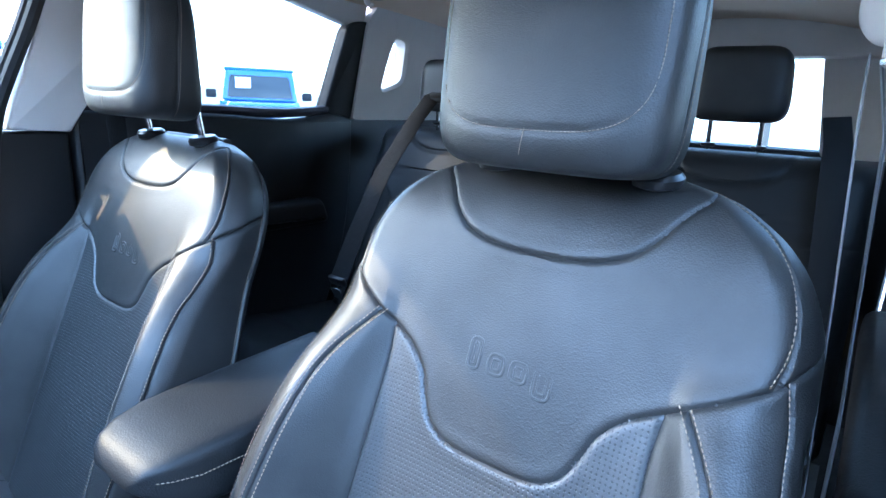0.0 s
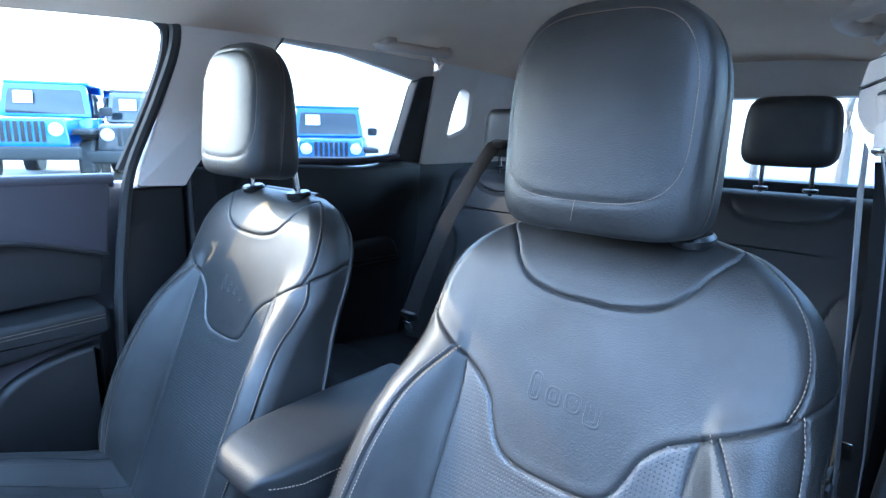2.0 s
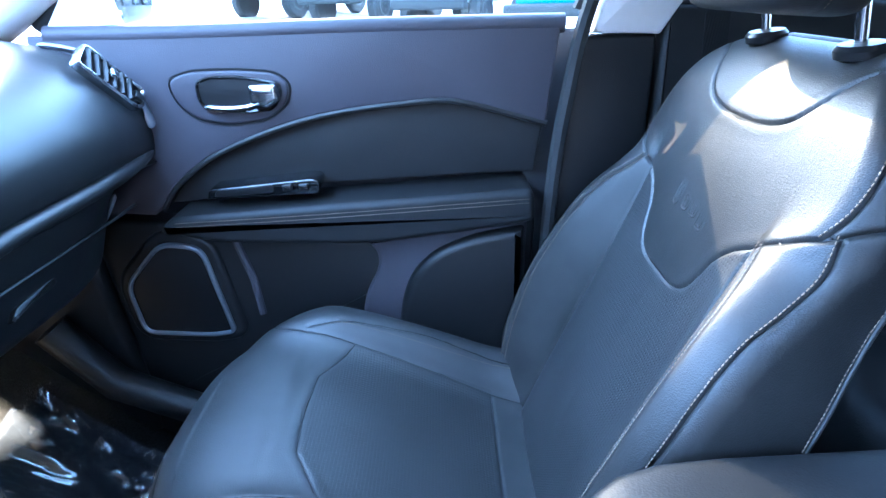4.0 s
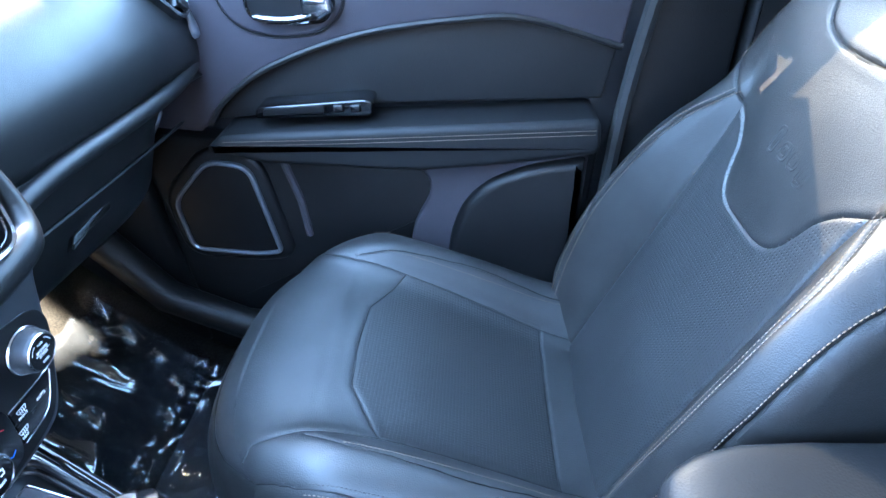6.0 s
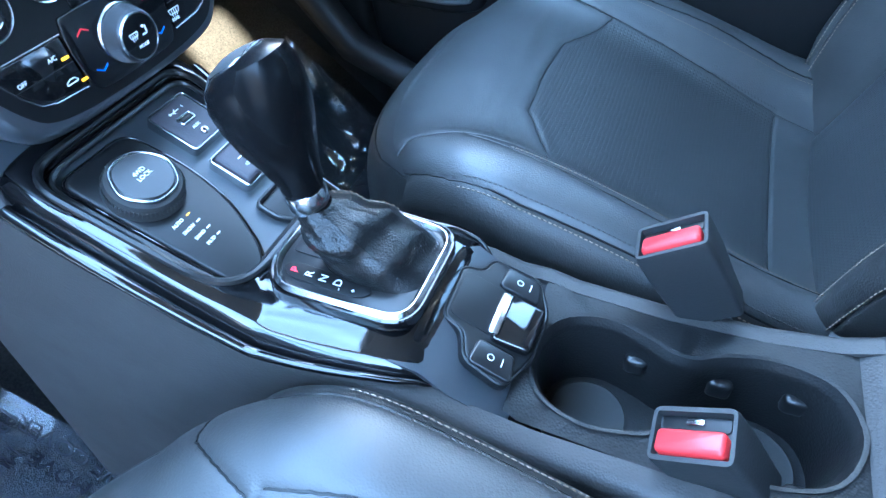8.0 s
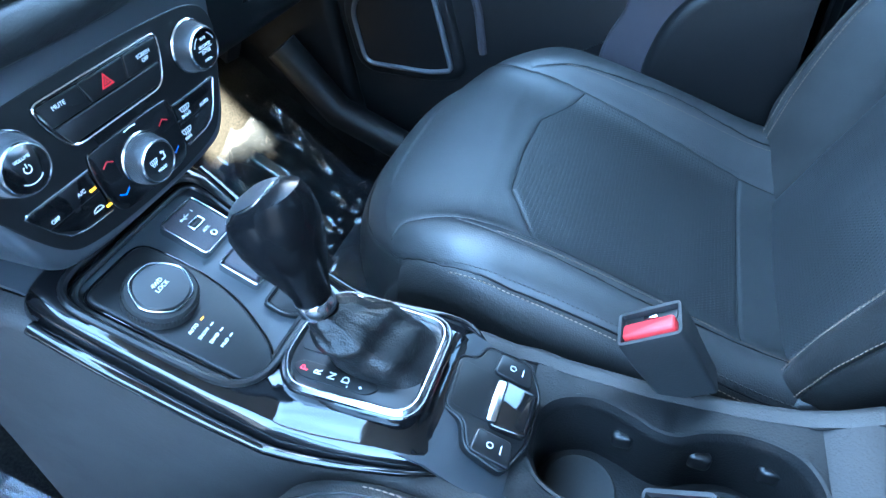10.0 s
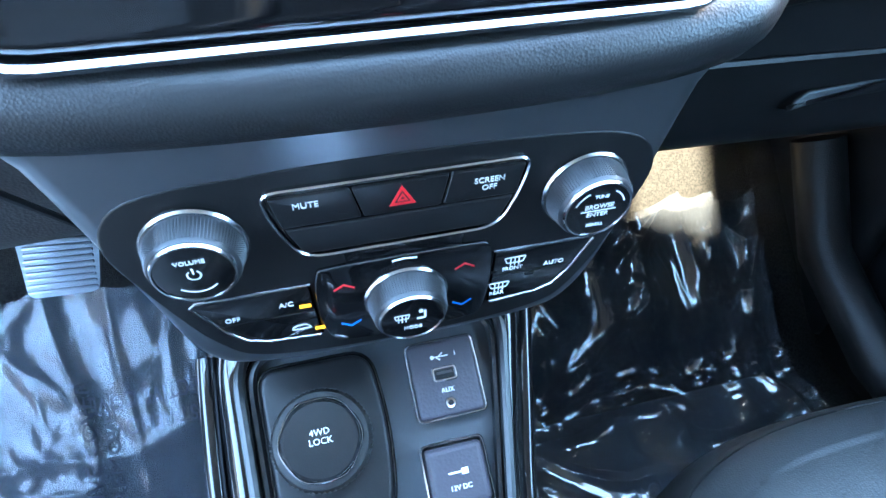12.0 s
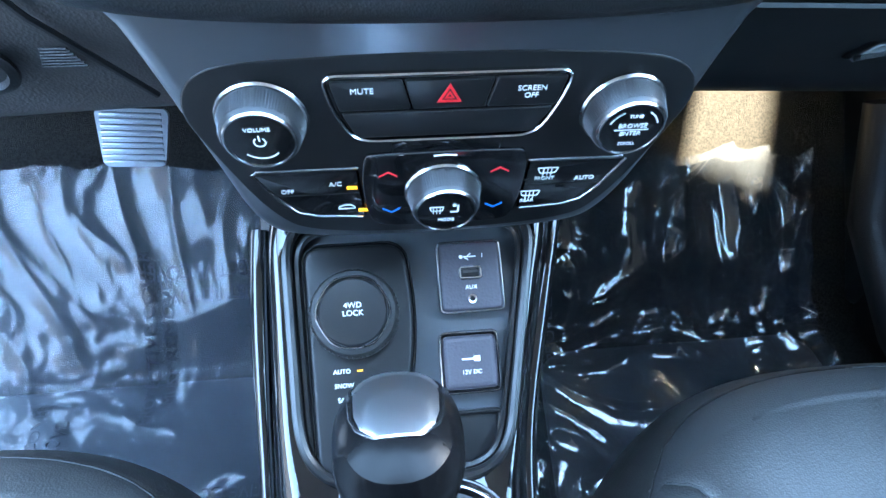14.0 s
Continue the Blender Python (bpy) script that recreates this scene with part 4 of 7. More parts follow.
def cushion(seat):
    """The seat cushion: a skin over its length and width, split at the seams."""
    prof = spline(CUSHION, 10, False)
    # even steps along the profile
    ln = [0.0]
    for p, q in zip(prof, prof[1:]):
        ln.append(ln[-1] + math.dist(p, q))
    rows = 260
    arc = np.linspace(0, ln[-1], rows)
    py = np.interp(arc, ln, [p[0] for p in prof])
    pz = np.interp(arc, ln, [p[1] for p in prof])
    front_arc = float(np.interp(0.33, py[:150], arc[:150]))
    rear_arc = float(np.interp(0.083, py[:150], arc[:150]))
    face_arc = front_arc + 0.250
    cols = 270
    T = np.linspace(-1, 1, cols + 1)
    half = 0.284
    flat = 0.236  # half width of the top, before it rolls down the side
    L = flat + 0.15
    lines = []
    for sg in (-1, 1):
        lines.append([(sg * 0.172, front_arc - 0.005), (sg * 0.163, rear_arc), (sg * 0.16, 0.0)])
        lines.append([(sg * 0.0, front_arc + 0.052), (sg * 0.085, front_arc + 0.047), (sg * 0.113, front_arc + 0.03), (sg * 0.172, front_arc - 0.005), (sg * 0.182, front_arc + 0.10), (sg * 0.202, front_arc + 0.18), (sg * 0.226, front_arc + 0.225)])
        lines.append([(sg * 0.244, 0.0), (sg * 0.246, front_arc), (sg * 0.244, front_arc + 0.12), (sg * 0.236, front_arc + 0.20), (sg * 0.226, front_arc + 0.225), (sg * 0.20, face_arc - 0.006), (sg * 0.17, face_arc), (0, face_arc + 0.004)])
        lines.append([(sg * 0.318, 0.0), (sg * 0.318, face_arc + 0.03)])
        lines.append([(sg * 0.205, 0.02), (sg * 0.214, front_arc * 0.6), (sg * 0.205, front_arc + 0.03), (sg * 0.190, front_arc + 0.10)])
    lines.append([(-0.163, rear_arc), (0.163, rear_arc)])
    uv = [(t * L, a) for a in arc for t in T]
    P = snapped(np.array(uv), lines, 0.0020)
    uv = [tuple(p) for p in P]
    dist = np.min([to_line(P, l) for l in lines[:-1]], axis=0)
    groove = 0.0014 * np.exp(-(dist / 0.0017) ** 2) - 0.0006 * np.exp(-((dist - 0.009) / 0.007) ** 2)
    # the strip before the backrest is tucked in deeper
    tuck = to_line(P, lines[-1])
    groove = groove + 0.0018 * np.exp(-(tuck / 0.0030) ** 2)
    verts = []
    for k, (u, a) in enumerate(uv):
        y, z = float(np.interp(a, arc, py)), float(np.interp(a, arc, pz))
        au = abs(u)
        ff = min(1.0, max(0.0, (y - 0.33) / 0.255)) if a < front_arc + 0.21 else 1.0
        # front corners are rounded in plan
        hw = half - 0.020 * ff ** 2
        wrinkle = 0.0030 * noise.noise((u * 9, a * 40, 3.0)) * math.exp(-((a - front_arc - 0.075) / 0.03) ** 2) * math.exp(-(au / 0.16) ** 4)
        wrinkle += 0.0012 * noise.noise((u * 10, a * 10, 8.0))
        bol = (0.041 + 0.034 * max(0.0, 1 - y / 0.33)) * math.exp(-((au - 0.226) / 0.050) ** 2) * (1 - ff) ** 0.85
        bol -= 0.009 * math.exp(-(au / 0.13) ** 2) * (1 - ff)
        ztop = z + (bol if z > 0.2 else 0) + wrinkle
        k2 = max(0.0, (au - (flat - 0.03)) / (L - flat + 0.03))
        ang = min(1.0, k2 / 0.40) * math.pi / 2
        x = min(au, flat - 0.03) + (hw - flat + 0.03) * math.sin(ang)
        zz = ztop - 0.030 * (1 - math.cos(ang)) - max(0.0, k2 - 0.40) / 0.60 * 0.115
        yy = y - 0.050 * (min(x, 0.25) / 0.2) ** 3.0 * ff
        g = groove[k]
        verts.append((math.copysign(x - g * math.sin(ang), u), yy, zz - g * math.cos(ang)))
    faces, tags = [], []
    n1 = cols + 1
    grid = P.reshape(rows, n1, 2)
    P_mid = (grid[:-1, :-1] + grid[1:, 1:]) / 2
    fronts = np.interp(np.abs(P_mid[..., 0]), [0.0, 0.085, 0.113, 0.172, 0.182, 0.202, 0.226], [front_arc + k for k in (0.052, 0.047, 0.03, -0.005, 0.10, 0.18, 0.225)])
    faces_at = np.interp(np.abs(P_mid[..., 0]), [0.0, 0.17, 0.20, 0.226, 0.236], [face_arc + 0.004, face_arc, face_arc - 0.006, front_arc + 0.225, front_arc + 0.20])
    edge_u = np.interp(P_mid[..., 1], [0.0, front_arc, front_arc + 0.12, front_arc + 0.20, front_arc + 0.225], [0.244, 0.246, 0.244, 0.236, 0.226])
    for j in range(rows - 1):
        for i in range(cols):
            q = (j * n1 + i, j * n1 + i + 1, (j + 1) * n1 + i + 1, (j + 1) * n1 + i)
            u, a = P_mid[j, i]
            au = abs(u)
            if au > 0.318:
                t = "skirt_l" if u < 0 else "skirt_r"
            elif au > edge_u[j, i] or a > faces_at[j, i]:
                t = "facing"
            elif a > fronts[j, i]:
                t = "front"
            elif au > 0.168:
                t = "bol_l" if u < 0 else "bol_r"
            elif a < rear_arc:
                t = "rear"
            else:
                t = "insert"
            faces.append(q)
            tags.append(t)
    names = {"skirt_l": "cushion_skirt", "skirt_r": "cushion_skirt", "facing": "cushion_border", "front": "thigh_panel", "bol_l": "cushion_bolster", "bol_r": "cushion_bolster", "rear": "rear_strip", "insert": "cushion_insert"}
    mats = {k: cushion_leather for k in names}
    mats["insert"] = perforated_flat
    # sides take the plainer leather, to stay dark as if shaded by the console
    mats["skirt_l"] = mats["skirt_r"] = mats["facing"] = leather
    split_parts(verts, faces, tags, mats, names, seat, {"insert": "perforated leather insert"})
    V = np.array(verts).reshape(rows, n1, 3)

    def on_cushion(u, a):
        fi, fj = (u / L + 1) / 2 * cols, a / arc[-1] * (rows - 1)
        i, j = min(cols - 1, int(fi)), min(rows - 2, int(fj))
        p, q = fi - i, fj - j
        return Vector(V[j, i] * (1 - p) * (1 - q) + V[j, i + 1] * p * (1 - q) + V[j + 1, i] * (1 - p) * q + V[j + 1, i + 1] * p * q)

    # black tubes along the sewn joints, standing in for the shade in the creases
    for l in lines:
        pts = []
        for p, q in zip(l, l[1:]):
            n_ = max(2, int(math.dist(p, q) / 0.004))
            pts += [on_cushion(p[0] + (q[0] - p[0]) * k / n_, p[1] + (q[1] - p[1]) * k / n_) for k in range(n_)]
        part("crease_shade", tube(pts, 0.0011, 5), panelblack, seat)
    for sg in (-1, 1):
        for us, mt, j0, j1 in ((0.199, thread, 14, 130), (0.240, darkthread, 6, 150), (0.250, thread, 6, 150), (0.324, thread, 6, 210)):
            i = int(round((sg * us / L + 1) / 2 * cols))
            pts = [(Vector(V[j, i]) + Vector((sg * 0.0010, 0, 0.0012)), Vector((sg * 0.6, 0, 0.8))) for j in range(j0, j1)]
            stitches(pts, mt, seat, r=0.0007)


def headrest(seat):
    n, rows = 112, 80
    half, hz = 0.122, 0.129
    cx, cy, cz, tilt = 0.0, -0.214, 1.024, radians(5)
    panel = [(0.108 * math.copysign(abs(math.cos(t)) ** 0.55, math.cos(t)), 0.006 + (0.104 if math.sin(t) > 0 else 0.098) * math.copysign(abs(math.sin(t)) ** (0.72 if math.sin(t) > 0 else 0.5), math.sin(t))) for t in np.linspace(0, 2 * math.pi, 121)]

    def cap(b, k_low, k_top):
        k = k_top if b > 0 else k_low
        return max(0.0, 1 - abs(b) ** k) ** (1 / k)

    def wide_at(bb):
        return half * cap(bb, 7.0, 2.9) * (1 + 0.02 * min(0, bb))

    def front_of(x, b):
        """Forward reach of the face: nearly flat, rounded off above and below."""
        return 0.050 * cap(b, 6.0, 4.0) * (1 - 0.12 * (x / half) ** 2) - 0.004 * b

    def rear_of(bb):
        return (0.070 - 0.042 * (bb + 1) / 2) * cap(bb, 7.0, 3.4) + 0.004

    def at(x, d, z):
        return (cx + x, cy + d * math.cos(tilt) - z * math.sin(tilt), cz + z * math.cos(tilt) + d * math.sin(tilt))

    seam = -0.010
    grid = []
    for j in range(rows + 1):
        b = -1 + 2 * j / rows
        bb = math.copysign(1 - (1 - abs(b)) ** 2.0, b)
        wide, rear = wide_at(bb), rear_of(bb)
        for i in range(n):
            t = 2 * math.pi * i / n
            c, s = math.cos(t), math.sin(t)
            p = 4.2 if s > 0 else 6.0
            e = (abs(c) ** p + abs(s) ** p) ** (-1 / p)
            x = wide * c * e
            grid.append((x, (front_of(x, bb) if s > 0 else rear) * s * e, hz * bb, c, s))
    G = np.array(grid)
    dd = to_line(G[:, [0, 2]], panel)
    G[:, 1] -= np.where(G[:, 4] > 0.15, 0.0018 * np.exp(-(dd / 0.0018) ** 2) - 0.0003 * np.exp(-((dd - 0.010) / 0.007) ** 2), 0.0)
    G[:, 0] -= np.where(np.abs(G[:, 3]) > 0.3, np.sign(G[:, 0]) * 0.0022 * np.exp(-((G[:, 1] - seam) / 0.0024) ** 2), 0.0)
    rings = [[at(*G[j * n + i, :3]) for i in range(n)] for j in range(rows + 1)]
    hr = part("headrest", stacked(rings), leather, seat)
    line = []
    for x, z in panel:
        bb = z / hz
        q = min(0.985, abs(x) / wide_at(bb))
        line.append((at(x, front_of(x, bb) * (1 - q ** 4.2) ** (1 / 4.2) - 0.0008, z), Vector((0, 1, 0.15))))
    stitches(line, thread, hr, step=0.0036, length=0.0032, r=0.0006)
    stitches([(at(0.002 + 0.0006 * k, front_of(0, z / hz) + 0.0006, z), Vector((0, 1, 0))) for k, z in enumerate(np.linspace(-0.092, -0.115, 8))], thread, hr, step=0.0036, length=0.0034, r=0.0005)
    for sg in (-1, 1):
        side = []
        for bb in np.linspace(-0.93, 0.86, 60):
            q = abs(seam - 0.004) / rear_of(bb)
            side.append((at(sg * (wide_at(bb) * max(0.0, 1 - min(1, q) ** 4.2) ** (1 / 4.2) + 0.0004), seam - 0.004, hz * bb), Vector((sg, 0, 0))))
        stitches(side, thread, hr, step=0.0048, length=0.0036, r=0.0005)
    for sx in (-0.090, 0.090):
        part("post", tube([(sx, -0.264, 0.87), (sx, -0.250, 0.955)], 0.0062, 12), chrome, seat, "chrome headrest post")
        part("guide", turned([(0.014, -0.006), (0.024, -0.002), (0.025, 0.006), (0.021, 0.011), (0.009, 0.012)], 24, pose(sx, -0.262, 0.889, -8, 0, 0)), smoothblack, seat, "black plastic post guide")


def emboss(seat):
    """The pressed mark on the upper panel, as plain raised shapes of its size."""
    a = radians(RECLINE)
    m = Matrix.Translation(on_back(0.0, 0.487, 0.0002)[0]) @ Matrix(((-1, 0, 0, 0), (0, -math.sin(a), math.cos(a), 0), (0, math.cos(a), math.sin(a), 0), (0, 0, 0, 1)))
    for x, w, h, dy in ((-0.041, 0.017, 0.036, 0.003), (-0.014, 0.022, 0.024, -0.002), (0.012, 0.022, 0.024, -0.002), (0.039, 0.022, 0.032, -0.006)):
        o = rect(w, h, 0.009)
        part("emblem", joined(frame_ring(o, 0.0032, 0.0008, 0.0007, m=m @ pose(x, dy, -0.0004)), frame_ring(offset_poly(o, 0.0055), 0.0028, 0.0007, 0.0006, m=m @ pose(x, dy, -0.0004))), leather, seat, "pressed leather emblem stroke")


def front_seat():
    seat = thing("bucket_seat", "black leather front bucket seat with perforated centre and tan stitching", "seat", group="front seats")
    backrest(seat)
    cushion(seat)
    headrest(seat)
    emboss(seat)
    part("base", box(0.44, 0.42, 0.16, 0.02, at=(0, 0.28, 0.14)), plastic, seat)
    for sx in (-0.2, 0.2):
        part("rail", box(0.04, 0.48, 0.05, 0.006, at=(sx, 0.26, 0.058)), smoothblack, seat)
    for sx in (-1, 1):
        part("side_shield", prism(rounded([(-0.04, 0.14), (0.44, 0.14), (0.48, 0.22), (0.44, 0.26), (0.10, 0.27), (0.02, 0.33), (-0.06, 0.30)], 0.03), 0.028, 0.01, m=Matrix(((0, 0, sx, sx * 0.235), (1, 0, 0, 0), (0, 1, 0, 0), (0, 0, 0, 1)))), plastic, seat)
    return seat


pseat = front_seat()
pseat.location = (0.385, 0.014, 0)
dseat = copy_thing(pseat, pose(-0.387, -0.004, 0.020))
# the headrests are drawn out by different lengths
for owner, lift, ahead in ((pseat, 0.031, 0.012), (dseat, -0.002, 0.0)):
    for ch in owner.children:
        if ch.name.startswith("headrest") and "flap" not in ch.name:
            ch.location.z += lift
            ch.location.y += ahead


# ---- dashboard ----
def profile_bar(prof, x0, x1, steps, bend=lambda x, y, z: (x, y, z)):
    """A closed outline in y, z drawn across the car."""
    return stacked([[bend(x, y, z) for y, z in prof] for x in np.linspace(x0, x1, steps)])


dash = thing("dashboard", "dark grained soft dashboard with glovebox and knee panel", "dashboard", kind="structure")
top_prof = spline([(1.28, 0.84), (1.10, 0.915), (0.92, 0.925), (0.80, 0.905), (0.725, 0.860), (0.685, 0.800), (0.678, 0.755), (0.690, 0.722), (0.74, 0.70), (1.28, 0.66)], 6)


def dash_bend(x, y, z):
    k = max(0.0, (abs(x) - 0.50) / 0.22)
    return (x, y + 0.02 * k * k + 0.012 * math.cos(x * 5), z - 0.02 * k * k)


def glove_bend(x, y, z):
    """The lid curves away forward at its outer end, most of all low down."""
    k = max(0.0, (x - 0.46) / 0.22)
    x, y, z = dash_bend(x, y, z)
    return (x, y + 0.075 * k * k * min(1.0, max(0.0, (0.715 - z) / 0.06)), z)


part("upper_pad", profile_bar(top_prof, 0.150, 0.735, 24, dash_bend), softdash, dash)
part("upper_pad", profile_bar(top_prof, -0.735, -0.150, 24, dash_bend), softdash, dash)
part("centre_top", profile_bar(spline([(1.28, 0.84), (1.10, 0.915), (0.90, 0.935), (0.70, 0.930), (0.66, 0.915), (0.66, 0.72), (0.72, 0.70), (1.28, 0.66)], 4), -0.150, 0.150, 8), softdash, dash)
# the fold between upper pad and glovebox, and the glovebox lid
part("ridge", tube([(x, 0.684 + 0.012 * math.cos(x * 5) + 0.03 * max(0, (x - 0.5) / 0.22) ** 2, 0.712 - 0.030 * max(0, (0.35 - x) / 0.2) ** 2) for x in np.linspace(0.155, 0.72, 28)], 0.012, 10), softdash, dash)
glove_prof = rounded([(0.700, 0.705), (0.705, 0.66), (0.745, 0.555), (0.77, 0.535), (0.90, 0.50), (1.25, 0.48), (1.25, 0.68)], [0.01, 0.04, 0.03, 0.02, 0.03, 0.01, 0.01])
part("glovebox", profile_bar(glove_prof, 0.165, 0.70, 24, glove_bend), softdash, dash, "dark grained glovebox lid")
part("glovebox_gap", tube([(x, 0.708 + (0.012 * math.cos(x * 5)), 0.645) for x in np.linspace(0.20, 0.62, 12)], 0.003, 6), panelblack, dash)
part("glovebox_handle", prism(rounded([(-0.05, -0.006), (0.05, -0.002), (0.056, 0.010), (-0.03, 0.006)], 0.004), 0.008, 0.003, m=pose(0.36, 0.722, 0.605, 69, 0, 0)), smoothblack, dash, "black glovebox handle")
knee_prof = rounded([(0.690, 0.72), (0.690, 0.66), (0.735, 0.560), (0.765, 0.545), (0.90, 0.52), (1.25, 0.50), (1.25, 0.70)], [0.01, 0.04, 0.03, 0.02, 0.03, 0.01, 0.01])
# lighter plastic than the dash: skylight from the open door put into its colour
part("knee_panel", profile_bar(knee_prof, -0.70, -0.150, 14, dash_bend), console_grey, dash, "grained knee panel, lightened for skylight from the door")
for k in range(7):
    part("vent_rib", tube([(-0.2215 - 0.0012 * k, 0.706 + 0.0011 * k, 0.631 - 0.0026 * k), (-0.206 + 0.0006 * k, 0.706 + 0.0011 * k, 0.631 - 0.0026 * k)], 0.0008, 6), plastic, dash)
part("knee_seam", tube([(-0.170, 0.716, 0.590), (-0.198, 0.705, 0.631), (-0.212, 0.694, 0.657), (-0.235, 0.688, 0.70)], 0.0022, 6), panelblack, dash)
part("key_bezel", turned([(0.014, 0.0), (0.021, 0.001), (0.021, 0.004), (0.016, 0.006), (0.014, 0.002)], 28, pose(-0.258, 0.704, 0.623, 105, 0, 0)), softdash, dash)
# chrome blade at the end of the dash and the outer air vent
part("end_blade", tube(spline([(0.60, 0.765, 0.905), (0.655, 0.740, 0.888), (0.695, 0.708, 0.845), (0.708, 0.685, 0.795), (0.706, 0.680, 0.755)], 5, False), [0.003] + [0.008] * 19 + [0.003], 10, flat=0.6), silver, dash, "satin silver end blade")
blade2 = tube(spline([(0.664, 0.752, 0.650), (0.660, 0.766, 0.624), (0.657, 0.794, 0.585), (0.655, 0.816, 0.553), (0.648, 0.850, 0.525)], 4, False), [0.001] + [0.0045] * 15 + [0.001], 8)
part("lower_blade", blade2, silver, dash, "thin silver lower blade")
vx = Vector((0.09, -0.05, -0.10)).normalized()
vn = Vector((-0.30, -0.72, 0.62))
vn = (vn - vx * vn.dot(vx)).normalized()
vy = vn.cross(vx)
vm = Matrix.Translation((0.648, 0.700, 0.846)) @ Matrix((vx, vy, vn)).transposed().to_4x4()
vent = thing("air_vent", "black slatted outer air vent in the dashboard", "air vent")
vo = rounded([(-0.066, -0.024), (0.048, -0.030), (0.062, -0.016), (0.060, 0.022), (-0.056, 0.028)], 0.012)
part("bezel", frame_ring(vo, 0.007, 0.016, 0.003, m=vm, z0=-0.004), chrome, vent, "chrome vent bezel")
part("well", prism(offset_poly(vo, 0.004), 0.004, 0.001, m=vm, z0=-0.004), panelblack, vent)
for k in range(6):
    part("slat", box(0.005, 0.042, 0.016, 0.002, m=vm @ pose(-0.046 + 0.015 * k, 0, 0.006, 0, 25, 8)), smoothblack, vent)
part("thumb_wheel", box(0.016, 0.012, 0.012, 0.003, m=vm @ pose(-0.005, 0.0, 0.014)), chrome, vent)
part("shut_wheel", box(0.020, 0.014, 0.010, 0.003, m=vm @ pose(0.048, -0.004, 0.010)), smoothblack, vent)

# ---- centre stack ----
PX = 0.006


def on_panel(u, v, n=0.0, rz=0.0):
    """The frame of the control panel: u across, v up, n towards the cabin."""
    return Matrix(((1, 0, 0, u), (0, 0, -1, 0.608 - n), (0, 1, 0, v), (0, 0, 0, 1))) @ pose(0, 0, 0, 0, 0, rz)


stack = thing("centre_stack", "satin silver centre stack with black control panel", "centre console", kind="structure")
so = spline([(-0.150, 0.735), (-0.132, 0.695), (-0.112, 0.62), (-0.098, 0.575), (-0.070, 0.560), (0.0, 0.557), (0.075, 0.560), (0.104, 0.575), (0.124, 0.62), (0.145, 0.695), (0.162, 0.735), (0.006, 0.742)], 5)
part("surround", prism(so, 0.13, 0.012, 4, m=on_panel(0, 0, -0.128)), fascia, stack, "satin gunmetal surround")
N0 = 0.0025
po = spline([(-0.116, 0.660), (-0.100, 0.679), (-0.05, 0.6835), (0.006, 0.6845), (0.062, 0.6835), (0.112, 0.678), (0.129, 0.660), (0.122, 0.632), (0.100, 0.588), (0.075, 0.571), (0.006, 0.566), (-0.063, 0.571), (-0.088, 0.588), (-0.109, 0.632)], 5)
part("panel", prism(po, 0.008, 0.0015, m=on_panel(0, 0, N0 - 0.008)), panelblack, stack, "matt black control panel")
bz = rounded([(-0.053, 0.6755), (0.066, 0.6755), (0.062, 0.658), (0.052, 0.6365), (-0.040, 0.6365), (-0.050, 0.658)], [0.0085, 0.0085, 0.01, 0.011, 0.011, 0.01])
part("switch_rim", frame_ring(bz, 0.0015, 0.0030, 0.001, m=on_panel(0, 0, N0)), chrome, stack, "chrome rim")
part("switch_block", prism(offset_poly(bz, 0.002), 0.0016, 0.0008, m=on_panel(0, 0, N0)), gloss, stack)
for pts in ([(-0.0485, 0.6720), (-0.0155, 0.6720), (-0.0115, 0.6560), (-0.0450, 0.6560)], [(-0.0145, 0.6720), (0.0275, 0.6720), (0.0235, 0.6560), (-0.0105, 0.6560)], [(0.0285, 0.6720), (0.0620, 0.6720), (0.0585, 0.6560), (0.0245, 0.6560)]):
    part("switch", prism(rounded(pts, 0.0015), 0.0014, 0.0008, m=on_panel(0, 0, N0 + 0.0016)), smoothblack, stack)
part("lower_flap", prism(rounded([(-0.0445, 0.6548), (0.0575, 0.6548), (0.0500, 0.6400), (-0.0380, 0.6400)], 0.002), 0.0012, 0.0008, m=on_panel(0, 0, N0 + 0.0016)), smoothblack, stack)
part("lower_plate", prism(rounded([(-0.022, 0.6372), (0.036, 0.6372), (0.034, 0.6245), (-0.021, 0.6245)], 0.002), 0.0008, 0.0004, m=on_panel(0, 0, N0)), gloss, stack)
T1 = N0 + 0.0032
words("print", "MUTE", 0.0042, on_panel(-0.034, 0.6670, T1), white, stack)
words("print", "SCREEN\nOFF", 0.0040, on_panel(0.0455, 0.6640, T1), white, stack)
tri = [(0.0065 + 0.0068 * math.cos(a), 0.6632 + 0.0068 * math.sin(a)) for a in (radians(90), radians(210), radians(330))]
part("hazard_mark", frame_ring(tri, 0.0013, 0.0006, 0.0001, m=on_panel(0, 0, T1 - 0.0004)), redprint, stack, "red hazard triangle")
part("hazard_mark", frame_ring([(0.0065 + 0.42 * (x - 0.0065), 0.6632 + 0.42 * (z - 0.6632)) for x, z in tri], 0.0009, 0.0006, 0.0001, m=on_panel(0, 0, T1 - 0.0004)), redprint, stack, "red hazard triangle")


KF = 0.0166  # height of a knob's printed face


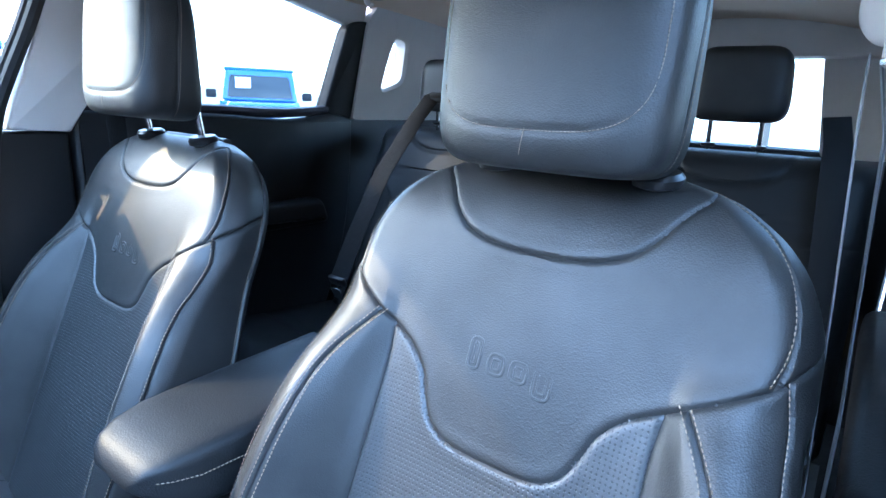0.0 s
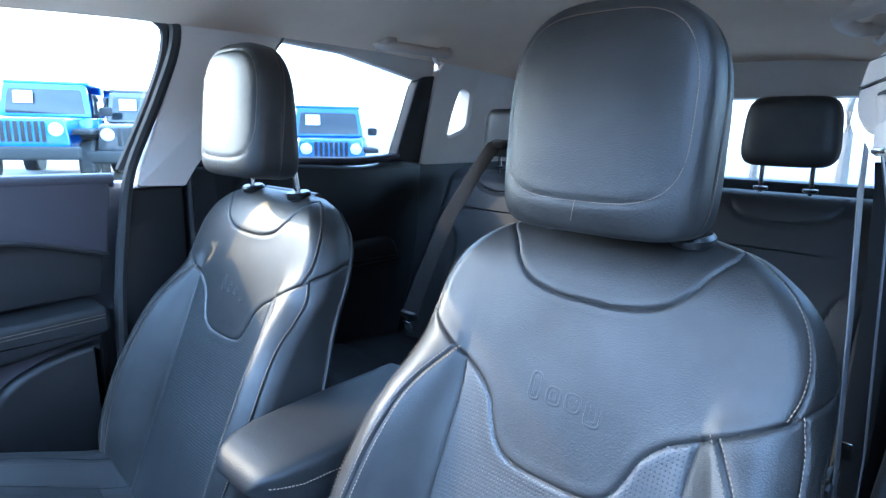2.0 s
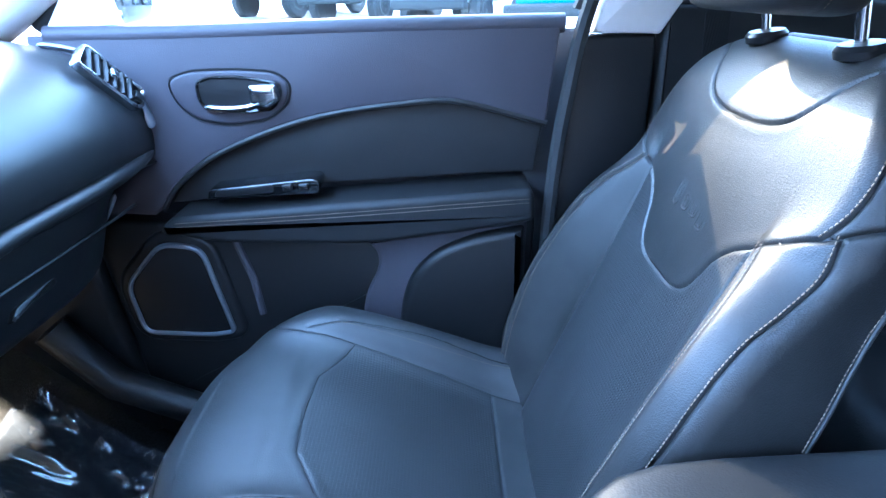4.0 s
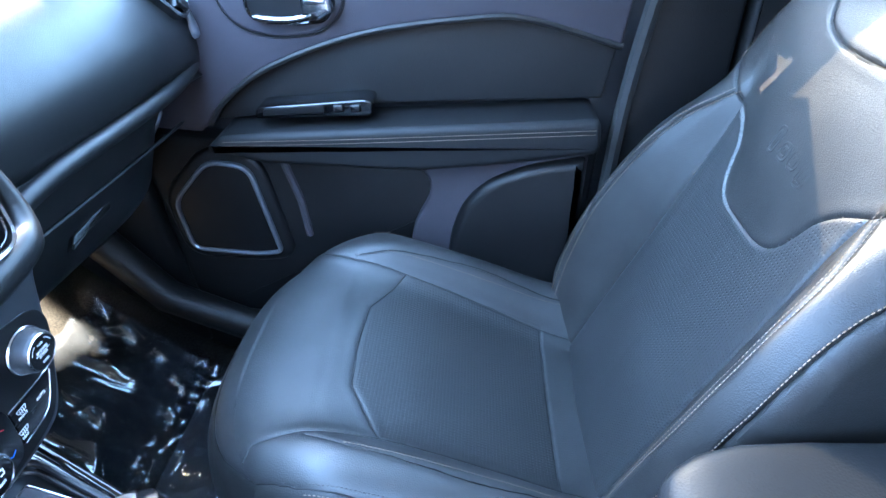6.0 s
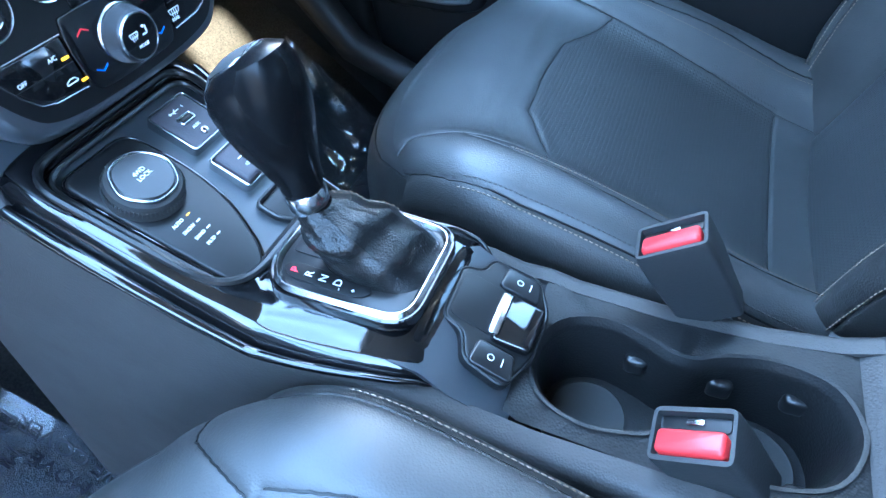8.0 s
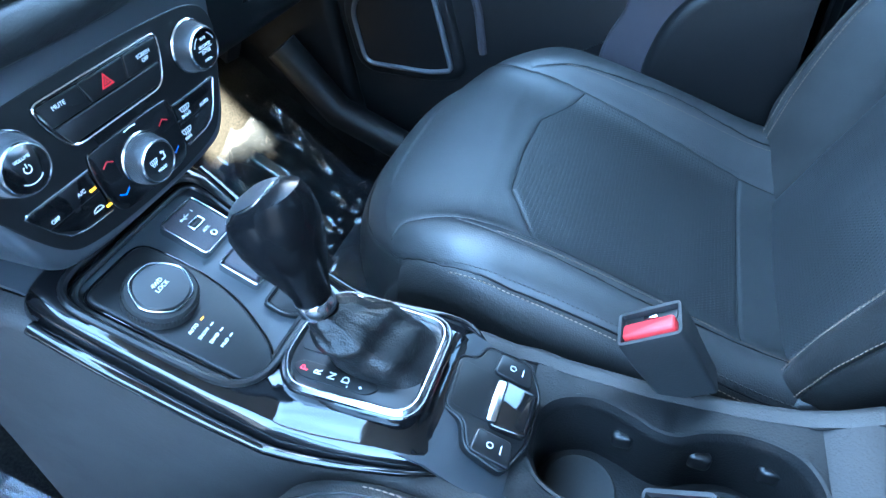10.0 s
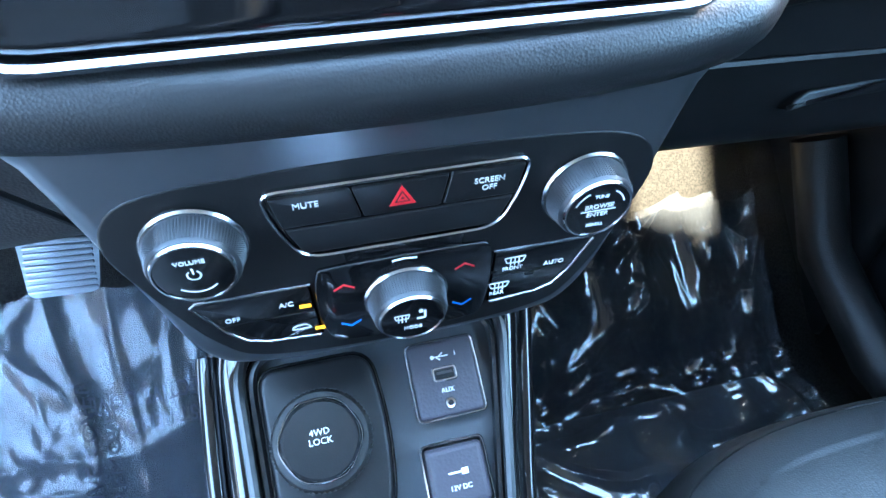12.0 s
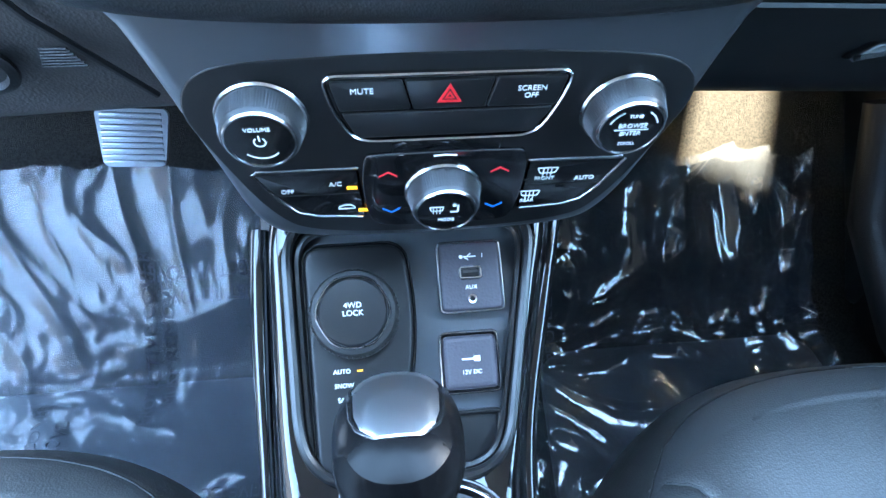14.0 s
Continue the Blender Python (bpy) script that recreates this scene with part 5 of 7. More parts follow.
def rotary(u, v, r, label, marks):
    k = thing("rotary_knob", label, "knob", group="control knobs")
    m = on_panel(u, v, N0) @ pose(0, 0, 0, 4, 0, 0)
    bz_ = turned([(r * 1.08, 0.0), (r * 1.09, 0.0018), (r * 1.05, 0.0030), (r * 1.0, 0.0032), (r * 0.99, 0.0028)], 48, m)
    part("collar", bz_, chrome, k, "chrome collar")
    part("barrel", turned([(r * 1.03, 0.001), (r * 1.0, 0.003), (r * 0.90, 0.0135), (r * 0.86, 0.0152), (r * 0.80, 0.0155)], 56, m), knurl, k, "knurled satin barrel")
    tooth = turned([(0.0, 0.0), (0.00075, 0.0), (0.0, 0.0008)], 4)
    me = bpy.data.meshes.new("tooth")
    tooth.to_mesh(me)
    tooth.free()
    bm = bmesh.new()
    for i in range(90):
        a = 2 * math.pi * i / 90
        for z in np.arange(0.0042, 0.0132, 0.0011):
            rr = r * (1.0 - 0.10 * (z - 0.003) / 0.0105)
            mt = m @ pose(rr * math.cos(a), rr * math.sin(a), z) @ pose(0, 0, 0, 0, 90, 0).inverted() @ Matrix.Identity(4)
            c = m @ Vector((rr * math.cos(a), rr * math.sin(a), z))
            nn = (m.to_3x3() @ Vector((math.cos(a), math.sin(a), 0.07))).normalized()
            t1 = (m.to_3x3() @ Vector((-math.sin(a), math.cos(a), 0))).normalized()
            t2 = nn.cross(t1)
            q = 0.0005
            vs = [bm.verts.new(c + t1 * q), bm.verts.new(c + t2 * q), bm.verts.new(c - t1 * q), bm.verts.new(c - t2 * q), bm.verts.new(c + nn * 0.0006)]
            for x, y in ((0, 1), (1, 2), (2, 3), (3, 0)):
                bm.faces.new((vs[x], vs[y], vs[4]))
    bpy.data.meshes.remove(me)
    tagged(part("knurling", bm, knurl, k, "", False), kind="stuff")
    part("ring", turned([(r * 0.84, 0.0152), (r * 0.81, 0.0166), (r * 0.77, 0.0166), (r * 0.76, 0.0156)], 48, m), chrome, k, "chrome face ring")
    part("face", turned([(r * 0.77, 0.0150), (r * 0.76, 0.0160), (r * 0.2, 0.0163), (0.0001, 0.0163)], 40, m), gloss, k, "gloss black face")
    for text, x, y, s in marks:
        words("print", text, s, m @ pose(x, y, KF), white, k)
    return k, m


def arc_mark(k, m, r, a0, a1, z=KF, w=0.0006):
    pts = [(r * math.cos(radians(a)), r * math.sin(radians(a)), z) for a in np.linspace(a0, a1, 14)]
    part("mark", moved(tube(pts, w, 6, flat=0.3), m), white, k, "white printed arc")


R1 = 0.0200
kv, mv = rotary(-0.081, 0.6525, R1, "black volume knob with a knurled satin barrel", [("VOLUME", 0, 0.0072, 0.0030)])
arc_mark(kv, mv, 0.0100, 225, 315, w=0.0004)
arc_mark(kv, mv, 0.0026, -235, 55, w=0.0004)
part("mark", moved(tube([(0, 0.0006, KF), (0, 0.0038, KF)], 0.0004, 6, flat=0.3), mv), white, kv)
kt, mt_ = rotary(0.094, 0.6505, R1, "black tuning knob with a knurled satin barrel", [("TUNE", 0, 0.0085, 0.0026), ("BROWSE", 0, 0.0026, 0.0036), ("ENTER", 0, -0.0022, 0.0036), ("SCROLL", 0, -0.0088, 0.0024)])
part("mark", moved(box(0.017, 0.0005, 0.0003, 0, at=(0, 0.0002, KF)), mt_), white, kt)
arc_mark(kt, mt_, 0.0125, 20, 60, w=0.0004)
arc_mark(kt, mt_, 0.0125, 120, 160, w=0.0004)
km, mm = rotary(0.006, 0.5995, R1, "black climate mode knob with a knurled satin barrel", [("MODE", 0, -0.0062, 0.0032)])
part("mark", moved(joined(frame_ring(rounded([(-0.0085, 0.0012), (-0.0020, 0.0012), (-0.0012, 0.0048), (-0.0093, 0.0048)], 0.0008), 0.0006, 0.0003, 0.0001, m=pose(0, 0, KF - 0.0002)), *[box(0.0005, 0.0045, 0.0003, 0, at=(-0.0052 + q_ * 0.0018, 0.0015, KF)) for q_ in (-1, 0, 1)], box(0.0011, 0.0052, 0.0003, 0, at=(0.0062, 0.0032, KF)), box(0.0042, 0.0011, 0.0003, 0, at=(0.0042, 0.0004, KF)), turned([(0.0011, 0), (0.0011, 0.0003)], 12, pose(0.0042, 0.0058, KF - 0.0001))), mm), white, km, "white printed vent symbol")

# climate switches: rims, plates, print
for sg in (-1, 1):
    ho = rounded([(PX + sg * 0.100, 0.6170), (PX + sg * 0.098, 0.6195), (PX + sg * 0.045, 0.6195), (PX + sg * 0.043, 0.5830), (PX + sg * 0.072, 0.5845), (PX + sg * 0.088, 0.5965)], [0.003, 0.002, 0.001, 0.001, 0.006, 0.006])
    part("climate_plate", prism(offset_poly(ho, 0.001), 0.0012, 0.0006, m=on_panel(0, 0, N0)), gloss, stack)
    rim = [(PX + sg * a, 0.608 - N0 - 0.0012, z) for a, z in ((0.045, 0.6195), (0.097, 0.6195), (0.0995, 0.6175), (0.088, 0.5968), (0.080, 0.5880), (0.070, 0.5845), (0.045, 0.5825))]
    part("climate_rim", tube(rim, 0.0007, 8), chrome, stack, "thin chrome rim")
    part("switch_gap", box(0.044, 0.0006, 0.0005, 0, at=(PX + sg * 0.068, 0.608 - N0 - 0.0013, 0.6015)), panelblack, stack)
cc = spline([(-0.036, 0.6245), (-0.028, 0.628), (0.006, 0.6285), (0.040, 0.628), (0.049, 0.6245), (0.050, 0.602), (0.046, 0.580), (0.035, 0.5745), (0.006, 0.574), (-0.023, 0.5745), (-0.034, 0.580), (-0.038, 0.602)], 4)
part("temperature_plate", prism(cc, 0.0022, 0.001, m=on_panel(0, 0, N0)), gloss, stack)
T2 = N0 + 0.0014


def chevron(u, v, up, mat):
    s = 1 if up else -1
    pts = [(-0.0050, -0.0020 * s), (0, 0.0010 * s), (0.0050, -0.0020 * s), (0.0050, -0.0008 * s), (0, 0.0022 * s), (-0.0050, -0.0008 * s)]
    part("chevron", prism(pts, 0.0005, 0.0001, m=on_panel(u, v, N0 + 0.0020)), mat, stack, "printed temperature arrow")


for sg in (-1, 1):
    chevron(PX + sg * 0.0300, 0.6145, True, redprint)
    chevron(PX + sg * 0.0290, 0.5875, False, blueprint)
words("print", "OFF", 0.0040, on_panel(-0.0775, 0.6045, T2), white, stack)
words("print", "A/C", 0.0042, on_panel(-0.0520, 0.6085, T2), white, stack)
words("print", "FRONT", 0.0034, on_panel(0.0620, 0.6055, T2), white, stack)
words("print", "REAR", 0.0034, on_panel(0.0545, 0.5885, T2), white, stack)
words("print", "AUTO", 0.0040, on_panel(0.0850, 0.6045, T2), white, stack)
part("indicator", box(0.0055, 0.0006, 0.0018, 0, at=(-0.0435, 0.608 - T2, 0.6055)), amber, stack, "lit amber indicator")
part("indicator", box(0.0055, 0.0006, 0.0018, 0, at=(-0.0385, 0.608 - T2, 0.5880)), amber, stack, "lit amber indicator")
part("car_mark", frame_ring(rounded([(-0.0525, 0.5895), (-0.0425, 0.5895), (-0.0432, 0.5915), (-0.0450, 0.5930), (-0.0490, 0.5930), (-0.0520, 0.5915)], 0.001), 0.0007, 0.0003, 0.0001, m=on_panel(0, 0, T2)), white, stack, "white recirculation symbol")
for u, v in ((0.0630, 0.6105), (0.0555, 0.5935)):
    part("defrost_mark", joined(frame_ring(rounded([(u - 0.0045, v - 0.0012), (u + 0.0045, v - 0.0012), (u + 0.0060, v + 0.0030), (u - 0.0060, v + 0.0030)], 0.001), 0.0006, 0.0003, 0.0001, m=on_panel(0, 0, T2)), *[box(0.0005, 0.0003, 0.0050, 0, at=(u + k * 0.0022, 0.608 - T2, v - 0.0005)) for k in (-1, 0, 1)]), white, stack, "white defrost symbol")
for u, v in ((0.0510, 0.6050), (0.0720, 0.5990), (0.0430, 0.5880)):
    part("indicator_off", box(0.0045, 0.0004, 0.0012, 0, at=(u, 0.608 - T2, v)), smoothblack, stack)
part("fan_mark", tube([(PX - 0.006, 0.608 - N0 - 0.0024, 0.6262), (PX, 0.608 - N0 - 0.0024, 0.6268), (PX + 0.006, 0.608 - N0 - 0.0024, 0.6262)], 0.0005, 6), white, stack)

# screen above, with its gloss surround and the rolled edge of the dash
scr = thing("display_screen", "gloss black infotainment screen with a lit icon row", "screen")


def on_screen(u, v, n=0.0):
    return Matrix(((1, 0, 0, u), (0, math.sin(radians(8)), -math.cos(radians(8)), 0.607 - n + (v - 0.76) * 0.14), (0, math.cos(radians(8)), math.sin(radians(8)), v), (0, 0, 0, 1)))


sbo = rounded([(-0.125, 0.732), (0.137, 0.732), (0.145, 0.905), (-0.133, 0.905)], 0.022)
part("bezel", prism([(x, z - 0.82) for x, z in sbo], 0.03, 0.006, m=on_screen(0, 0.82, -0.026)), gloss, scr, "gloss black bezel")
part("rim", frame_ring([(x, z - 0.82) for x, z in sbo], 0.004, 0.008, 0.003, m=on_screen(0, 0.82, 0.0)), chrome, scr, "chrome rim")
part("glass", prism([(x, z - 0.82) for x, z in rounded([(-0.094, 0.755), (0.105, 0.755), (0.105, 0.880), (-0.094, 0.880)], 0.004)], 0.002, 0.001, m=on_screen(0, 0.82, 0.0042)), screen_on, scr, "lit display glass")
hexa = [(0.0085 * math.cos(radians(90 + 60 * k)), 0.0085 * math.sin(radians(90 + 60 * k))) for k in range(6)]
for k in range(7):
    u = -0.053 + 0.0237 * k
    mt = icon_orange if k == 3 else icon_on
    part("icon", joined(frame_ring(hexa, 0.0010, 0.0004, 0.0001, m=on_screen(u, 0.7745, 0.0064)), prism(rect(0.0052, 0.0055 + 0.002 * (k % 2), 0.002), 0.0003, 0.0001, m=on_screen(u, 0.7745, 0.0064))), mt, scr, "lit orange icon" if k == 3 else "lit white icon")
    part("icon_caption", box(0.010, 0.0004, 0.0016, 0, m=on_screen(u, 0.7620, 0.0066) @ pose(0, 0, 0, 90, 0, 0)), mt, scr)
lip = [(-0.185, 0.655, 0.86), (-0.178, 0.63, 0.79), (-0.163, 0.617, 0.738), (-0.12, 0.609, 0.7205), (0.006, 0.605, 0.7165), (0.13, 0.609, 0.7205), (0.170, 0.622, 0.738), (0.180, 0.645, 0.79), (0.186, 0.675, 0.86)]
lip_s = spline(lip, 8, False)
part("rolled_edge", tube(lip_s, [0.0085 + 0.008 * max(0.0, min(1.0, (0.175 - abs(p[0] - 0.004)) / 0.03)) for p in lip_s], 14), softdash, dash, "padded grained roll under the screen")
part("side_vent", box(0.022, 0.02, 0.11, 0.006, at=(0.162, 0.64, 0.82)), gloss, dash)
part("side_vent", box(0.022, 0.02, 0.11, 0.006, at=(-0.150, 0.64, 0.82)), gloss, dash)


# ---- centre console ----
con = thing("centre_console", "black centre console with gloss trim and chrome edges", "centre console", kind="structure")
CON_TOP = [(-0.25, 0.42), (0.03, 0.40), (0.06, 0.375), (0.12, 0.366), (0.20, 0.366), (0.29, 0.374), (0.335, 0.398), (0.36, 0.424), (0.39, 0.430), (0.48, 0.436), (0.52, 0.455), (0.56, 0.478), (0.63, 0.518), (0.68, 0.545), (0.80, 0.56)]
CON_HALF = [(-0.25, 0.10), (0.05, 0.090), (0.20, 0.088), (0.30, 0.092), (0.40, 0.098), (0.55, 0.104), (0.66, 0.108), (0.80, 0.115)]
CON_RIGHT = [(-0.25, 0.10), (0.05, 0.090), (0.20, 0.088), (0.30, 0.088), (0.37, 0.073), (0.48, 0.068), (0.54, 0.078), (0.60, 0.092), (0.66, 0.106), (0.80, 0.115)]
CX = -0.008


def con_section(y, dz=0.0, grow=0.0, floor=0.04):
    h, z = interp(y, CON_HALF) + grow, interp(y, CON_TOP) + dz - interp(y, [(0.30, 0.0), (0.37, 0.018)])
    out = []
    for a in (90, 70, 50, 30, 10, 0):
        out.append((CX + h - 0.012 + 0.012 * math.cos(radians(a)), y, z - 0.012 + 0.012 * math.sin(radians(a))))
    spread = 0.012 + 0.03 * max(0, (y - 0.3) / 0.4)
    right = out + [(CX + h + spread * 0.4, y, z * 0.6), (CX + h + spread, y, floor)]
    left = [(2 * CX - x, yy, zz) for x, yy, zz in right]
    shift = interp(y, CON_RIGHT) - interp(y, CON_HALF)
    return left[::-1] + [(x + shift, yy, zz) for x, yy, zz in right]


# lower body, open on top where trays and cups sink in: two side walls and solid decks between
ys = list(np.arange(-0.25, 0.801, 0.025))
for sg, nm in ((1, "side_wall"), (-1, "side_wall")):
    rows = []
    for y in ys:
        s = con_section(y)
        half = s[len(s) // 2:] if sg > 0 else s[:len(s) // 2][::-1]
        x_in = CX + sg * (interp(y, CON_HALF if sg < 0 else CON_RIGHT) - 0.022)
        z = interp(y, CON_TOP) - interp(y, [(0.30, 0.0), (0.37, 0.018)])
        rows.append([(x_in, y, z - 0.03), (x_in, y, z)] + half)
    part(nm, stacked(rows, True, True, False), console_grey, con)


def deck(y0, y1, dz, half_cut=0.022, thick=0.004, n=10):
    return sheet(lambda u, v: (CX + (2 * u - 1) * (interp(y0 + (y1 - y0) * v, CON_HALF if u < 0.5 else CON_RIGHT) - half_cut), y0 + (y1 - y0) * v, interp(y0 + (y1 - y0) * v, CON_TOP) + dz), 8, n, thick)


part("rear_deck", deck(-0.25, 0.065, -0.002), plastic, con)
part("front_deck", deck(0.295, 0.80, -0.006, 0.020, 0.004, 24), deck_satin, con)
# cup holders: one well of two joined rounds
cups = spline([(0.045, 0.245), (0.030, 0.280), (-0.005, 0.293), (-0.040, 0.280), (-0.053, 0.245), (-0.046, 0.208), (-0.037, 0.190), (-0.037, 0.172), (-0.048, 0.150), (-0.054, 0.118), (-0.042, 0.082), (-0.005, 0.066), (0.032, 0.080), (0.046, 0.116), (0.040, 0.150), (0.030, 0.172), (0.030, 0.190), (0.038, 0.210)], 5)
cups = [(x - 0.006, y) for x, y in cups]
# the deck round the wells
o_ = []
n_c = len(cups)
cc_ = Vector((-0.005, 0.181))
outer = []
for p in cups:
    d = Vector(p) - cc_
    kx = (0.073 if d.x > 0 else 0.069) / max(1e-6, abs(d.x)) if abs(d.x) > 1e-6 else 99
    ky = 0.119 / max(1e-6, abs(d.y))
    k = min(kx, ky)
    q = cc_ + d * k
    outer.append((q.x, q.y))
zt = lambda y: interp(y, CON_TOP)
rings = [[(x, y, zt(y) - 0.001) for x, y in outer], [(x + (a - x) * 0.12, y + (b - y) * 0.12, zt(y) + 0.0005) for (x, y), (a, b) in zip(cups, outer)]]
rings += [[(x, y, zt(y) + 0.0025) for x, y in offset_poly(cups, -0.003)], [(x, y, zt(y) + 0.002) for x, y in cups], [(x, y, zt(y) - 0.004) for x, y in offset_poly(cups, 0.003)], [(x, y, zt(y) - 0.006) for x, y in offset_poly(cups, 0.004)], [(x, y, zt(y) - 0.012) for x, y in offset_poly(cups, 0.0045)], [(x, y, 0.292) for x, y in offset_poly(cups, 0.008)]]
bm = stacked(rings, False, True)
part("cup_deck", bm, plastic, con)
for y, r in ((0.245, 0.034), (0.118, 0.036)):
    part("cup_mat", turned([(r, 0.0), (r, 0.003), (r - 0.002, 0.004), (r - 0.004, 0.003), (0.0001, 0.003)], 36, pose(-0.010, y, 0.2925)), rubber, con, "black rubber cup mat")
for x, y, rz in ((0.034, 0.215, 60), (-0.042, 0.225, 120), (0.033, 0.150, -40), (-0.040, 0.095, 200), (0.036, 0.095, -20)):
    part("cup_finger", box(0.012, 0.020, 0.020, 0.006, 3, at=(x - 0.006, y, 0.335)), smoothblack, con)

# gloss trim round the shifter and the tray, with chrome edges
TR = thing("console_trim", "gloss black console trim with rounded edges along both sides", "console trim")


def drape(poly, h=0.0):
    return [(x, y, interp(y, CON_TOP) + h) for x, y in poly]


def draped(poly_o, poly_i, h0, h1, bevel=0.003):
    o1, i1 = offset_poly(poly_o, bevel), offset_poly(poly_i, -bevel)
    return stacked([drape(poly_o, h0), drape(poly_o, h1 - bevel), drape(o1, h1), drape(i1, h1), drape(poly_i, h1 - bevel), drape(poly_i, h0)], False, False)


def dense(poly, n=160):
    """The outline in n even steps, starting in its right middle."""
    ln, c = [0.0], len(poly)
    for i in range(c):
        ln.append(ln[-1] + math.dist(poly[i], poly[(i + 1) % c]))
    out = []
    for k in range(n):
        s = ln[-1] * k / n
        i = max(j for j in range(c) if ln[j] <= s + 1e-12)
        t = (s - ln[i]) / max(1e-12, ln[i + 1] - ln[i])
        out.append(tuple(Vector(poly[i]).lerp(Vector(poly[(i + 1) % c]), t)))
    return out


tray_o = rounded([(CX - 0.080, 0.498), (CX - 0.087, 0.650), (CX + 0.084, 0.650), (CX + 0.050, 0.498)], [0.04, 0.03, 0.03, 0.03], 8)
trim_pts = spline([(CX - 0.058, 0.338), (CX - 0.080, 0.37), (CX - 0.094, 0.44), (CX - 0.099, 0.52), (CX - 0.101, 0.60), (CX - 0.100, 0.652), (CX - 0.085, 0.672), (CX, 0.676), (CX + 0.085, 0.672), (CX + 0.098, 0.652), (CX + 0.084, 0.60), (CX + 0.066, 0.53), (CX + 0.060, 0.47), (CX + 0.062, 0.42), (CX + 0.064, 0.37), (CX + 0.052, 0.338), (CX, 0.334)], 6)
# the trim is skinned from the outer outline to the tray's outline by equal angles
tc = Vector((CX, 0.565))


def ring_by_angle(poly, c, n=140):
    out = []
    for k in range(n):
        a = 2 * math.pi * k / n
        d = Vector((math.cos(a), math.sin(a)))
        best = 0
        for i in range(len(poly)):
            p, q = Vector(poly[i]) - c, Vector(poly[(i + 1) % len(poly)]) - c
            den = d.x * (q.y - p.y) - d.y * (q.x - p.x)
            if abs(den) < 1e-12:
                continue
            t_ = (p.x * (q.y - p.y) - p.y * (q.x - p.x)) / den
            s_ = (p.x * d.y - p.y * d.x) / den
            if t_ > 0 and -1e-6 <= s_ <= 1 + 1e-6:
                best = max(best, t_)
        out.append(tuple(c + d * best))
    return out


to, ti = ring_by_angle(trim_pts, tc), ring_by_angle(tray_o, tc)
mid = lambda k: [(a[0] + (b[0] - a[0]) * k, a[1] + (b[1] - a[1]) * k) for a, b in zip(to, ti)]
rings = [drape(offset_poly(to, -0.003), -0.024), drape(to, -0.012), drape(mid(0.08), -0.006), drape(mid(0.2), -0.001), drape(mid(0.35), 0.003), drape(mid(0.5), 0.005), drape(mid(0.7), 0.006), drape(mid(0.93), 0.006), drape(mid(1.0), 0.003), drape(mid(1.0), -0.004)]
part("gloss_panel", stacked(rings, False, False), gloss, TR)
part("tray_rim", tube(drape(ti, 0.006), 0.0035, 8, closed=True), smoothblack, TR)
for sg in (-1, 1):
    edge = [(-0.055, 0.333), (-0.083, 0.365), (-0.100, 0.44), (-0.105, 0.52), (-0.107, 0.60), (-0.106, 0.655)] if sg < 0 else [(0.050, 0.333), (0.068, 0.37), (0.065, 0.43), (0.064, 0.47), (0.070, 0.53), (0.088, 0.60), (0.103, 0.655)]
    pts = [(CX + a, y, interp(y, CON_TOP) - 0.013) for a, y in spline(edge, 8, False)]
    part("edge_strip", tube(pts, [0.001] + [0.0012 + 0.0050 * min(1, i_ / 30) for i_ in range(len(pts) - 2)] + [0.006], 10), gloss, TR, "gloss black edge strip")
for k, h in ((0.012, -0.002),):
    part("tray_step", tube(drape(offset_poly(ti, k * 0.5), h + 0.003), 0.0025, 6, closed=True), smoothblack, TR)


def slope(x, s, n=0.0, rz=0.0):
    """The frame of the sloping front deck: x across, s up the slope, n out of it."""
    a = radians(29.5)
    return Matrix(((1, 0, 0, x), (0, math.cos(a), -math.sin(a), 0.56 + s * math.cos(a) - n * math.sin(a)), (0, math.sin(a), math.cos(a), 0.4775 + s * math.sin(a) + n * math.cos(a)), (0, 0, 0, 1))) @ pose(0, 0, 0, 0, 0, rz)


sel = thing("drive_selector", "round black drive mode selector on a black pod", "selector")
pod = rounded([(-0.083, 0.086), (-0.016, 0.086), (-0.011, 0.040), (-0.016, -0.010), (-0.040, -0.058), (-0.062, -0.072), (-0.078, -0.060)], [0.012, 0.014, 0.03, 0.03, 0.02, 0.02, 0.01])
part("pod", prism(pod, 0.010, 0.003, m=slope(0, 0, -0.004)), panelblack, sel)
part("pod_gap", frame_ring(offset_poly(pod, -0.0022), 0.0022, 0.008, 0.0008, m=slope(0, 0, -0.004)), gloss, sel)
ms = slope(-0.0505, 0.040, 0.006)
part("skirt", turned([(0.0295, -0.002), (0.0293, 0.004), (0.0282, 0.008), (0.0266, 0.013), (0.0245, 0.014)], 48, ms), rubber, sel, "ribbed black rubber skirt")
rib = bmesh.new()
for i in range(60):
    a = 2 * math.pi * i / 60
    b_ = box(0.0008, 0.0012, 0.008, 0, m=ms @ pose(0.0287 * math.cos(a), 0.0287 * math.sin(a), 0.006, 0, 0, math.degrees(a)))
    me = bpy.data.meshes.new("t")
    b_.to_mesh(me)
    rib.from_mesh(me)
    bpy.data.meshes.remove(me)
    b_.free()
tagged(part("ribs", rib, rubber, sel, "", False), kind="stuff")
wave = [((0.0236 + 0.0005 * math.cos(6 * t)) * math.cos(t), (0.0236 + 0.0005 * math.cos(6 * t)) * math.sin(t)) for t in np.linspace(0, 2 * math.pi, 73)[:-1]]
part("chrome_ring", frame_ring(wave, 0.0017, 0.0178, 0.0012, m=ms), chrome, sel, "wavy chrome ring")
part("cap", turned([(0.0222, 0.012), (0.0218, 0.0172), (0.0205, 0.0185), (0.0001, 0.0190)], 44, ms), smoothblack, sel)
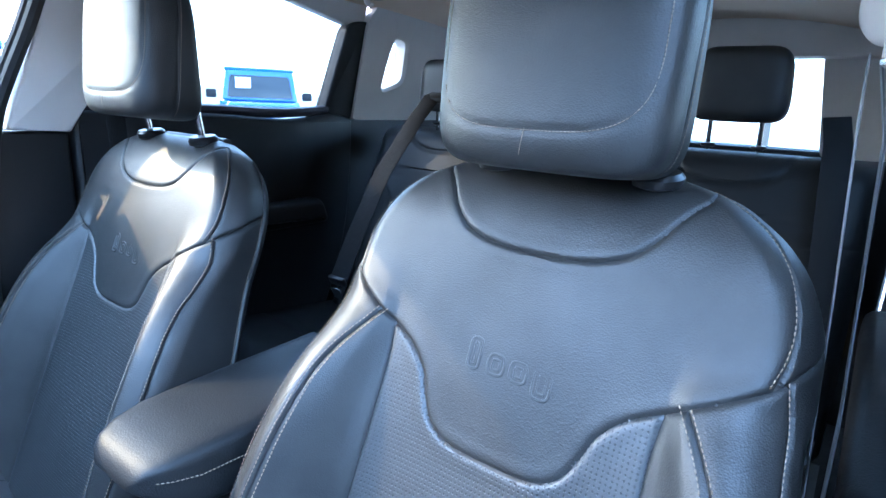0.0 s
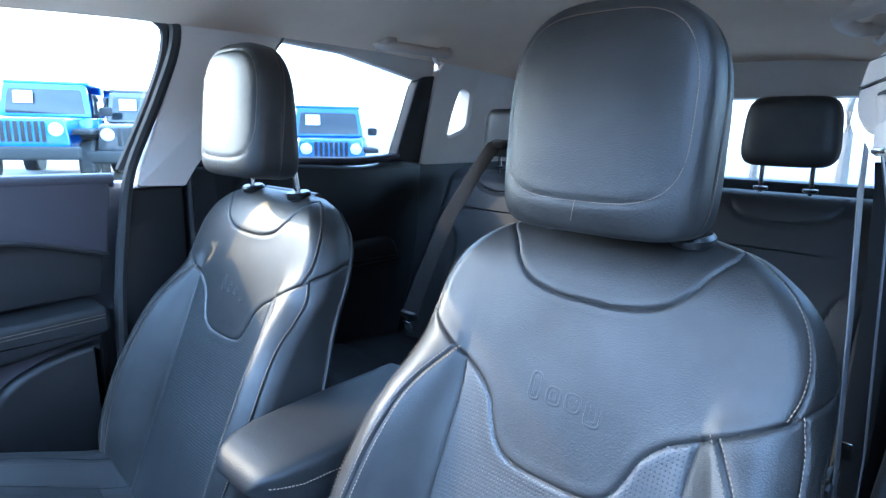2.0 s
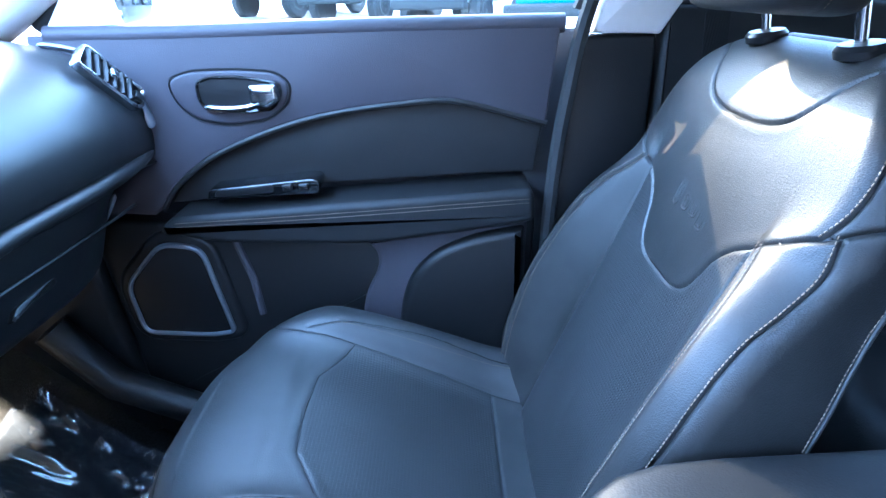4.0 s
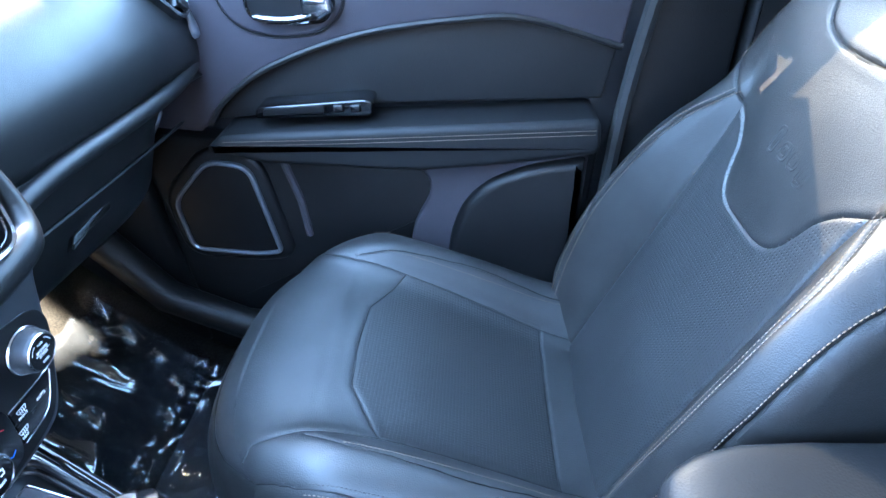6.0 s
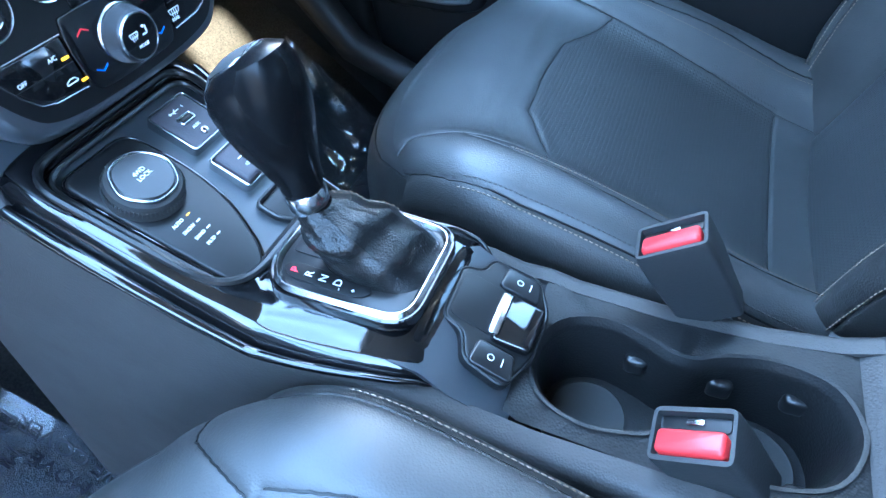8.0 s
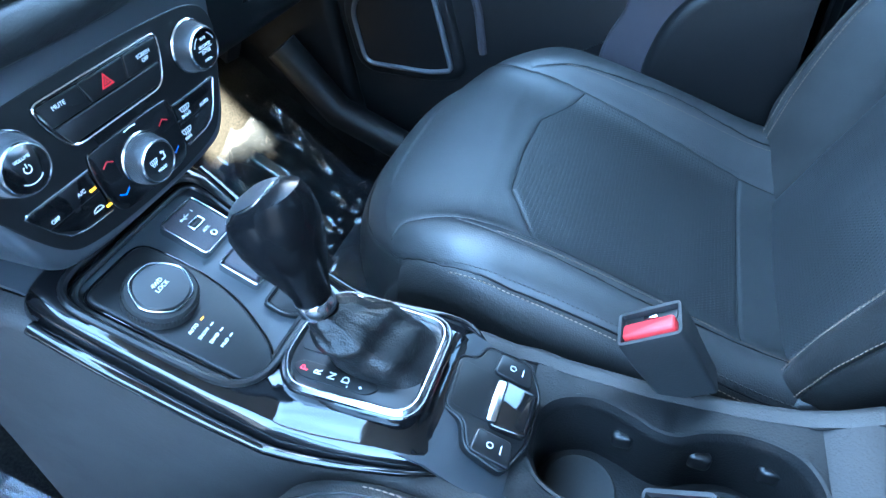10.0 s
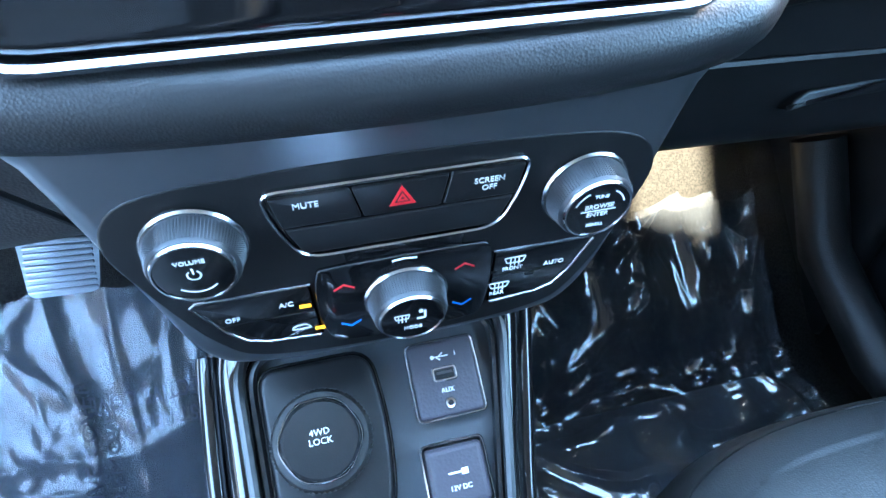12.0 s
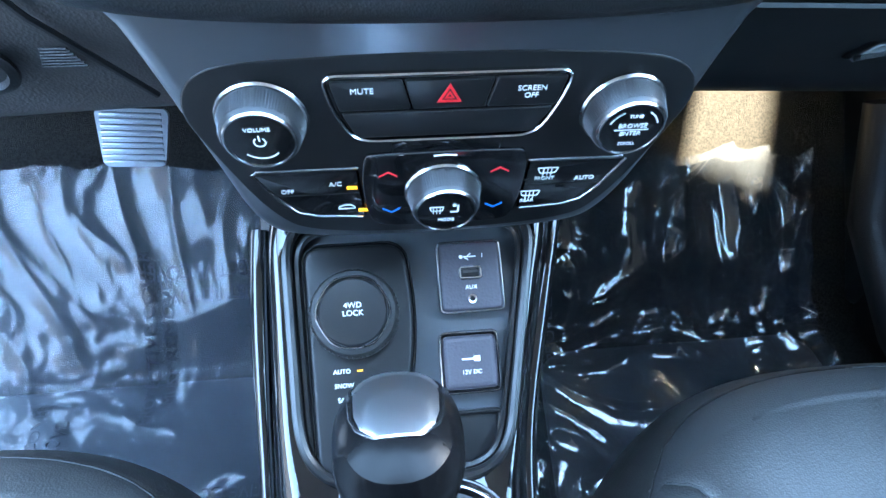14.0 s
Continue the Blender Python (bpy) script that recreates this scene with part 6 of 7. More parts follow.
words("print", "4WD\nLOCK", 0.0050, ms @ pose(0, 0.0015, 0.0192), white, sel)
for i, wd in enumerate(("AUTO", "SNOW", "SAND", "MUD")):
    words("print", wd, 0.0040, slope(-0.0605 + 0.001 * i, 0.003 - 0.0090 * i, 0.0062), white, sel)
    part("indicator", box(0.0036, 0.0010, 0.0004, 0, m=slope(-0.0490, 0.003 - 0.0090 * i, 0.0063)), amber if i == 0 else white, sel)

usb = thing("media_port", "dark port plate with chrome rim, data socket and audio jack", "port plate")
part("plate", prism(rect(0.042, 0.046, 0.004), 0.009, 0.002, m=slope(0.0285, 0.0600, -0.004)), darkgrey, usb, "", False)
part("rim", frame_ring(rect(0.0450, 0.0490, 0.005), 0.0015, 0.0100, 0.0006, m=slope(0.0285, 0.0600, -0.004)), chrome, usb, "thin chrome rim")
part("socket_rim", frame_ring(rect(0.0165, 0.0095, 0.003), 0.0022, 0.0020, 0.0008, m=slope(0.0285, 0.0625, 0.005)), chrome, usb)
part("socket", prism(rect(0.0120, 0.0050, 0.0008), 0.0006, 0.0002, m=slope(0.0285, 0.0625, 0.0050)), panelblack, usb)
part("socket_tongue", prism(rect(0.0100, 0.0016, 0.0003), 0.0012, 0.0002, m=slope(0.0285, 0.0633, 0.0050)), console_grey, usb)
part("jack", turned([(0.0018, 0.0004), (0.0018, 0.0018), (0.0030, 0.0020), (0.0036, 0.0012), (0.0036, 0.0)], 24, slope(0.0285, 0.0445, 0.005)), chrome, usb)
part("jack_hole", prism(circle(0.0019, 20), 0.0010, 0.0002, m=slope(0.0285, 0.0445, 0.005)), panelblack, usb)
words("print", "AUX", 0.0040, slope(0.0285, 0.0525, 0.0052), white, usb)
part("port_mark", joined(box(0.010, 0.0008, 0.0003, 0, m=slope(0.0280, 0.0735, 0.0051)), turned([(0.0013, 0), (0.0013, 0.0003)], 12, slope(0.0228, 0.0735, 0.0050)), box(0.003, 0.0008, 0.0003, 0, m=slope(0.0285, 0.0748, 0.0051, 35)), box(0.003, 0.0008, 0.0003, 0, m=slope(0.0265, 0.0722, 0.0051, -35))), white, usb)
words("print", "1", 0.0042, slope(0.0375, 0.0737, 0.0052), white, usb)
dc = thing("power_socket", "dark square power socket cover with a chrome rim", "power socket")
part("cover", prism(rect(0.035, 0.035, 0.004), 0.014, 0.004, m=slope(0.0235, 0.0030, -0.004)), darkgrey, dc, "", False)
part("rim", frame_ring(rect(0.040, 0.041, 0.005), 0.0018, 0.0100, 0.0008, m=slope(0.0235, 0.0030, -0.004)), chrome, dc, "thin chrome rim")
words("print", "12V DC", 0.0040, slope(0.0235, -0.0035, 0.0102), white, dc)
part("plug_mark", joined(box(0.008, 0.0010, 0.0003, 0, m=slope(0.0215, 0.0050, 0.0102)), box(0.004, 0.0035, 0.0003, 0, m=slope(0.0275, 0.0050, 0.0102))), white, dc)
part("storage_slot", prism(rounded([(-0.006, -0.030), (0.042, -0.030), (0.036, -0.064), (0.004, -0.064), (-0.004, -0.05)], 0.006), 0.0015, 0.0005, m=slope(0.0, 0.0, -0.0035)), panelblack, con)
part("storage_lip", frame_ring(rounded([(-0.006, -0.028), (0.044, -0.028), (0.038, -0.066), (0.002, -0.066), (-0.006, -0.05)], 0.006), 0.003, 0.006, 0.001, m=slope(0.0, 0.0, -0.0035)), smoothblack, con)

# ---- gear lever ----
KX = -0.027  # the grip's middle across the car
lever = thing("gear_lever", "black gear lever with a gaiter in a chrome ring", "gear lever")
GX, GY, GZ = -0.016, 0.428, 0.437
gm = pose(GX, GY, GZ, 4.0, 0, 0)
go = rounded([(-0.050, -0.058), (0.050, -0.058), (0.054, 0.050), (0.030, 0.068), (-0.030, 0.068), (-0.054, 0.050)], [0.024, 0.024, 0.02, 0.02, 0.02, 0.02], 7)
part("base_plate", prism(offset_poly(go, 0.004), 0.009, 0.001, m=gm), smoothblack, lever)
part("chrome_ring", frame_ring(go, 0.0068, 0.0125, 0.003, m=gm), chrome, lever, "satin chrome ring")
part("outer_rim", frame_ring(offset_poly(go, -0.003), 0.003, 0.010, 0.001, m=gm), gloss, lever)
gp = part("gear_plate", prism(rounded([(-0.041, 0.045), (-0.041, -0.014), (-0.033, -0.022), (-0.026, -0.016), (-0.026, 0.050), (-0.033, 0.056)], 0.006), 0.0016, 0.0006, m=gm @ pose(0, 0, 0.009)), panelblack, lever, "black gear indicator plate")
for i, ch in enumerate("PRND"):
    words("gear_letter", ch, 0.0092, gm @ pose(-0.0335, 0.044 - 0.0125 * i, 0.0108), redlamp if ch == "P" else white, gp)
words("gear_letter", "+", 0.0060, gm @ pose(-0.0365, -0.0075, 0.0108), white, gp)
words("gear_letter", "-", 0.0070, gm @ pose(-0.0390, 0.004, 0.0108), white, gp)
part("gate", prism(rounded([(-0.014, -0.02), (0.014, -0.02), (0.014, 0.058), (-0.014, 0.058)], 0.006), 0.0012, 0.0005, m=gm @ pose(-0.002, 0, 0.009)), panelblack, lever)


def gaiter(u, v):
    """Leather boot: wide, folded foot; narrow neck leaning forward."""
    a = 2 * math.pi * u
    k = v ** 0.85
    foot = Vector((0.038 * math.copysign(abs(math.cos(a)) ** 0.7, math.cos(a)) + 0.008, 0.044 * math.copysign(abs(math.sin(a)) ** 0.7, math.sin(a)) - 0.014, 0.008))
    neck = Vector((0.0140 * math.cos(a) - 0.007, 0.0135 * math.sin(a) + 0.032, 0.062))
    p = foot.lerp(neck, k)
    bulge = math.sin(math.pi * min(1, v * 1.05)) * 0.0055
    fold = 0.0027 * math.sin(5.0 * math.pi * v + 2.6 * math.sin(a + 0.6) + 1.3 * math.cos(2 * a)) * math.sin(math.pi * v) * (0.6 - 0.4 * math.sin(a))
    fold += 0.0026 * (1 - abs(noise.noise((math.cos(a) * 1.6 + 3, math.sin(a) * 1.6, v * 2.4)))) ** 6 * math.sin(math.pi * v) - 0.001
    r = Vector((math.cos(a), math.sin(a), 0.3))
    p += r * (bulge + fold)
    p += Vector((0, 0, 0.0015 * noise.noise((math.cos(a) * 2, math.sin(a) * 2, v * 3))))
    return gm @ p


gt = part("gaiter", sheet(gaiter, 72, 48), gaiter_leather, lever, "creased black leather gaiter")
ln = [(gaiter(0.985, v) + Vector((0.0008, 0, 0.0008)), Vector((1, 0, 0.4))) for v in np.linspace(0.05, 0.95, 40)]
stitches(ln, thread, gt, step=0.005, length=0.0034, r=0.0006)
ln = [(gaiter(0.955, v) + Vector((0.0008, 0, 0.0008)), Vector((1, 0, 0.4))) for v in np.linspace(0.05, 0.95, 40)]
stitches(ln, thread, gt, step=0.005, length=0.0034, r=0.0006)
part("collar", turned([(0.0150, -0.003), (0.0158, 0.0), (0.0158, 0.010), (0.0146, 0.012)], 32, pose(KX + 0.004, 0.460, 0.5005, -8, 0, 0)), chrome, lever, "chrome collar")


def knob_ring(c, rx, ry, tilt):
    m = Matrix.Translation(c) @ pose(0, 0, 0, tilt, 0, 0)
    return [tuple(m @ Vector((0.94 * rx * math.copysign(abs(math.cos(t)) ** 0.85, math.cos(t)), ry * math.copysign(abs(math.sin(t)) ** 0.9, math.sin(t)), 0))) for t in np.linspace(0, 2 * math.pi, 41)[:-1]]


kn = [((KX + 0.004, 0.4615, 0.508), 0.0140, 0.0140, -6), ((KX + 0.004, 0.4625, 0.520), 0.0150, 0.0165, -6), ((KX + 0.002, 0.4640, 0.537), 0.0185, 0.0215, -6), ((KX, 0.4660, 0.555), 0.0235, 0.0280, -8), ((KX, 0.4680, 0.573), 0.0275, 0.0330, -10), ((KX, 0.4690, 0.589), 0.0290, 0.0350, -14), ((KX, 0.4690, 0.602), 0.0275, 0.0325, -18), ((KX, 0.4680, 0.612), 0.0225, 0.0265, -20), ((KX, 0.4670, 0.617), 0.0140, 0.0165, -20), ((KX, 0.4665, 0.6185), 0.003, 0.004, -20)]
part("grip", stacked([knob_ring(*k) for k in kn]), grip_black, lever, "smooth black pear-shaped grip")


hull = BVHTree.FromBMesh(stacked([knob_ring(*k) for k in kn]))


def inlay(u, v):
    """A tongue of metal laid on the grip: up its front, over the top, rounded at the rear."""
    if v < 0.35:
        k = v / 0.35
        axis, a = Vector((KX + 0.003 - 0.003 * k, 0.463 + 0.005 * k, 0.520 + 0.055 * k)), 0.0
        w = 0.006 + 0.005 * k
    else:
        k = (v - 0.35) / 0.65
        axis, a = Vector((KX, 0.468, 0.575)), radians(100 * k)
        w = interp(k, [(0, 0.011), (0.5, 0.0200), (0.85, 0.0180), (0.95, 0.0150), (1, 0.009)])
    d = Vector((0, math.cos(a), math.sin(a)))
    p = axis + Vector(((2 * u - 1) * w, 0, 0))
    h = hull.ray_cast(p + d * 0.09, -d)[0] or p + d * 0.02
    return h + d * (0.0010 * (1 - abs(2 * u - 1) ** 6) - 0.0004)


part("cap", sheet(inlay, 18, 60), satin, lever, "satin silver inlay over the grip")
part("cap_rim", tube([inlay(0.0, v) for v in np.linspace(0.45, 1, 30)] + [inlay(u, 1.0) for u in np.linspace(0.05, 0.95, 14)] + [inlay(1.0, v) for v in np.linspace(1, 0.45, 30)], 0.0009, 6), chrome, lever)

# ---- parking brake switch ----
epb = thing("parking_brake_switch", "black parking brake module with a silver pull switch", "switch module")
em = pose(-0.011, 0.321, 0.3975, 24, 0, 0) @ Matrix.Diagonal((0.90, 0.96, 0.92, 1))
eo = rounded([(0.058, 0.026), (0.061, -0.018), (0.030, -0.034), (-0.020, -0.034), (-0.056, -0.020), (-0.050, 0.016), (-0.026, 0.026), (-0.022, 0.046), (0.034, 0.048), (0.040, 0.030)], 0.008)
part("plate", prism(eo, 0.010, 0.003, m=em @ pose(0, 0, -0.006)), panelblack, epb)
part("plate_rim", frame_ring(offset_poly(eo, -0.002), 0.003, 0.010, 0.0012, m=em @ pose(0, 0, -0.006)), plastic, epb)
part("well", prism(rounded([(-0.018, 0.042), (0.030, 0.044), (0.030, 0.002), (-0.020, 0.000)], 0.006), 0.0008, 0.0004, m=em @ pose(0, 0, 0.0042)), panelblack, epb)
part("pull_switch", prism(rounded([(-0.022, -0.030), (0.026, -0.032), (0.030, 0.004), (-0.024, 0.004)], 0.006), 0.008, 0.004, m=em @ pose(0, 0, 0.002, -8, 0, 0)), gloss, epb, "gloss black pull switch")
part("silver_edge", box(0.046, 0.010, 0.008, 0.003, m=em @ pose(0.002, 0.0035, 0.0085, -20, 0, 0)), chrome, epb, "silver leading edge")
words("print", "PULL ON", 0.0048, em @ pose(0.002, -0.010, 0.0104, -8, 0, 0), white, epb)
part("mark", frame_ring(circle(0.0028, 18), 0.0006, 0.0003, 0.0001, m=em @ pose(0.002, -0.018, 0.0110, -8, 0, 0)), white, epb)
for x in (0.044, -0.040):
    part("side_button", prism(rounded([(x - 0.013, -0.024), (x + 0.012, -0.020), (x + 0.012, 0.012), (x - 0.012, 0.014)], 0.005), 0.0045, 0.002, m=em @ pose(0, 0, 0.003)), smoothblack, epb)
    part("mark", frame_ring(circle(0.0030, 18), 0.0006, 0.0003, 0.0001, m=em @ pose(x, -0.002, 0.0075)), white, epb)
    part("mark", box(0.008, 0.0008, 0.0003, 0, m=em @ pose(x, -0.012, 0.0076)), white, epb)

# ---- armrest ----
arm = thing("centre_armrest", "padded black leather armrest lid with tan stitching on the console", "armrest")


def arm_section(y, k):
    w = interp(y, [(-0.30, 0.088), (-0.06, 0.088), (0.0, 0.083), (0.03, 0.075), (0.052, 0.063), (0.062, 0.053), (0.067, 0.040)]) * k
    zt_ = interp(y, [(-0.30, 0.585), (0.0, 0.575), (0.03, 0.569), (0.052, 0.561), (0.062, 0.551), (0.067, 0.540)])
    zb = interp(y, [(-0.30, 0.478), (-0.06, 0.484), (0.0, 0.492), (0.03, 0.508), (0.052, 0.523), (0.067, 0.534)])
    out = []
    for t in np.linspace(0, 2 * math.pi, 81)[:-1]:
        c, s = math.cos(t), math.sin(t)
        e = (abs(c) ** 7 + abs(s) ** 7) ** (-1 / 7)
        out.append((0.002 + w * c * e, y, (zt_ + zb) / 2 + (zt_ - zb) / 2 * s * e))
    return out


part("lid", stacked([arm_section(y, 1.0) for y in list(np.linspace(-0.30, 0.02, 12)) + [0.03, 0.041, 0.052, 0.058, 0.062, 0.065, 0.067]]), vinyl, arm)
for sg in (-1, 1):
    stitches([((0.002 + sg * (interp(y, [(-0.30, 0.088), (-0.06, 0.088), (0.0, 0.083), (0.03, 0.075), (0.052, 0.063)]) + 0.0005), y, interp(y, [(-0.3, 0.545), (0, 0.540), (0.05, 0.545)])), Vector((sg, 0, 0.2))) for y in np.linspace(-0.28, 0.045, 30)], thread, arm, r=0.0008)
part("bin", box(0.130, 0.28, 0.13, 0.02, 3, at=(0.0, -0.155, 0.43)), plastic, arm, "black storage bin under the lid")
part("hinge_gap", box(0.126, 0.26, 0.006, 0.001, at=(0.0, -0.15, 0.480)), panelblack, arm)

# ---- belt buckles ----


def buckle(m, label):
    b = thing("belt_buckle", label, "seat belt buckle", group="front belt buckles")
    b.matrix_world = m
    o = rounded([(-0.0195, -0.029), (0.0195, -0.029), (0.0195, 0.029), (-0.0195, 0.029)], 0.006)
    rings = []
    for z, s, w in ((-0.085, 0.76, 0.88), (-0.06, 0.86, 0.92), (-0.03, 0.95, 1.0), (-0.004, 1.0, 1.0), (0.0, 0.97, 0.97)):
        rings.append([(x * s, y * w * 0.98, z) for x, y in o])
    i_ = rounded([(-0.016, -0.028), (0.016, -0.028), (0.016, 0.028), (-0.016, 0.028)], 0.004)
    rings.append([(x, y, 0.0) for x, y in offset_poly(o, 0.004)])
    rings.append([(x, y, -0.006) for x, y in offset_poly(o, 0.0048)])
    part("housing", stacked(rings), buckle_grey, b)
    part("release_button", prism(rounded([(-0.0148, -0.0225), (0.002, -0.0225), (0.002, 0.0225), (-0.0148, 0.0225)], 0.004), 0.009, 0.003, m=pose(0, 0, -0.0065, 0, 6, 0)), redplastic, b, "red release button")
    part("slot", prism(rounded([(0.004, -0.0225), (0.0145, -0.0225), (0.0145, 0.0225), (0.004, 0.0225)], 0.003), 0.001, 0.0004, m=pose(0, 0, -0.0058)), panelblack, b)
    part("slot_tongue", box(0.004, 0.012, 0.003, 0.001, at=(0.010, 0.0, -0.004)), chrome, b)
    part("stalk", tube([(0, 0, -0.08), (0, -0.005, -0.13), (0.0, 0.02, -0.20)], [0.014, 0.012, 0.012], 8, flat=0.5, up=Vector((0, 1, 0))), smoothblack, b)
    return b


buckle(pose(0.080, 0.212, 0.440, -32, 2, 4), "charcoal seat belt buckle with red button beside the passenger seat")
buckle(pose(-0.062, 0.176, 0.405, -34, -8, 0), "charcoal seat belt buckle with red button beside the driver seat")


# ---- rear of the cabin ----
bench = thing("rear_bench", "black leather rear bench seat with an upright split back", "rear seat")


BENCH_YOKE = [(0.262, 0.405), (0.215, 0.402), (0.165, 0.385), (0.135, 0.345), (0.122, 0.28), (0.118, 0.15), (0.120, 0.02)]
BENCH_FLAP = [(0.120, 0.60), (0.112, 0.555), (0.085, 0.525), (0.04, 0.512), (0.0, 0.510)]
BENCH_BOLSTER = [(0.205, 0.400), (0.185, 0.33), (0.182, 0.20), (0.190, 0.02)]


def bench_back(x0, x1, mid_x):
    """One seat's width of the rear back: raised wings round a sunk middle, seams pressed in."""
    lines = [[(sg * a, b) for a, b in spline(k, 5, False)] for k in (BENCH_YOKE, BENCH_FLAP, BENCH_BOLSTER) for sg in (-1, 1)]
    nu, nv = 110, 110
    P = np.array([(x0 + (x1 - x0) * i / nu - mid_x, 0.60 * j / nv) for j in range(nv + 1) for i in range(nu + 1)])
    dist = np.min([to_line(P, l) for l in lines], axis=0)

    def f(u, v):
        x = x0 + (x1 - x0) * u
        w = v * 0.60
        g = dist[round(v * nv) * (nu + 1) + round(u * nu)]
        e = abs(2 * u - 1)
        d = -0.045 * (1 - math.sqrt(max(0, 1 - max(0, (e - 0.86) / 0.14) ** 2)))
        t = max(0.0, (w - 0.53) / 0.07)
        d -= 0.07 * (1 - math.sqrt(max(0, 1 - t * t)))
        c = abs(x - mid_x)
        d += 0.026 * math.exp(-((c - 0.20) / 0.055) ** 2) * min(1.0, max(0.0, (0.42 - w) / 0.05)) - 0.008 * math.exp(-(c / 0.10) ** 2) * (w < 0.45)
        d -= 0.007 * math.exp(-(g / 0.0055) ** 2)
        return (x, -0.86 - w * math.sin(radians(22)) + d, 0.36 + w * math.cos(radians(22)) - 0.02 * t * t)
    return sheet(f, nu, nv, -0.07)


# leather bench given the duller, darker skin to imitate the dim rear
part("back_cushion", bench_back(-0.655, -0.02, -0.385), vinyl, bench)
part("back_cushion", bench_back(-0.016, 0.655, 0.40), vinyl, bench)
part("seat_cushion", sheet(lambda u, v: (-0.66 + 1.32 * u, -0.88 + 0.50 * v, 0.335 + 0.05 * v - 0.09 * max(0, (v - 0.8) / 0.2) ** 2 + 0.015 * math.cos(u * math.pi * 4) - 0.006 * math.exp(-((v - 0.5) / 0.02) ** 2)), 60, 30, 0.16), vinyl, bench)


def rear_rest(x, y, z, w, h, label):
    r = thing("rear_headrest", label, "headrest", group="rear headrests")
    rings = []
    for j in range(25):
        b = -1 + j / 12
        bb = math.copysign(1 - (1 - abs(b)) ** 1.5, b)
        pf = (1 - abs(bb) ** 4) ** 0.25
        ring = []
        for t in np.linspace(0, 2 * math.pi, 41)[:-1]:
            c, s = math.cos(t), math.sin(t)
            e = (abs(c) ** 4.5 + abs(s) ** 4.5) ** (-1 / 4.5)
            ring.append((x + w / 2 * c * e * (0.35 + 0.65 * pf) * (1 - 0.05 * bb), y + 0.045 * s * e * (0.3 + 0.7 * pf), z + h / 2 * bb))
        rings.append(ring)
    part("pad", stacked(rings), leather, r)
    for sx in (-0.05, 0.05):
        part("post", tube([(x + sx, y - 0.01, z - h / 2 - 0.06), (x + sx, y - 0.005, z - h / 2 + 0.02)], 0.005, 10), chrome, r, "chrome post")
        part("guide", turned([(0.010, 0), (0.015, 0.003), (0.015, 0.009), (0.008, 0.010)], 20, pose(x + sx, y - 0.01, 0.905)), smoothblack, r)
    return r


rear_rest(-0.385, -1.06, 1.037, 0.185, 0.152, "black leather rear headrest on chrome posts behind the driver seat")
rear_rest(0.40, -1.10, 1.02, 0.185, 0.150, "black leather rear headrest on chrome posts behind the passenger seat")

rb = thing("rear_seat_belt", "black rear seat belt hanging down, steel tongue at its end", "seat belt")
part("webbing", strap([(0.40, -1.10, 1.0), (0.39, -1.00, 0.985), (0.388, -0.93, 0.925), (0.386, -0.80, 0.79), (0.365, -0.68, 0.64), (0.345, -0.605, 0.545)], 0.048, 0.0015, Vector((1, 0.0, 0.35))), webbing, rb)
part("guide", box(0.075, 0.05, 0.02, 0.008, m=pose(0.39, -1.02, 0.985, -20, 0, 0)), smoothblack, rb)
part("tongue", prism(rounded([(-0.014, -0.022), (0.014, -0.022), (0.016, 0.012), (-0.016, 0.012)], 0.004), 0.003, 0.001, m=pose(0.342, -0.596, 0.520, 65, 0, 0)), chrome, rb, "steel tongue")
part("tongue_grip", box(0.055, 0.012, 0.024, 0.005, m=pose(0.345, -0.604, 0.545, -25, 0, 0)), smoothblack, rb)
rb2 = thing("rear_seat_belt", "black seat belt down the rear backrest by the door", "seat belt")
part("webbing", strap([(-0.56, -1.10, 0.98), (-0.575, -1.03, 0.93), (-0.60, -0.92, 0.70), (-0.61, -0.82, 0.45), (-0.60, -0.76, 0.40)], 0.048, 0.0015, Vector((1, 0, 0))), webbing, rb2)
part("tongue", box(0.020, 0.004, 0.045, 0.001, m=pose(-0.60, -0.80, 0.47, -25, 0, 0)), chrome, rb2, "steel tongue")

# driver's belt on the near pillar
db = thing("front_seat_belt", "grey-black seat belt from a light grey height adjuster on the pillar", "seat belt")
am = Matrix(((-0.6, 0, 0.8, -0.610), (0.8, 0, 0.6, -0.270), (0, 1, 0, 0), (0, 0, 0, 1)))  # the cover's face: across, up, out
ao = rounded([(0.032, 1.108), (0.006, 1.096), (-0.006, 1.066), (-0.003, 1.048), (0.018, 1.029), (0.054, 1.031), (0.078, 1.046), (0.080, 1.102)], [0.012, 0.012, 0.012, 0.012, 0.014, 0.014, 0.01, 0.008], 6)
ad = part("adjuster", prism(ao, 0.055, 0.008, 4, m=am @ pose(0, 0, -0.055)), lightgrey, db, "light grey height adjuster cover")
push = rounded([(0.001, 1.071), (0.011, 1.097), (0.039, 1.100), (0.050, 1.079)], 0.004)
part("button_gap", frame_ring(push, 0.0010, 0.0008, 0.0002, m=am), smoothblack, ad)
part("adjuster_button", prism(offset_poly(push, 0.0014), 0.0022, 0.0012, m=am @ pose(0, 0, -0.0004)), lightgrey, ad)
part("loop_well", prism(rounded([(0.029, 1.067), (0.051, 1.072), (0.062, 1.045), (0.040, 1.040)], 0.003), 0.0008, 0.0003, m=am), smoothblack, ad, "dark opening for the belt loop")
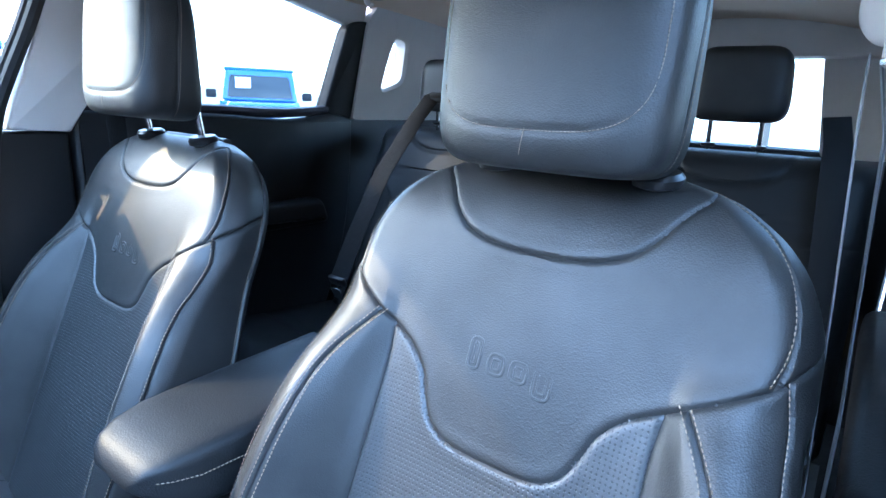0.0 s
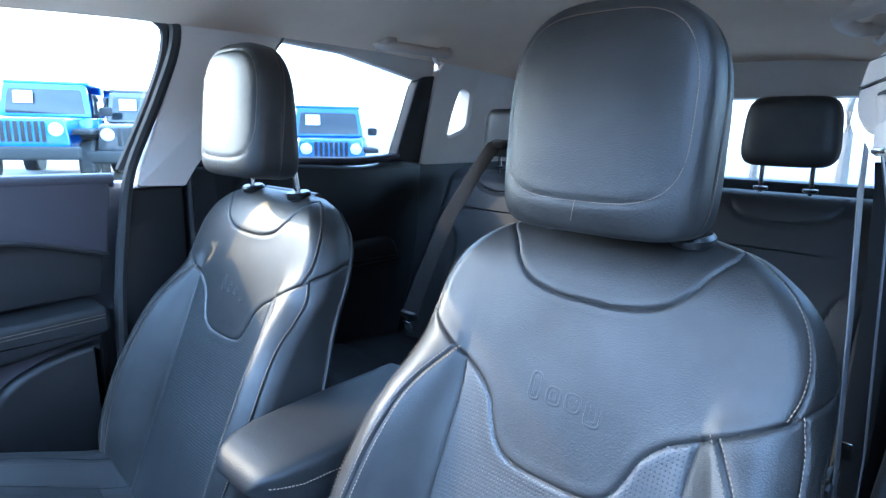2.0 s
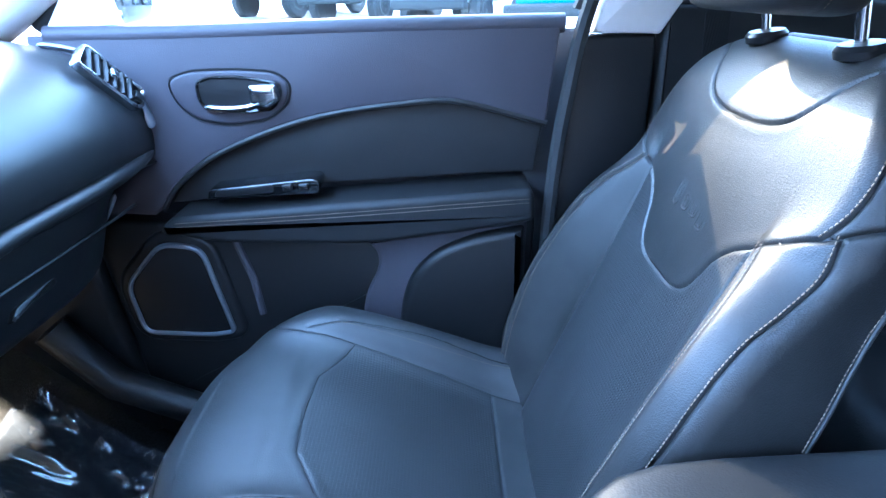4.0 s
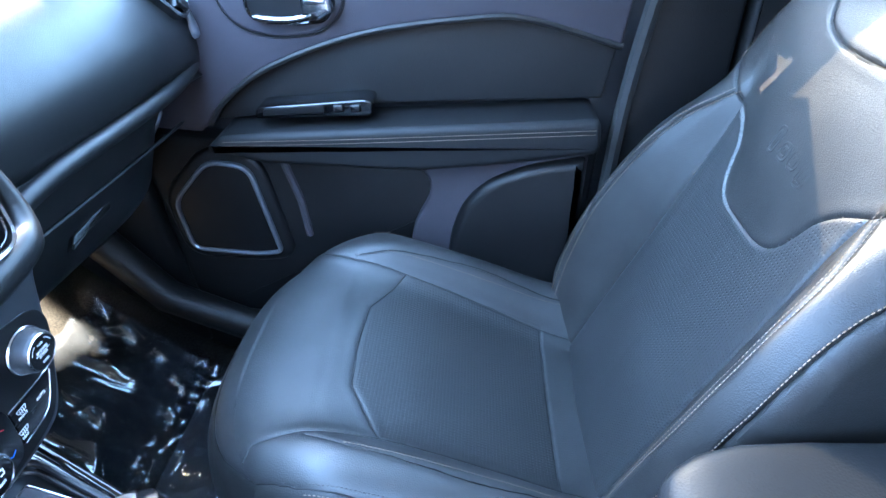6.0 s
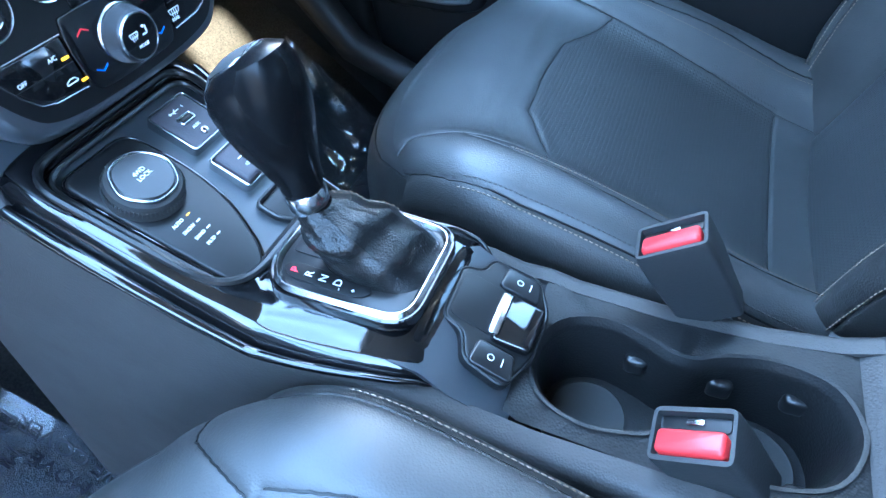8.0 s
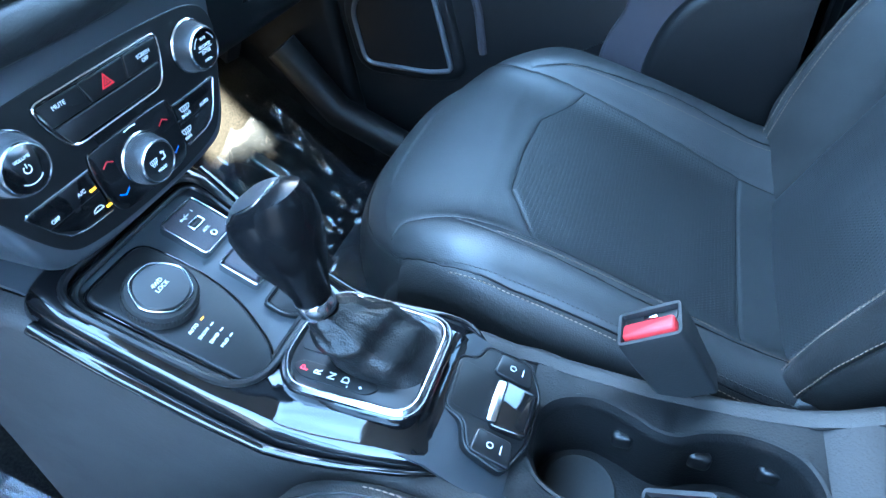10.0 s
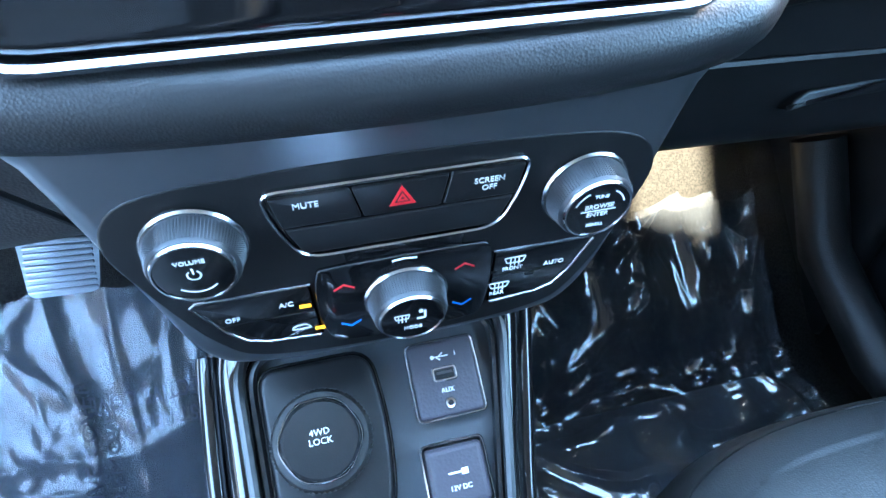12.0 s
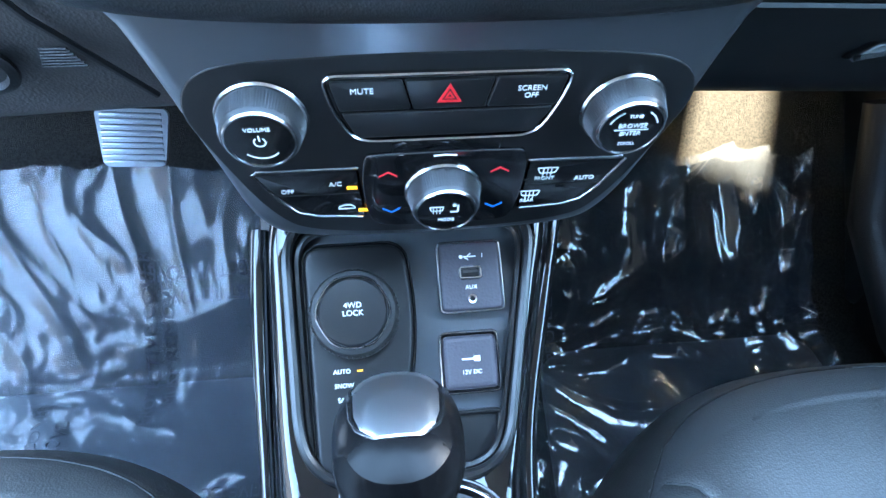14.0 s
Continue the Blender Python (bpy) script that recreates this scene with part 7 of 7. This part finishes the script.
part("loop", joined(prism(rounded([(0.038, 1.064), (0.049, 1.065), (0.058, 1.040), (0.048, 1.038)], 0.003), 0.007, 0.002, m=am @ pose(0, 0, 0.001)), prism(rounded([(0.044, 1.042), (0.062, 1.045), (0.070, 1.015), (0.046, 1.012)], 0.006), 0.012, 0.004, m=am @ pose(0, 0, -0.004))), lightgrey, db, "light grey belt loop")
part("loop_slot", prism(rounded([(0.047, 1.019), (0.066, 1.021), (0.067, 1.016), (0.048, 1.0145)], 0.002), 0.0008, 0.0003, m=am @ pose(0, 0, 0.0078)), chrome, db)
part("webbing", strap([(-0.624, -0.262, 1.02), (-0.626, -0.255, 0.98), (-0.634, -0.265, 0.85), (-0.645, -0.275, 0.65), (-0.655, -0.265, 0.35), (-0.66, -0.26, 0.15)], 0.046, 0.0015, [Vector((-0.05, 1, 0))] * 6), greyweb, db)
part("return_webbing", strap([(-0.632, -0.287, 1.02), (-0.645, -0.30, 0.96), (-0.660, -0.315, 0.70), (-0.668, -0.315, 0.2)], 0.030, 0.0015, Vector((-0.06, 1, 0))), greyweb, db)
part("tongue", box(0.010, 0.050, 0.060, 0.004, m=pose(-0.640, -0.262, 0.66, -5, 0, 0)), smoothblack, db)
pb = thing("front_seat_belt", "black seat belt lying down the pillar beside the passenger seat", "seat belt")
part("webbing", strap([(0.63, -0.262, 1.02), (0.638, -0.255, 0.92), (0.65, -0.275, 0.65), (0.66, -0.265, 0.30), (0.66, -0.26, 0.15)], 0.046, 0.0015, Vector((-0.25, 1, 0))), webbing, pb)
part("adjuster", box(0.030, 0.065, 0.13, 0.014, 4, m=pose(0.645, -0.275, 1.085, -14, 0, 0)), lightgrey, pb, "light grey height adjuster")

# grab handles, folded up against the headliner
def grab_handle(sx, x0, y0, z0):
    g = thing("grab_handle", "warm grey grab handle with a coat hook above the rear door", "grab handle", group="grab handles")
    at = lambda dx, dy, dz: (sx * (x0 - dx), y0 + dy, z0 + dz)
    pts = spline([at(-0.030, 0.118, 0.012), at(0.012, 0.112, 0.004), at(0.046, 0.086, 0.0), at(0.054, 0.04, -0.002), at(0.054, -0.04, -0.002), at(0.046, -0.086, 0.0), at(0.012, -0.112, 0.004), at(-0.030, -0.118, 0.012)], 6, False)
    part("bar", tube(pts, 0.0165, 14, flat=0.8), liner_plastic, g)
    for dy in (0.108, -0.108):
        part("mount", prism(rounded([(-0.030, -0.022), (0.034, -0.020), (0.034, 0.020), (-0.030, 0.022)], 0.016), 0.040, 0.014, m=pose(sx * x0, y0 + dy, z0 + 0.002, 0, sx * 14, 0)), liner_plastic, g)
    part("coat_hook", tube([at(-0.010, -0.088, 0.004), at(0.000, -0.088, -0.016), at(0.012, -0.088, -0.028), at(0.020, -0.088, -0.020)], [0.009, 0.008, 0.006, 0.005], 8), lightgrey, g)


grab_handle(1, 0.555, -0.82, 1.246)
grab_handle(-1, 0.530, -0.95, 1.236)

# ---- footwells ----
ped = thing("brake_pedal", "ribbed steel-grey brake pedal over the driver footwell", "pedal")
pm = look((-0.302, 0.925, 0.390), (-0.20, 0.30, 0.85), 9)
part("pad", prism(rounded([(-0.032, -0.032), (0.032, -0.032), (0.037, 0.032), (-0.039, 0.032)], 0.009), 0.012, 0.004, m=pm @ pose(0, 0, -0.012)), silver, ped, "grey pedal pad")
for k in range(9):
    part("rib", box(0.062, 0.0034, 0.005, 0.001, m=pm @ pose(0.0, -0.026 + 0.0065 * k, -0.0125)), silver, ped)
part("arm", tube([(-0.305, 0.935, 0.40), (-0.305, 1.0, 0.48), (-0.305, 1.08, 0.60)], 0.012, 8, flat=0.5), smoothblack, ped)


def film(x0, x1, y0, y1, seed, amp, fine=1.0, calm=9.0):
    """A loose crumpled sheet: sharp folds that run in long lines, finer ones between, over slow waves."""
    def fold(x, y, z, power):
        return (1 - min(1.0, 1.6 * abs(noise.noise((x, y, z))))) ** power

    def f(u, v):
        x, y = x0 + (x1 - x0) * u, y0 + (y1 - y0) * v
        wx = x + 0.05 * noise.noise((x * 5, y * 5, seed))
        wy = y + 0.05 * noise.noise((x * 5, y * 5, seed + 7))
        h = 1.0 * fold(wx * 13, wy * 5, seed, 3) + 0.9 * fold(wx * 5, wy * 15, seed + 3, 3)
        h += fine * (0.45 * fold((wx + wy) * 19, (wx - wy) * 9, seed + 5, 2.5) + 0.22 * fold(wx * 34, wy * 30, seed + 6, 2))
        h *= 0.5 + 0.7 * min(1.0, max(0.0, (calm - x) / 0.12))
        h += 0.9 * noise.noise((x * 6, y * 6, seed + 9))
        edge = min(u, 1 - u, v, 1 - v)
        return (x + 0.012 * noise.noise((y * 9, seed, 0)), y + 0.012 * noise.noise((x * 9, seed, 1)), floor_z(y) + 0.020 + amp * h + 0.02 * max(0, 0.04 - edge) / 0.04 * (0.5 + noise.noise((x * 7, y * 7, 1))))
    return f


ff = film(0.100, 0.62, 0.42, 0.985, 4, 0.013, 0.25)
fp = thing("protective_film", "clear creased plastic film over the passenger footwell carpet", "floor film")
part("sheet", sheet(ff, 230, 240), film_clear, fp)
fd_ = film(-0.70, -0.150, 0.30, 1.0, 11, 0.009, 0.8, -0.30)
fdr = thing("protective_film", "clear creased plastic film with dark print over the driver footwell carpet", "floor film")
part("sheet", sheet(fd_, 230, 270), film_skyhaze, fdr)


def lettered(text, x, y, rz, size, parent):
    """Print that lies on the creased sheet."""
    f, x0, x1, y0, y1 = (ff, 0.100, 0.62, 0.42, 0.985) if parent is fp else (fd_, -0.70, -0.150, 0.30, 1.0)
    ob = words("print", text, size, pose(x, y, 0, 0, 0, rz), film_print, parent)
    for v in ob.data.vertices:
        u_, v_ = (v.co.x - x0) / (x1 - x0), (v.co.y - y0) / (y1 - y0)
        v.co.z = f(min(1, max(0, u_)), min(1, max(0, v_)))[2] + 0.0022


for text, x, y, rz, size, owner in (
        ("PROTECTIVE COVER", -0.27, 0.90, 180, 0.022, fdr), ("MUST REMOVE", -0.27, 0.875, 180, 0.022, fdr),
        ("MUST REMOVE", -0.195, 0.79, 90, 0.022, fdr), ("PROTECTIVE COVER", -0.170, 0.79, 90, 0.022, fdr),
        ("MUST REMOVE", -0.335, 0.82, 90, 0.022, fdr), ("PROTECTIVE COVER", -0.36, 0.82, 90, 0.022, fdr),
        ("PROTECTIVE COVER", -0.215, 0.625, 180, 0.022, fdr), ("MUST REMOVE", -0.215, 0.60, 180, 0.022, fdr),
        ("MUST REMOVE", -0.40, 0.52, -60, 0.026, fdr), ("PROTECTIVE COVER", -0.43, 0.50, -60, 0.026, fdr),
        ("MUST REMOVE", -0.46, 0.66, 90, 0.022, fdr), ("PROTECTIVE COVER", -0.49, 0.66, 90, 0.022, fdr),
        ("MUST REMOVE", 0.18, 0.86, 90, 0.020, fp), ("PROTECTIVE COVER", 0.205, 0.86, 90, 0.020, fp),
        ("MUST REMOVE", 0.36, 0.66, 180, 0.020, fp), ("PROTECTIVE COVER", 0.36, 0.635, 180, 0.020, fp)):
    lettered(text, x, y, rz, size, owner)
for sx, nm in ((1, "passenger"), (-1, "driver")):
    mat_o = rounded([(sx * 0.15, 0.33), (sx * 0.64, 0.33), (sx * 0.62, 0.79), (sx * 0.19, 0.79)], 0.05)
    solid("floor_mat", prism(mat_o, 0.008, 0.004, m=pose(0, 0, 0.052)), rubber, "black floor mat under the film on the " + nm + " side", "floor mat")
solid("kick_panel", prism(rounded([(0.82, 0.06), (1.25, 0.06), (1.25, 0.60), (0.86, 0.60)], 0.03), 0.05, 0.02, m=Matrix(((0, 0, -1, 0.755), (1, 0, 0, 0), (0, 1, 0, 0), (0, 0, 0, 1)))), plastic, "black plastic kick panel beside the footwell", "kick panel", "structure")
solid("sill_curve", tube([(0.70, 0.30, 0.12), (0.70, 0.55, 0.12), (0.69, 0.72, 0.15), (0.67, 0.86, 0.24), (0.66, 0.95, 0.38)], 0.035, 10), plastic, "black curved sill cover", "sill", "structure")


# ---- parked vehicles outside ----
def off_roader(color, label):
    """A boxy four-wheel drive, its front at the origin, facing -y, standing on z = 0."""
    c = thing("parked_car", label, "car", group="parked cars")
    part("tub", box(1.56, 2.9, 0.62, 0.06, 3, at=(0, 2.65, 0.86)), color, c)
    part("hood", warped(box(1.36, 1.25, 0.30, 0.06, 3, at=(0, 0.72, 1.03)), lambda x, y, z: (x * (1.0 - 0.10 * max(0, (1.3 - y) / 1.3)), y, z - 0.04 * max(0, (0.6 - y)))), color, c)
    g = part("grille", prism(rounded([(-0.66, 0.68), (0.66, 0.68), (0.60, 1.14), (-0.60, 1.14)], 0.08), 0.08, 0.02, m=pose(0, 0.12, 0, 90, 0, 0)), color, c)
    for k in range(7):
        part("slot", prism(rect(0.065, 0.34, 0.025), 0.012, 0.003, m=pose(-0.29 + 0.097 * k, 0.042, 0.93, 90, 0, 0)), rubber, g)
    for sx in (-1, 1):
        part("headlight", turned([(0.105, 0), (0.11, 0.03), (0.095, 0.05), (0.04, 0.065), (0.001, 0.068)], 24, pose(sx * 0.475, 0.045, 0.97, 90, 0, 0)), lens_clear, c, "round clear headlight")
        part("fender", box(0.30, 1.05, 0.10, 0.04, 3, at=(sx * 0.80, 0.72, 0.93)), rubber, c, "black front wing")
        part("rear_fender", box(0.28, 1.0, 0.09, 0.04, 3, at=(sx * 0.82, 3.20, 0.95)), rubber, c)
        part("mirror", box(0.20, 0.10, 0.17, 0.03, 2, at=(sx * 0.95, 1.52, 1.30)), rubber, c)
        part("door", box(0.03, 0.95, 0.55, 0.02, 2, at=(sx * 0.785, 2.05, 0.90)), color, c)
        part("side_window", box(0.02, 0.85, 0.40, 0.03, 2, at=(sx * 0.70, 2.10, 1.42)), car_glass, c)
        part("rear_window", box(0.02, 1.0, 0.38, 0.03, 2, at=(sx * 0.70, 3.25, 1.42)), car_glass, c)
        for y in (0.72, 3.2):
            w = part("wheel", turned([(0.20, -0.12), (0.36, -0.125), (0.40, -0.08), (0.40, 0.08), (0.36, 0.125), (0.20, 0.12)], 28, pose(sx * 0.80, y, 0.40, 0, 90, 0)), rubber, c, "black all-terrain tyre")
            part("rim", turned([(0.22, 0.10), (0.21, 0.13), (0.12, 0.10), (0.05, 0.12), (0.001, 0.12)], 20, pose(sx * 0.80, y, 0.40, 0, sx * 90, 0)), knurl, w)
    part("bumper", box(1.66, 0.22, 0.22, 0.05, 3, at=(0, -0.06, 0.58)), rubber, c, "black steel bumper")
    part("windscreen_frame", prism(rounded([(-0.74, 0.0), (0.74, 0.0), (0.66, 0.60), (-0.66, 0.60)], 0.06), 0.07, 0.02, m=pose(0, 1.40, 1.17, 78, 0, 0) @ pose(0, 0, 0)), color, c)
    part("windscreen", prism(rounded([(-0.64, 0.07), (0.64, 0.07), (0.58, 0.52), (-0.58, 0.52)], 0.05), 0.012, 0.004, m=pose(0, 1.33, 1.17, 78, 0, 0)), car_glass, c, "dark windscreen")
    part("sticker", box(0.30, 0.004, 0.22, 0.0, at=(0, 0, 0), m=pose(-0.33, 1.345, 1.53, -12, 0, 0)), white, c, "white price sheet behind the windscreen")
    part("roof", box(1.38, 2.35, 0.08, 0.03, 3, at=(0, 2.75, 1.80)), color, c)
    part("rear_post", box(1.36, 0.10, 0.62, 0.03, 2, at=(0, 3.86, 1.47)), color, c)
    for sx in (-1, 1):
        part("post", box(0.08, 0.12, 0.62, 0.02, 2, at=(sx * 0.66, 2.62, 1.48)), color, c)
    return c


def parked(c, x, y, heading):
    c.matrix_world = pose(x, y, ground_z(x, y), 0, 0, heading)
    return c


def in_row(k, dx=0.0, dy=0.0):
    """Place k of the row of cars, which stands slantwise to this one."""
    return 10.85 + 1.22 * k + dx, -1.85 + 2.15 * k + dy


blue = parked(off_roader(blue_paint, "bright blue boxy off-road car parked nose out on paving"), *in_row(0), -118)
for k in (-2,):
    x, y = in_row(k, 0.2, -0.2)
    copy_thing(blue, pose(x, y, ground_z(x, y), 0, 0, -124))
whitec = parked(off_roader(white_paint, "white boxy off-road car parked nose out on paving"), *in_row(1), -118)
x, y = in_row(2)
copy_thing(whitec, pose(x, y, ground_z(x, y), 0, 0, -118))
redc = parked(off_roader(red_paint, "dark red boxy off-road car parked nose out on paving"), *in_row(3), -118)
greyc = parked(off_roader(grey_paint, "dark grey boxy off-road car parked between blue ones"), *in_row(-1, 0.9, 0.5), -118)
bld = thing("dealer_building", "pale flat-roofed showroom far behind the parked cars", "building")
bx = pose(75, 14, ground_z(75, 14), 0, 0, 84)
bld.matrix_world = bx
part("wall", box(50, 12, 4.0, 0.05, 1, at=(0, 0, 2.0)), wall_pale, bld)
part("roof", box(50.6, 12.6, 0.4, 0.05, 1, at=(0, 0, 4.1)), wall_pale, bld)
part("pylon", box(1.6, 1.0, 8.5, 0.05, 1, at=(-38, 10, 4.25)), wall_pale, bld)
for k in range(10):
    part("window", box(3.2, 0.1, 2.4, 0.02, 1, at=(-20 + 4.4 * k, 6.03, 1.9)), car_glass, bld)


def bare_tree(x, y, h, seed):
    rng = random.Random(seed)
    t = thing("bare_tree", "leafless grey tree beyond the lot", "tree", at=(x, y, ground_z(x, y)), group="far trees")
    bms = []

    def limb(p, d, ln, r, depth):
        q = p + d * ln
        mid_ = p + d * ln * 0.5 + Vector((rng.uniform(-1, 1), rng.uniform(-1, 1), 0)) * ln * 0.06
        bms.append(tube([p, mid_, q], [r, r * 0.85, r * 0.65], 5))
        if depth:
            for _ in range(3):
                nd = (d + Vector((rng.uniform(-0.8, 0.8), rng.uniform(-0.8, 0.8), rng.uniform(-0.1, 0.5)))).normalized()
                limb(q, nd, ln * rng.uniform(0.6, 0.8), r * 0.55, depth - 1)
    limb(Vector((0, 0, h * 0.28)), Vector((0, 0, 1)), h * 0.2, h * 0.02, 4)
    part("crown", joined(*bms), bark, t)
    part("trunk", tube([(0, 0, 0), (0, 0, h * 0.29)], [h * 0.028, h * 0.02], 8), bark, t)


for i, (x, y) in enumerate(((-6, -30), (-1, -34), (4, -31), (9, -36), (-12, -33))):
    bare_tree(x, y, 8 + i % 3, 20 + i)

# unseen lamp added under the glovebox to make the warm patch on the carpet
fl = thing("footwell_lamp", "small warm unseen lamp added under the glovebox for the lit carpet patch", "lamp")
part("lens", box(0.05, 0.02, 0.006, 0.002, at=(0.475, 0.905, 0.492)), lens_clear, fl)
spot = bpy.data.lights.new("carpet_patch_light", "SPOT")
spot.energy, spot.color, spot.spot_size, spot.spot_blend, spot.shadow_soft_size = 5.2, (1.0, 0.82, 0.52), radians(70), 0.2, 0.004
lo = new("carpet_patch_light", spot)
lo.parent = fl
aim = look((0.475, 0.905, 0.486), (0.510, 1.04, 0.28))
lo.matrix_basis = aim
# hood added only to clip the beam to a rectangle
part("shade", frame_ring(rect(0.028, 0.038, 0.002), 0.003, 0.045, 0.0005, m=aim @ pose(0, 0, -0.046)), smoothblack, fl, "added black hood that cuts the beam to a rectangle")
